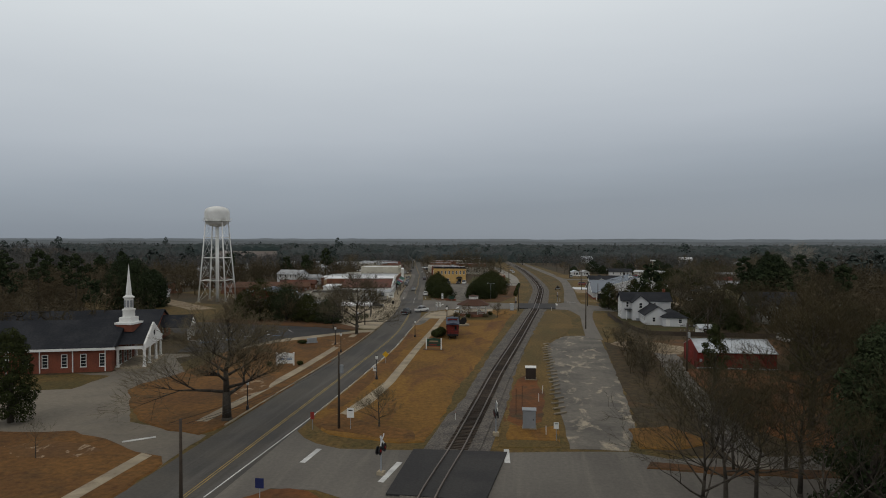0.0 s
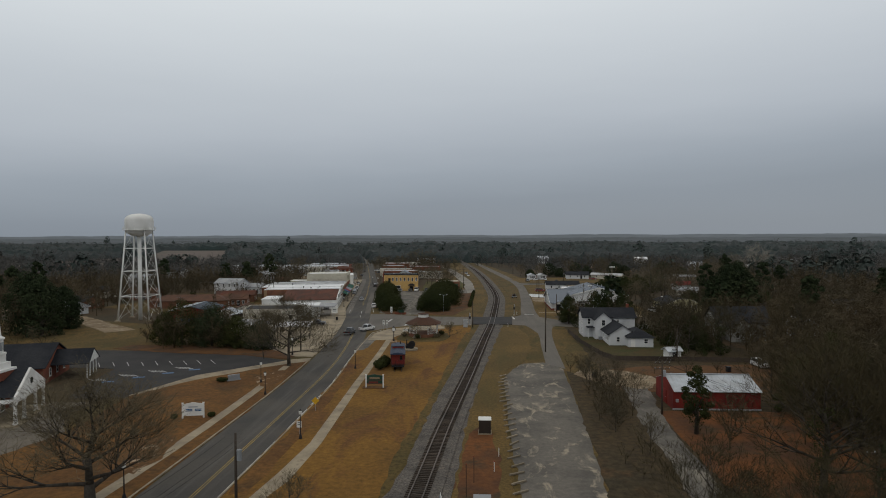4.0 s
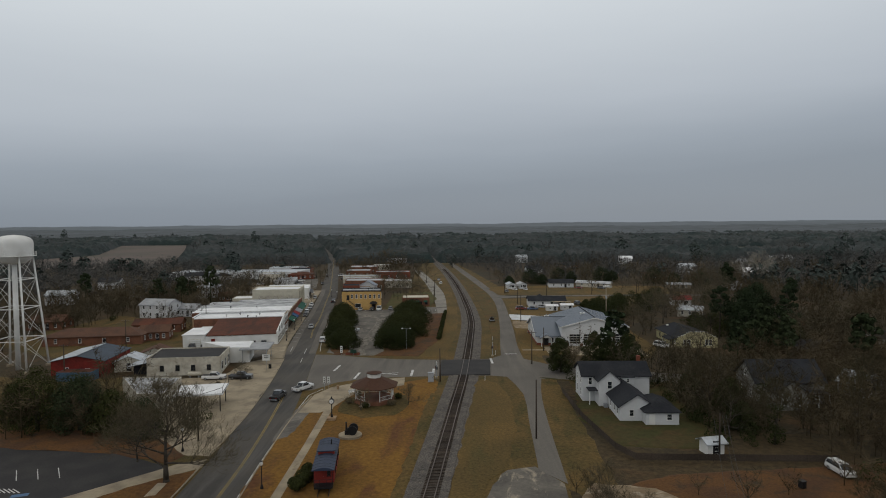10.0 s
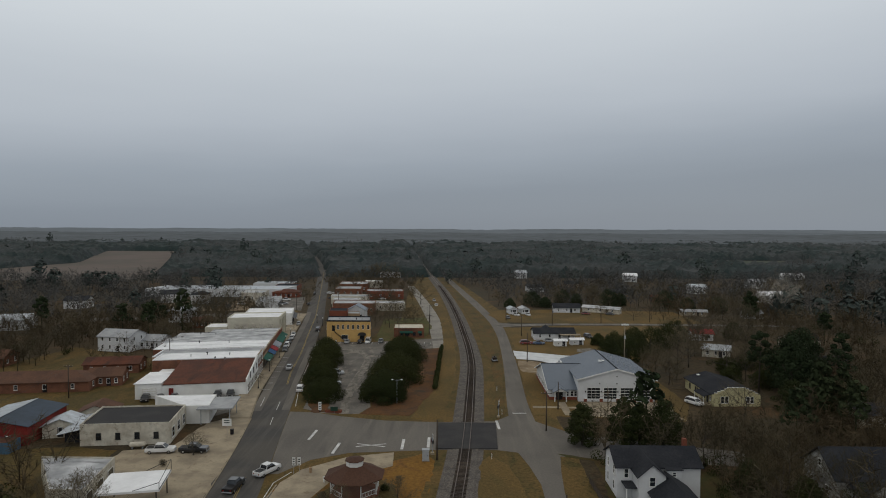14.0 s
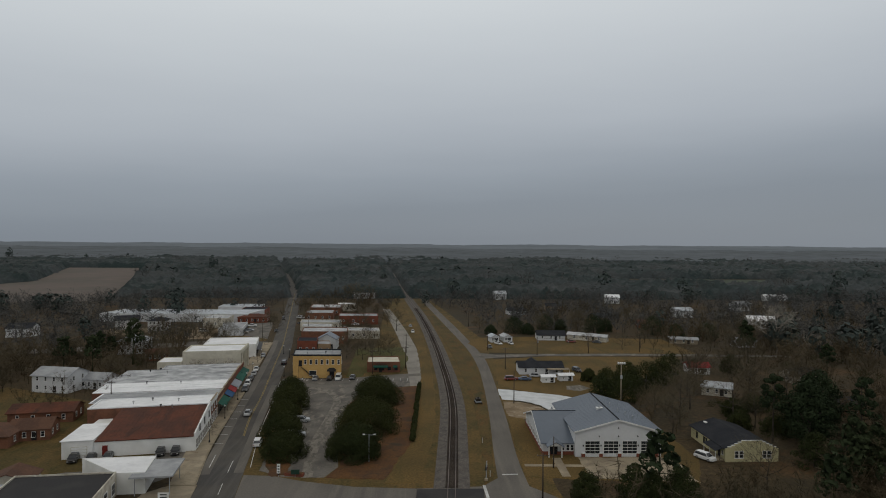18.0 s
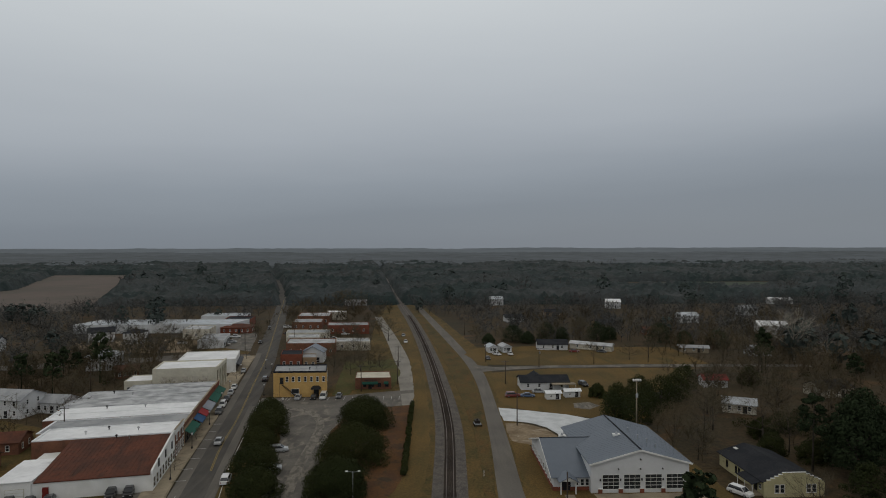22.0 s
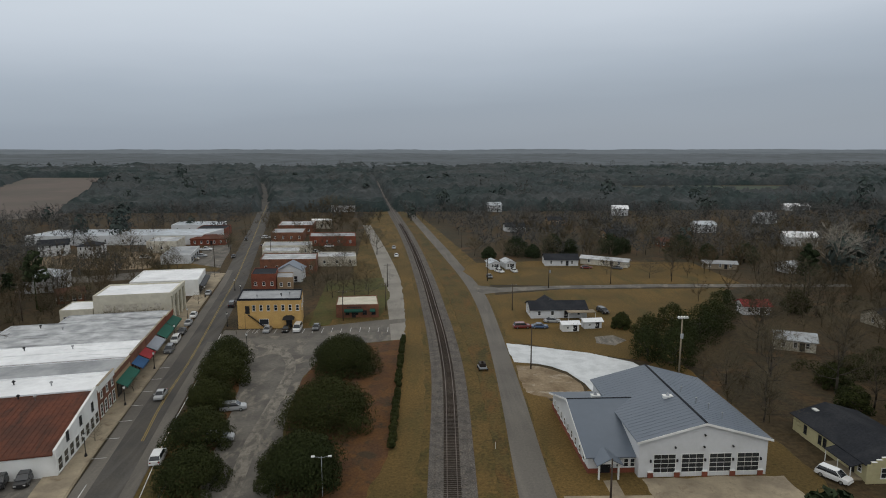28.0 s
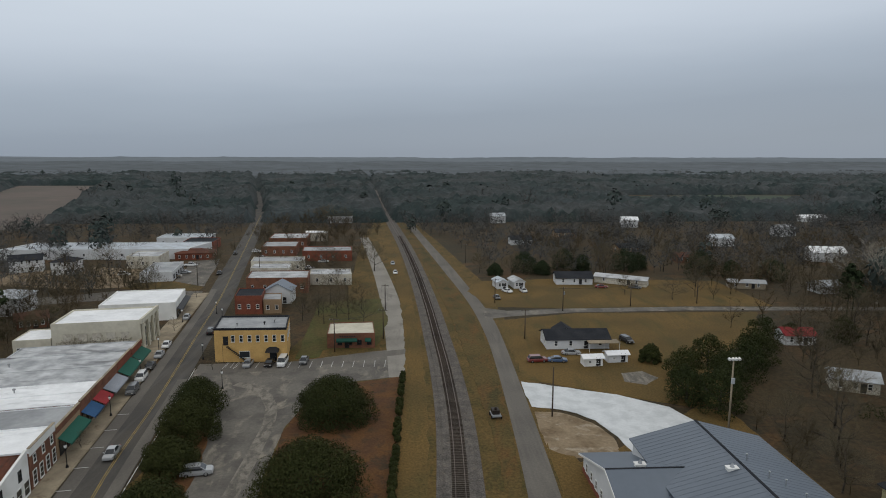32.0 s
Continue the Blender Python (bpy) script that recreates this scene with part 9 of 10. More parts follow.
for i, (x, y, h) in enumerate(((20.5, 138, 5.5), (22.2, 128, 5), (20.8, 118, 5), (22.5, 146, 5.5), (19.4, 110, 4.5), (21.8, 101, 5), (24.5, 134, 6), (25, 122, 6))):
    bare_tree("multi-stemmed bare scrub beside the lot", (x, y, 0), 90 + i, h, group="lot scrub", spread=0.55, depth=4, trunk=0.06, r=0.013, twig=0.011, name="bare_shrub")
for x, y, h, sd in ((34.9, 85.1, 16.5, 263), (42.4, 85.4, 15.5, 271), (41.0, 72.5, 14.0, 268)):
    bare_tree("big mossy bare tree over the red clay yard", (x, y, 0), sd, h, group="clay yard trees", spread=1.1, depth=4, trunk=0.30, r=0.024, twig=0.020, kids=3, limbs=13, ivy=x < 36, twigs=M_TWIG4)
for i, (x, y, h) in enumerate(((-27, 368, 8), (-24, 375, 9), (-20, 372, 8), (-30, 378, 9), (-22, 388, 9), (-34, 372, 8), (-17, 384, 9), (-28, 392, 10), (-36, 388, 9), (-15, 366, 8))):
    bare_tree("bare tree on the green lot", (x, y, 0), 120 + i, h, group="green lot trees", spread=0.9, depth=4, trunk=0.22, r=0.016, twig=0.014)
for i, (x, y, h) in enumerate(((-58, 620, 14), (-46, 612, 14), (-66, 634, 13), (-17, 452, 12), (120, 345, 15), (93, 322, 14), (128, 366, 16), (84, 308, 14), (140, 380, 17), (70, 280, 14), (78, 292, 13), (68, 232, 12), (92, 226, 14), (86, 282, 14), (100, 300, 15))):
    bare_tree("tall bare tree among the houses", (x, y, 0), 150 + i, h, group="house trees", spread=1.0, depth=4, trunk=0.26, r=0.017, twig=0.016)
for i in range(9):
    bare_tree("pale bare shrub along the bank's side wall", (-88.5 + i * 2.0, 338.6 + i * 0.32, 0.05), 820 + i, 4.2 + 0.5 * (i % 3), group="bank shrubs", spread=0.9, depth=3, trunk=0.08, r=0.014, twig=0.016, name="bare_shrub")
# evergreens
EV = "dense dark green evergreen tree in the town car park"
for i, (x, y, h, w) in enumerate(((-42.4, 304.0, 7.0, 11.5), (-41.0, 294.0, 6.8, 12.5), (-39.4, 281.0, 5.8, 10.0), (-36.4, 266.0, 6.4, 12.5), (-33.2, 252.5, 5.8, 11.5))):
    evergreen(EV, (x, y, 0.1), 400 + i, h, w, group="car park evergreens", leaves=11000, clumps=40, size=0.16)
for i, (x, y, h, w) in enumerate(((-15.8, 300.0, 8.2, 16.5), (-15.8, 272.5, 8.6, 18.0), (-17.2, 253.0, 7.6, 14.5))):
    evergreen("broad dark evergreen oak above pine straw", (x, y, 0.1), 420 + i, h, w, group="car park evergreens", leaves=22000, clumps=60, size=0.165, low=0.10)
for i, (x, y, h, w) in enumerate(((28.2, 219.4, 9.0, 7.0), (36.4, 218.6, 10.5, 7.0), (44.8, 218.6, 9.8, 8.4), (40.4, 220.4, 8.6, 6.4))):
    evergreen("tall glossy dark magnolia by the cross street", (x, y, 0), 440 + i, h, w, group="magnolias", leaves=6500, clumps=30, size=0.17, name="magnolia_tree")
for i, (x, y, h, w) in enumerate(((-77, 176, 12, 13), (-69, 176, 11, 12), (-62, 174.5, 8, 9), (-55, 172, 7, 8), (-84, 181, 8, 8), (-73, 183, 8, 9))):
    evergreen("dark evergreen tree at the car park edge", (x, y, 0), 460 + i, h, w, group="car park edge trees", leaves=4600, clumps=28, material=M_PINE if i % 2 else None, size=0.19)
for i, (x, y, h, w) in enumerate(((55.5, 305, 8.0, 9), (60, 300, 9, 11), (66, 310, 9, 11), (60.5, 318, 7.5, 9), (74, 318, 9.5, 12), (82, 326, 9, 11), (70, 326, 8, 10), (90, 338, 9, 11), (57.5, 330, 4.5, 6), (102, 345, 5, 6), (116, 344, 7, 9), (96, 291, 5, 8), (88, 286, 5, 8), (104, 294, 5.5, 8), (98, 240, 8, 10), (52, 196, 6, 6), (56, 186, 7, 7), (54, 176, 5, 6))):
    evergreen("dark rounded cedar among the yards", (x, y, 0), 480 + i, h, w, group="cedars", leaves=3400, clumps=28, size=0.20, name="cedar_tree")
evergreen("dark cedar at the edge of the drive", (-66.0, 74.6, 0.05), 510, 12.0, 6.6, leaves=9000, clumps=36, size=0.15, name="cedar_tree")
for i, (x, y, h) in enumerate(((-135, 175, 19), (-160, 190, 20), (-150, 165, 20), (86, 262, 17), (103, 254, 18))):
    pine("tall dark pine above the bare trees", (x, y, 0), 520 + i, h, group="tall pines")
for i, (x, y, h) in enumerate(((-60, 178, 9), (-54, 181, 8.5), (-66, 176, 9.5), (-50, 160.5, 8), (-72, 180, 9), (-58, 185, 7))):
    bare_tree("grey leafless tree beside the filling station", (x, y, 0), 200 + i, h, group="filling station trees", spread=1.1, depth=4, trunk=0.2, r=0.016, twig=0.013)
for i, (x, y, h) in enumerate(((50, 172, 10), (56, 168, 11), (52, 186, 11), (58, 195, 12), (61, 182, 12), (80, 180, 13), (49, 208, 10), (84, 190, 13), (70, 168, 12))):
    bare_tree("dark leafless yard tree between the old houses", (x, y, 0), 230 + i, h, group="yard trees", spread=1.0, depth=4, trunk=0.2, r=0.017, twig=0.015, ivy=i % 3 == 1, twigs=M_TWIG4)
evergreen("dark vine-smothered tree beside the lane", (36.0, 71.0, 0), 620, 15.5, 9.5, leaves=9000, clumps=40, size=0.16, low=0.05, material=M_PINE)
evergreen("tree smothered in dark ivy before the red shed", (30.6, 109.6, 0), 250, 9.8, 4.6, leaves=3200, clumps=17, size=0.15, low=0.30, name="ivy_tree")
for i, (x, y, h, w) in enumerate(((-125, 190, 17, 13), (-134, 196, 18, 14), (-128, 204, 13, 11))):
    evergreen("huge dark conifer beyond the church", (x, y, 0), 640 + i, h, w, group="church conifers", leaves=5000, clumps=40, size=0.32, low=0.06, material=M_PINE, name="conifer_tree")
for i, (x, y, h) in enumerate(((13.2, 52.5, 13), (27.5, 48.5, 15), (33, 53, 15), (20, 49, 12))):
    bare_tree("tall bare tree leaning over the cross street", (x, y, 0), 260 + i, h, group="cross street trees", spread=0.75, depth=5, trunk=0.3, r=0.016, twig=0.012, kids=2, limbs=10, ivy=i == 2, twigs=M_TWIG4)
for i, (x, y, h, w) in enumerate(((92, 257, 17, 13), (98, 263, 18, 13))):
    evergreen("tall spreading green pine above the houses", (x, y, 0), 660 + i, h, w, group="tall pines", leaves=4600, clumps=40, size=0.33, low=0.25, material=M_PINE, name="pine_tree")
for i, (x, y, h) in enumerate(((66, 288, 9), (84, 306, 9), (104, 306, 10), (112, 300, 12), (98, 330, 10), (112, 356, 11), (120, 340, 13), (124, 312, 14), (64, 270, 9), (88, 274, 11))):
    bare_tree("brown leafless tree in the rough yards", (x, y, 0), 280 + i, h, group="rough yard trees", spread=1.0, depth=4, trunk=0.2, r=0.016, twig=0.014)
for i, (x, y, h) in enumerate(((-92, 408, 9), (-100, 420, 10), (-84, 452, 8), (-116, 410, 11), (-122, 380, 11), (-106, 366, 8), (-128, 450, 12), (-138, 500, 12), (-90, 470, 9), (-70, 474, 9), (-46, 440, 9), (-34, 446, 10), (-28, 410, 10), (-40, 470, 10), (-84, 540, 11), (-104, 356, 7), (-112, 332, 9), (-70, 556, 10))):
    bare_tree("grey leafless tree among the town blocks", (x, y, 0), 300 + i, h, group="town block trees", spread=1.0, depth=4, trunk=0.22, r=0.016, twig=0.016)
for i, (x, y, h) in enumerate(((53, 104, 11), (60, 108, 12), (50, 116, 10), (56, 121, 12), (66, 114, 13), (54, 90, 12), (64, 98, 13), (56, 130, 11), (64, 134, 12), (72, 128, 13), (52, 134, 9))):
    bare_tree("dark vine-hung tree beyond the clay yard", (x, y, 0), 340 + i, h, group="clay yard trees", spread=1.0, depth=4, trunk=0.2, r=0.017, twig=0.015, ivy=i % 3 == 0, twigs=M_TWIG4)
for i, (x, y, h, w) in enumerate(((34, 441, 5, 7), (47, 446, 9, 13), (54, 441, 6, 8), (66, 453, 9, 12), (73, 449, 7, 9), (91, 447, 10, 14), (99, 452, 7, 10), (121, 440, 10, 15), (131, 433, 7, 10), (143, 424, 9, 13))):
    evergreen("dark evergreen screen behind the mobile homes", (x, y, 0), 680 + i, h, w, group="screen trees", leaves=3600, clumps=26, size=0.22, material=M_PINE)
for i, (x, y, h, w) in enumerate(((58, 112, 10, 8), (73, 120, 11, 9), (70, 108, 12, 9), (62, 96, 11, 8), (74, 134, 12, 10), (52, 124, 8, 6), (60, 131, 9, 8), (67, 141, 10, 9), (55, 113, 9, 7), (59, 119, 10, 8), (49, 121, 7, 5), (55, 129, 8, 7), (63, 110, 10, 8), (53, 106, 8, 6))):
    evergreen("dark creeper-choked tree beyond the clay yard", (x, y, 0), 700 + i, h, w, group="clay yard trees", leaves=3800, clumps=24, size=0.16, low=0.05)
for i, (x, y, h) in enumerate(((40, 436, 9), (60, 440, 11), (80, 438, 12), (84, 455, 12), (108, 446, 13), (114, 428, 11), (100, 398, 9), (90, 394, 8), (136, 400, 12), (28, 446, 8), (76, 402, 7))):
    bare_tree("leafless tree around the mobile homes", (x, y, 0), 360 + i, h, group="mobile home trees", spread=1.0, depth=4, trunk=0.22, r=0.016, twig=0.016)


for i, (x, y, h, w) in enumerate(((25.4, 52.8, 16.5, 8.0), (31.0, 60.0, 16.0, 9.0), (29.0, 55.0, 13.0, 7.0))):
    evergreen("dark vine-smothered tree beside the cross street", (x, y, 0), 720 + i, h, w, group="cross street trees", leaves=6000, clumps=36, size=0.18, low=0.03, material=M_PINE)
for i, (x, y, h) in enumerate(((24.6, 63.4, 13), (19.8, 60.6, 11), (16.4, 57.8, 12.5), (30.5, 66.5, 12))):
    bare_tree("tall bare tree leaning over the cross street", (x, y, 0), 380 + i, h, group="cross street trees", spread=0.8, depth=4, trunk=0.28, r=0.017, twig=0.013, kids=3, limbs=9, twigs=M_TWIG4)
for i, (x, y, h) in enumerate(((50, 107, 13), (54, 100, 15), (52, 117, 12), (58, 86, 15), (60, 104, 15), (50, 80, 14))):
    bare_tree("mossy bare tree at the edge of the clay yard", (x, y, 0), 390 + i, h, group="clay yard trees", spread=1.0, depth=4, trunk=0.2, r=0.018, twig=0.017, kids=3, limbs=9, ivy=i % 2 == 0, twigs=M_TWIG4)
for i, (x, y, h, w) in enumerate(((86, 245, 8, 9), (93, 238, 9, 10), (88, 232, 6, 7), (100, 246, 9, 10), (96, 270, 6, 9), (104, 276, 6, 9), (90, 268, 5, 8), (84, 274, 5, 7))):
    evergreen("dark overgrown evergreen behind the yellow bungalow", (x, y, 0), 740 + i, h, w, group="bungalow evergreens", leaves=2600, clumps=24, size=0.22, low=0.04)
M_PALEBARK = mat("pale_sycamore_bark", (0.34, 0.31, 0.26), 0.9, 0.3, 3.0, 0.02, second=(0.20, 0.18, 0.15), big=0.5)
syc = thing("sycamore_tree", "tall pale-barked bare sycamore among the yards", "tree", (158, 386, 0))
g, tw = bare_tree_parts(399, 22, spread=0.8, depth=4, trunk=0.22, r=0.018, twig=0.03, kids=3)
part("trunk", g, M_PALEBARK, syc, smooth=True)
part("crown", tw, M_PALEBARK, syc)


# ---------- woodland: far too many trees to count ----------
CLEAR = [  # x0, y0, x1, y1 kept free of woodland
    (-30, -50, 24, 560), (-66, 40, -28, 236), (-100, 60, -40, 170), (-100, 200, -40, 360), (-134, 205, -90, 330), (-110, 300, -20, 470), (-112, 400, -30, 560), (-150, 440, -110, 520),
    (20, 225, 62, 312), (26, 174, 48, 208), (24, 136, 76, 162), (28, 90, 62, 140), (22, 312, 76, 440), (76, 372, 130, 436), (60, 230, 90, 262), (-60, -60, 60, 62), (17, 140, 50, 176), (50, 150, 62, 206), (60, 184, 82, 206), (28, 60, 64, 120), (58, 262, 112, 345), (-42, 230, -28, 306), (60, 340, 132, 436), (13, 60, 62, 165), (-128, 165, -80, 232),
]
OPEN = [(72, 312, 132, 352), (110, 380, 150, 420), (86, 300, 108, 318), (46, 212, 80, 232)]


ROAD_Y, ROAD_X = np.array([p[1] for p in ROADC]), np.array([p[0] for p in ROADC])
RAIL_Y, RAIL_X = np.array([p[1] for p in RAILS]), np.array([p[0] for p in RAILS])


def wooded(x, y):
    for x0, y0, x1, y1 in CLEAR:
        if x0 < x < x1 and y0 < y < y1:
            return 0.0
    rx = float(np.interp(y, ROAD_Y, ROAD_X))
    tx = float(np.interp(y, RAIL_Y, RAIL_X))
    if abs(x - rx) < (12 if y < 560 else 6.5) or abs(x - tx) < (16 if y < 450 else (8 if y < 640 else 4.8)) or abs(x - tx - 20) < 7 and y < 560:
        return 0.0
    if FIELD_W(x, y) or FIELD_E(x, y):
        return 0.0
    for x0, y0, x1, y1 in OPEN:
        if x0 < x < x1 and y0 < y < y1:
            return 0.12
    d = 0.5 + 0.5 * noise.noise(Vector((x * 0.012, y * 0.012, 3.1)))
    if rx < x < tx and y < 800:
        return 0.25
    return max(0.12, min(1.0, 0.25 + d * 1.1))


def FIELD_W(x, y):
    return float(np.interp(y, [600, 700, 830, 1180], [-520, -470, -450, -610])) < x < float(np.interp(y, [600, 620, 1118, 1180], [-285, -252, -450, -470])) and 600 < y < 1170


def FIELD_E(x, y):
    return 225 < x < 480 and 780 < y < 940


def joined(name, label, variants, places, material, category="woodland"):
    """Many copies of a few small meshes, laid into one mesh."""
    vs, fs, off = [], [], 0
    for k, (x, y, z, s, sz, a) in enumerate(places):
        V, F = variants[k % len(variants)]
        c, n = math.cos(a) * s, math.sin(a) * s
        P = np.empty_like(V)
        P[:, 0], P[:, 1], P[:, 2] = x + c * V[:, 0] - n * V[:, 1], y + n * V[:, 0] + c * V[:, 1], z + V[:, 2] * sz
        vs.append(P)
        fs.append(F + off)
        off += len(V)
    V, F = np.concatenate(vs), np.concatenate(fs)
    me = bpy.data.meshes.new(name)
    me.vertices.add(len(V))
    me.vertices.foreach_set("co", V.astype(np.float32).ravel())
    me.loops.add(F.size)
    me.loops.foreach_set("vertex_index", F.astype(np.int32).ravel())
    me.polygons.add(len(F))
    me.polygons.foreach_set("loop_start", np.arange(0, F.size, F.shape[1], dtype=np.int32))
    me.materials.append(material)
    me.update(calc_edges=True)
    return tagged(new(name, me), label, category, kind="stuff")


def tri_arrays(*gs):
    V, F, o = [], [], 0
    for g in gs:
        for f in g.f:
            for i in range(1, len(f) - 1):
                F.append((f[0] + o, f[i] + o, f[i + 1] + o))
        V += g.v
        o += len(g.v)
    return np.array(V, float), np.array(F, int)


def twig_ball(seed, h, w, n, trunk=True):
    """A cheap bare tree for the distance: a trunk, a few limbs and a haze of fine twigs."""
    rng = random.Random(seed)
    g = G()
    g.tube((0, 0, -0.3), (0, 0, h * 0.4), h * 0.012, h * 0.009, 3)
    ends = []
    for i in range(9):
        a = i * 0.7 + rng.uniform(0, 0.5)
        e = Vector((math.cos(a) * w * rng.uniform(0.15, 0.5), math.sin(a) * w * rng.uniform(0.15, 0.5), h * rng.uniform(0.3, 0.95)))
        g.spike(Vector((0, 0, h * rng.uniform(0.12, 0.35))), e, h * 0.006, h * 0.002)
        ends.append(e)
    for i in range(n):
        b = ends[i % 9] * rng.uniform(0.5, 1.0) + Vector((0, 0, h * 0.05))
        d = Vector((rng.gauss(0, 1), rng.gauss(0, 1), rng.gauss(0.5, 0.8))).normalized()
        ln = w * rng.uniform(0.10, 0.24)
        sd = d.orthogonal().normalized() * (0.008 + 0.012 * rng.random()) * w * (0.42 if n > 200 else 0.9)
        g.add([b - sd, b + sd, b + d * ln], [(0, 1, 2)])
    return tri_arrays(g)


wr = random.Random(77)
near_bare, far_bare, near_pine, far_pine, shrubs = [], [], [], [], []
for _ in range(60000):
    y = 60 + 1500 * wr.random() ** 0.8
    x = wr.uniform(-0.85, 0.85) * (y + 60) - 0.02 * y
    if wr.random() > wooded(x, y):
        continue
    dist = math.hypot(x, y - 90 if y > 200 else y - 30)
    s = wr.uniform(0.75, 1.25)
    if dist > 600:
        s *= 1 + 0.7 * wr.random() ** 3
    row = (x, y, 0, s, s * wr.uniform(0.85, 1.15), wr.uniform(0, 6.28))
    ever = noise.noise(Vector((x * 0.02, y * 0.02, 9.0))) > (0.5 if dist < 330 else 0.34) and wr.random() < (0.55 if dist < 330 else 0.3) or wr.random() < 0.012
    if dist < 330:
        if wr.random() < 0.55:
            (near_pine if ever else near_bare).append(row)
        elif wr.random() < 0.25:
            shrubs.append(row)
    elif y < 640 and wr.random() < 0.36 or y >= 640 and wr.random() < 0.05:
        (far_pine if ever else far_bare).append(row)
near_v = []
for sd in (1, 2, 3, 4):
    near_v.append(twig_ball(sd, 10.5, 9, 202))
far_v = [twig_ball(10 + i, 10.5, 12, 52) for i in range(4)]
pine_v, farp_v = [], []
for sd in (5, 6, 7):
    a, c = pine_parts(sd, 14, 420, 0.6)
    pine_v.append(tri_arrays(a, c))
    a, c = G().tube((0, 0, 0), (0, 0, 12), 0.25, 0.1, 3), G()
    leaf_cloud(c, random.Random(sd), (0, 0, 7), (3.4, 3.4, 5.5), 44, 1.4)
    farp_v.append(tri_arrays(a, c))
shrub_v = []
for sd in (8, 9):
    c = G()
    leaf_cloud(c, random.Random(sd), (0, 0, 1.2), (1.6, 1.6, 1.3), 130, 0.22)
    shrub_v.append(tri_arrays(c))
joined("bare_woodland", "brown leafless winter woodland among the houses", near_v, near_bare, M_TWIG2)
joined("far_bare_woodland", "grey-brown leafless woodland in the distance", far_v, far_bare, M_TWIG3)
joined("pine_woodland", "dark green pines scattered in the woodland", pine_v, near_pine, M_PINE)
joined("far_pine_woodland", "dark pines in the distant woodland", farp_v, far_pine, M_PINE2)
for x0, y0, x1, y1, k in ((46, 166, 60, 206, 40), (80, 164, 98, 190, 26), (28, 206, 60, 212, 14), (84, 280, 108, 300, 16), (48, 60, 74, 95, 30), (58, 136, 80, 160, 24), (-64, 172, -46, 186, 20)):
    for _ in range(k):
        s = wr.uniform(0.5, 1.1)
        shrubs.append((wr.uniform(x0, x1), wr.uniform(y0, y1), 0, s, s, wr.uniform(0, 6.28)))
joined("undergrowth", "dark scrubby undergrowth between the trees", shrub_v, shrubs, M_LEAF, "undergrowth")
# thicket on the bank east of the lot, and yard scrub
thick = []
for _ in range(1500):
    x, y = wr.uniform(17, 75), wr.uniform(42, 152)
    edge = 15.5 + max(0, y - 75) * 0.03
    if x < edge + 0.6 or 29 < x < 50 and 118 < y < 140 or y < 72 and x < 30:
        continue
    dens = (0.6 if y > 113 else 0.16) if x < 23.4 + max(0, y - 111) * 0.12 else (0.0 if x < 29.5 + max(0, y - 126) * 0.2 else (0.02 if x < 46 else 0.35))
    if 30 < x < 62 and 95 < y < 121:
        dens = 0.08
    if y > 140 and x > 24:
        dens = 0.05
    if wr.random() < dens:
        s = wr.uniform(0.22, 0.42) if x < 30 else wr.uniform(0.3, 0.75)
        thick.append((x, y, 0, s * 1.1, s, wr.uniform(0, 6.28)))
for x0, y0, x1, y1, k in ((60, 262, 70, 292, 10), (62, 205, 110, 232, 40), (46, 206, 62, 232, 20), (-90, 174, -66, 192, 22), (-140, 330, -100, 362, 26), (-150, 395, -112, 440, 40), (-118, 284, -94, 312, 14), (-110, 374, -96, 428, 14), (84, 278, 120, 300, 6), (46, 172, 60, 206, 44), (80, 160, 98, 192, 34), (60, 158, 84, 170, 14), (84, 196, 130, 250, 70), (64, 206, 100, 232, 30), (98, 250, 130, 300, 40), (100, 318, 130, 372, 8), (-44, 430, -20, 474, 14), (-100, 556, -40, 640, 60), (-36, 480, -22, 620, 24)):
    for _ in range(k):
        s = wr.uniform(0.4, 0.9)
        thick.append((wr.uniform(x0, x1), wr.uniform(y0, y1), 0, s, s, wr.uniform(0, 6.28)))
for x0, y0, x1, y1, k in ((54, 84, 78, 138, 55), (76, 100, 120, 180, 70), (84, 300, 132, 372, 16), (104, 386, 176, 440, 45), (58, 434, 250, 530, 120), (-150, 336, -104, 440, 36), (-96, 460, -40, 640, 40)):
    for _ in range(k):
        s = wr.uniform(0.7, 1.25)
        thick.append((wr.uniform(x0, x1), wr.uniform(y0, y1), 0, s, s, wr.uniform(0, 6.28)))
joined("bare_thicket", "tangled brown leafless scrub and saplings", near_v, thick, M_TWIG2, "thicket")
# woodland canopy past the town's edge: crown beside crown, too many to count
def canopy_height(x, y):
    if wooded(x, y) == 0.0 or y > 1580 + 320 * noise.noise(Vector((x * 0.006, 4.0, 1.0))):
        return None
    f = noise.cell_vector(Vector((x / 9.0, y / 9.0, 0.5)))
    cx, cy = (math.floor(x / 9.0) + 0.5 + (f.x - 0.5) * 0.5) * 9.0, (math.floor(y / 9.0) + 0.5 + (f.y - 0.5) * 0.5) * 9.0
    d2 = ((x - cx) ** 2 + (y - cy) ** 2) / 30.0
    lump = max(0.0, 1 - d2)
    return 5.0 + 3.5 * noise.noise(Vector((x * 0.011, y * 0.011, 8.0))) + lump * (2.5 + 5.5 * f.z ** 2) + 1.2 * noise.noise(Vector((x * 0.3, y * 0.3, 2.0)))


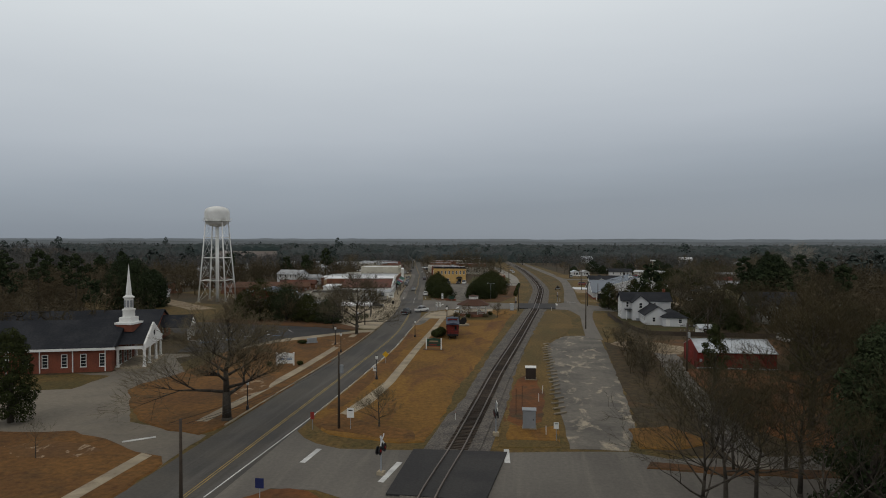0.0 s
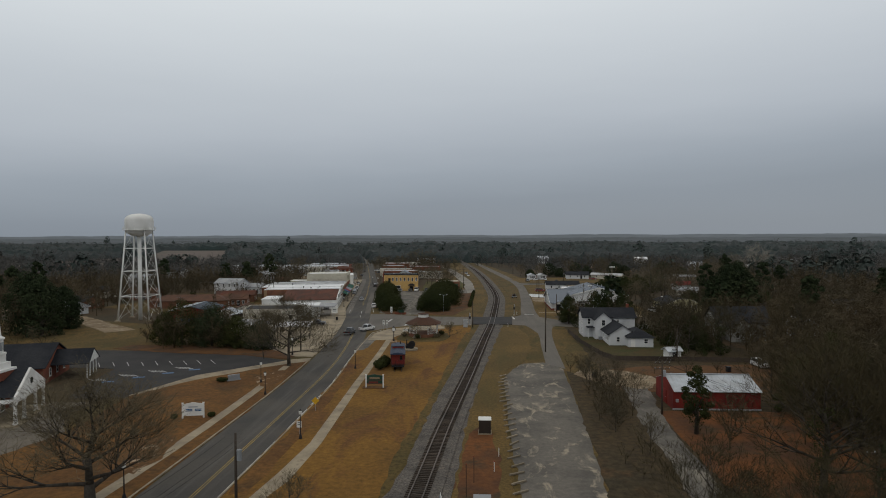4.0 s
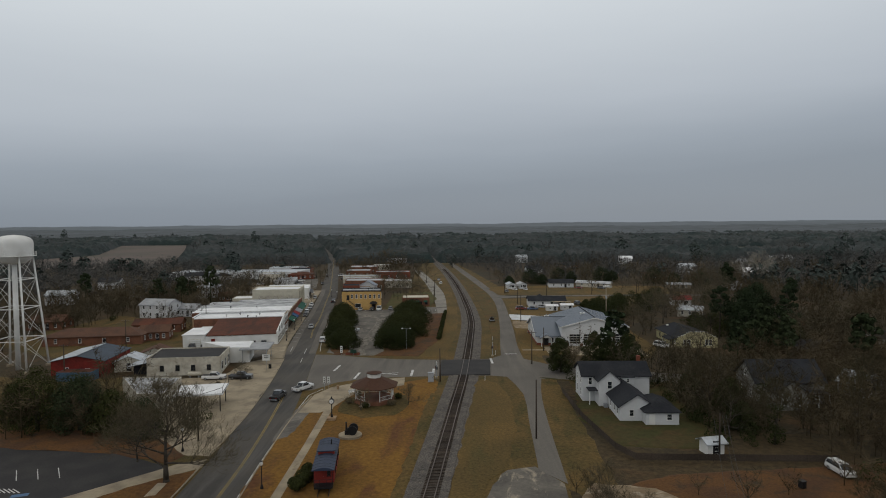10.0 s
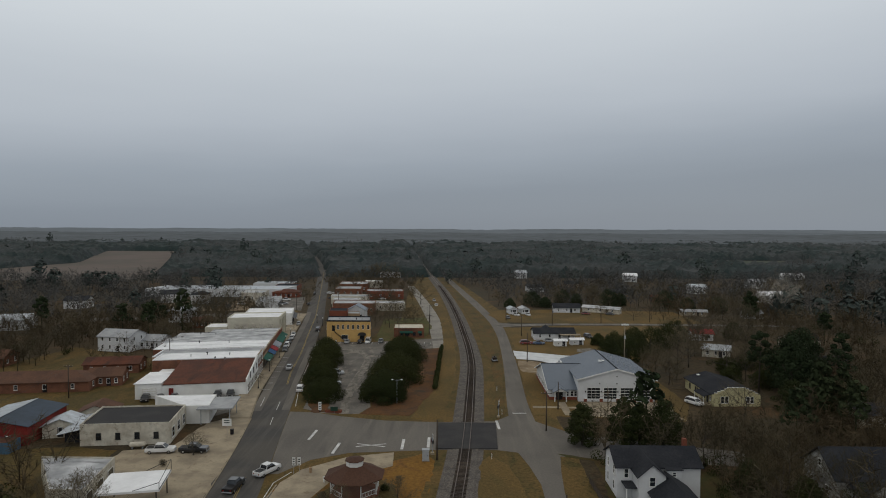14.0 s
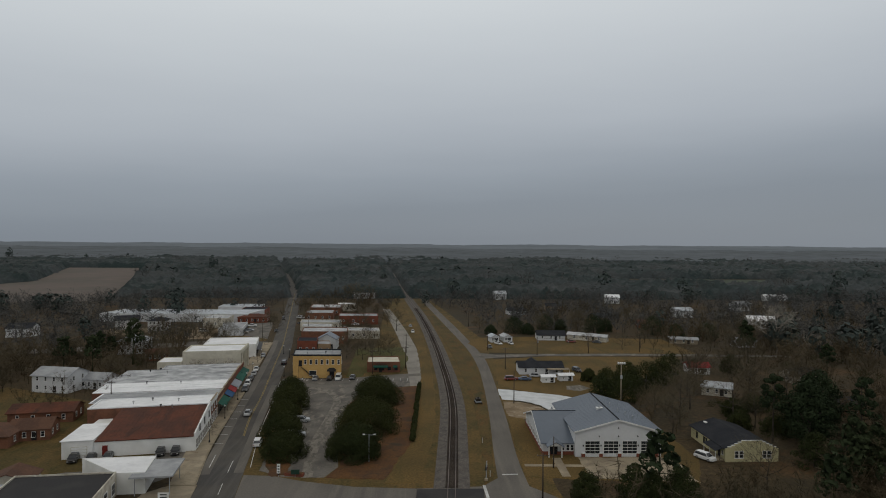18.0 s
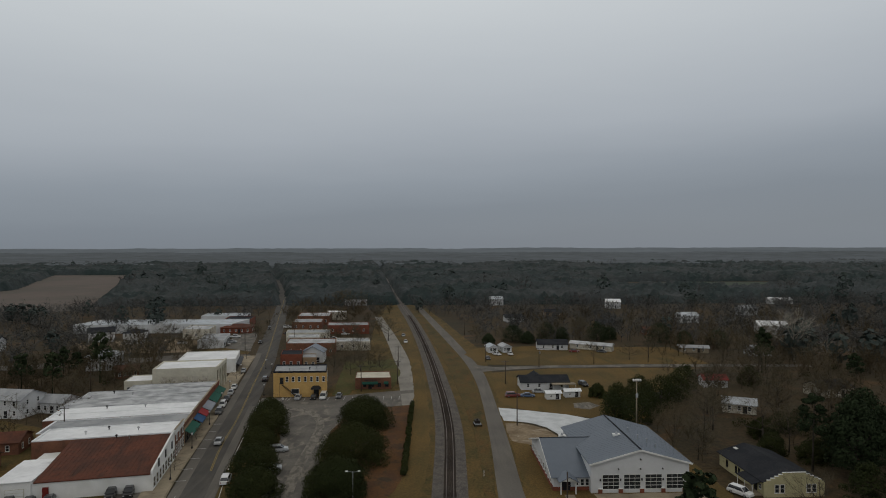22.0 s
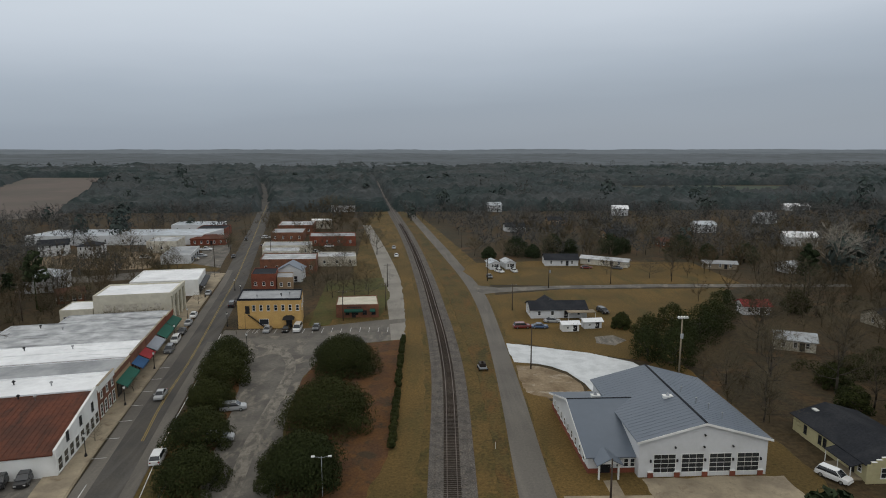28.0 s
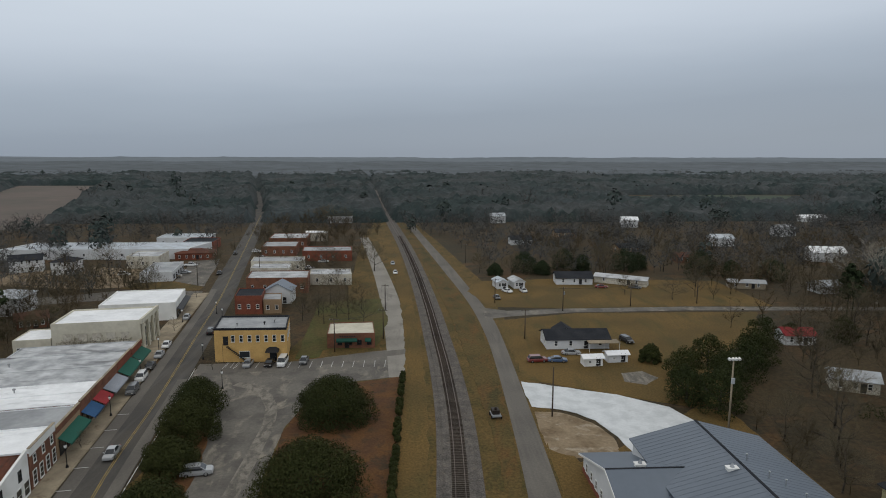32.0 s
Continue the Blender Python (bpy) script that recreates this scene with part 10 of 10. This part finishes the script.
step, g, idx = 4.5, G(), {}
j = 0
y = 640.0
while y < 1760:
    st = step if y < 1000 else step * 1.5
    half = 0.80 * (y - 60)
    row = []
    k = int(2 * half / st)
    for i in range(k + 1):
        x = -half - 0.05 * y + i * st
        h = canopy_height(x, y)
        idx[(j, round((x + 0.05 * y) / st))] = len(g.v)
        g.v.append((x, y, -1.0 if h is None or j == 0 else h))
    y += st
    j += 1
rows = {}
for (a, b), v in idx.items():
    rows.setdefault(a, {})[b] = v
for a in range(j - 1):
    for b, v in rows[a].items():
        q = (v, rows[a].get(b + 1), rows[a + 1].get(b + 1), rows[a + 1].get(b))
        if None not in q and abs(g.v[q[0]][0] - g.v[q[2]][0]) < 14 and max(g.v[k][2] for k in q) > 0:
            g.f.append(q)
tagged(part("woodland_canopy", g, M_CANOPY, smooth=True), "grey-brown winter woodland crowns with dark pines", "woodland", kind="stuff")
# distance: wooded swells rising a little towards the horizon, haze painted in their colours
M_HAZE2 = mat("haze_tinted_far_ridge", (0.142, 0.164, 0.184), 1.0, 0.15, 0.01, 0, second=(0.122, 0.142, 0.160), big=0.0016)


def far_swell(name, y0, y1, rise0, rise1, lump, material, label, nx=190, ny=34):
    g = G()
    for j in range(ny):
        f = j / (ny - 1)
        y = y0 + (y1 - y0) * f ** 1.3
        for i in range(nx):
            x = (-1 + 2 * i / (nx - 1)) * (y1 * 0.84)
            z = rise0 + (rise1 - rise0) * f + lump * noise.noise(Vector((x * 0.003, y * 0.003, 1))) + 0.45 * lump * noise.noise(Vector((x * 0.02, y * 0.014, 5))) + wr.uniform(-1.0, 1.0)
            g.v.append((x, y, z if j else -1))
    g.f = [(j * nx + i, j * nx + i + 1, (j + 1) * nx + i + 1, (j + 1) * nx + i) for j in range(ny - 1) for i in range(nx - 1)]
    return tagged(part(name, g, material), label, "woods", kind="backdrop")


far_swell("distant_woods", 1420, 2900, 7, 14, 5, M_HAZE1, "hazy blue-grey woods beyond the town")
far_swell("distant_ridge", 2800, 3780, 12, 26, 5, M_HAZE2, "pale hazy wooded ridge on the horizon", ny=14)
area("brown_field", [(-530, 596), (-285, 596), (-252, 622), (-340, 860), (-452, 1122), (-480, 1174), (-614, 1174), (-456, 830), (-476, 700)], 0.0, M_FIELD, "bare brown ploughed field", "field")
area("green_field", [(235, 790), (350, 782), (470, 800), (484, 920), (360, 935), (240, 915)], 0.0, M_FIELDG, "distant green pasture", "field")
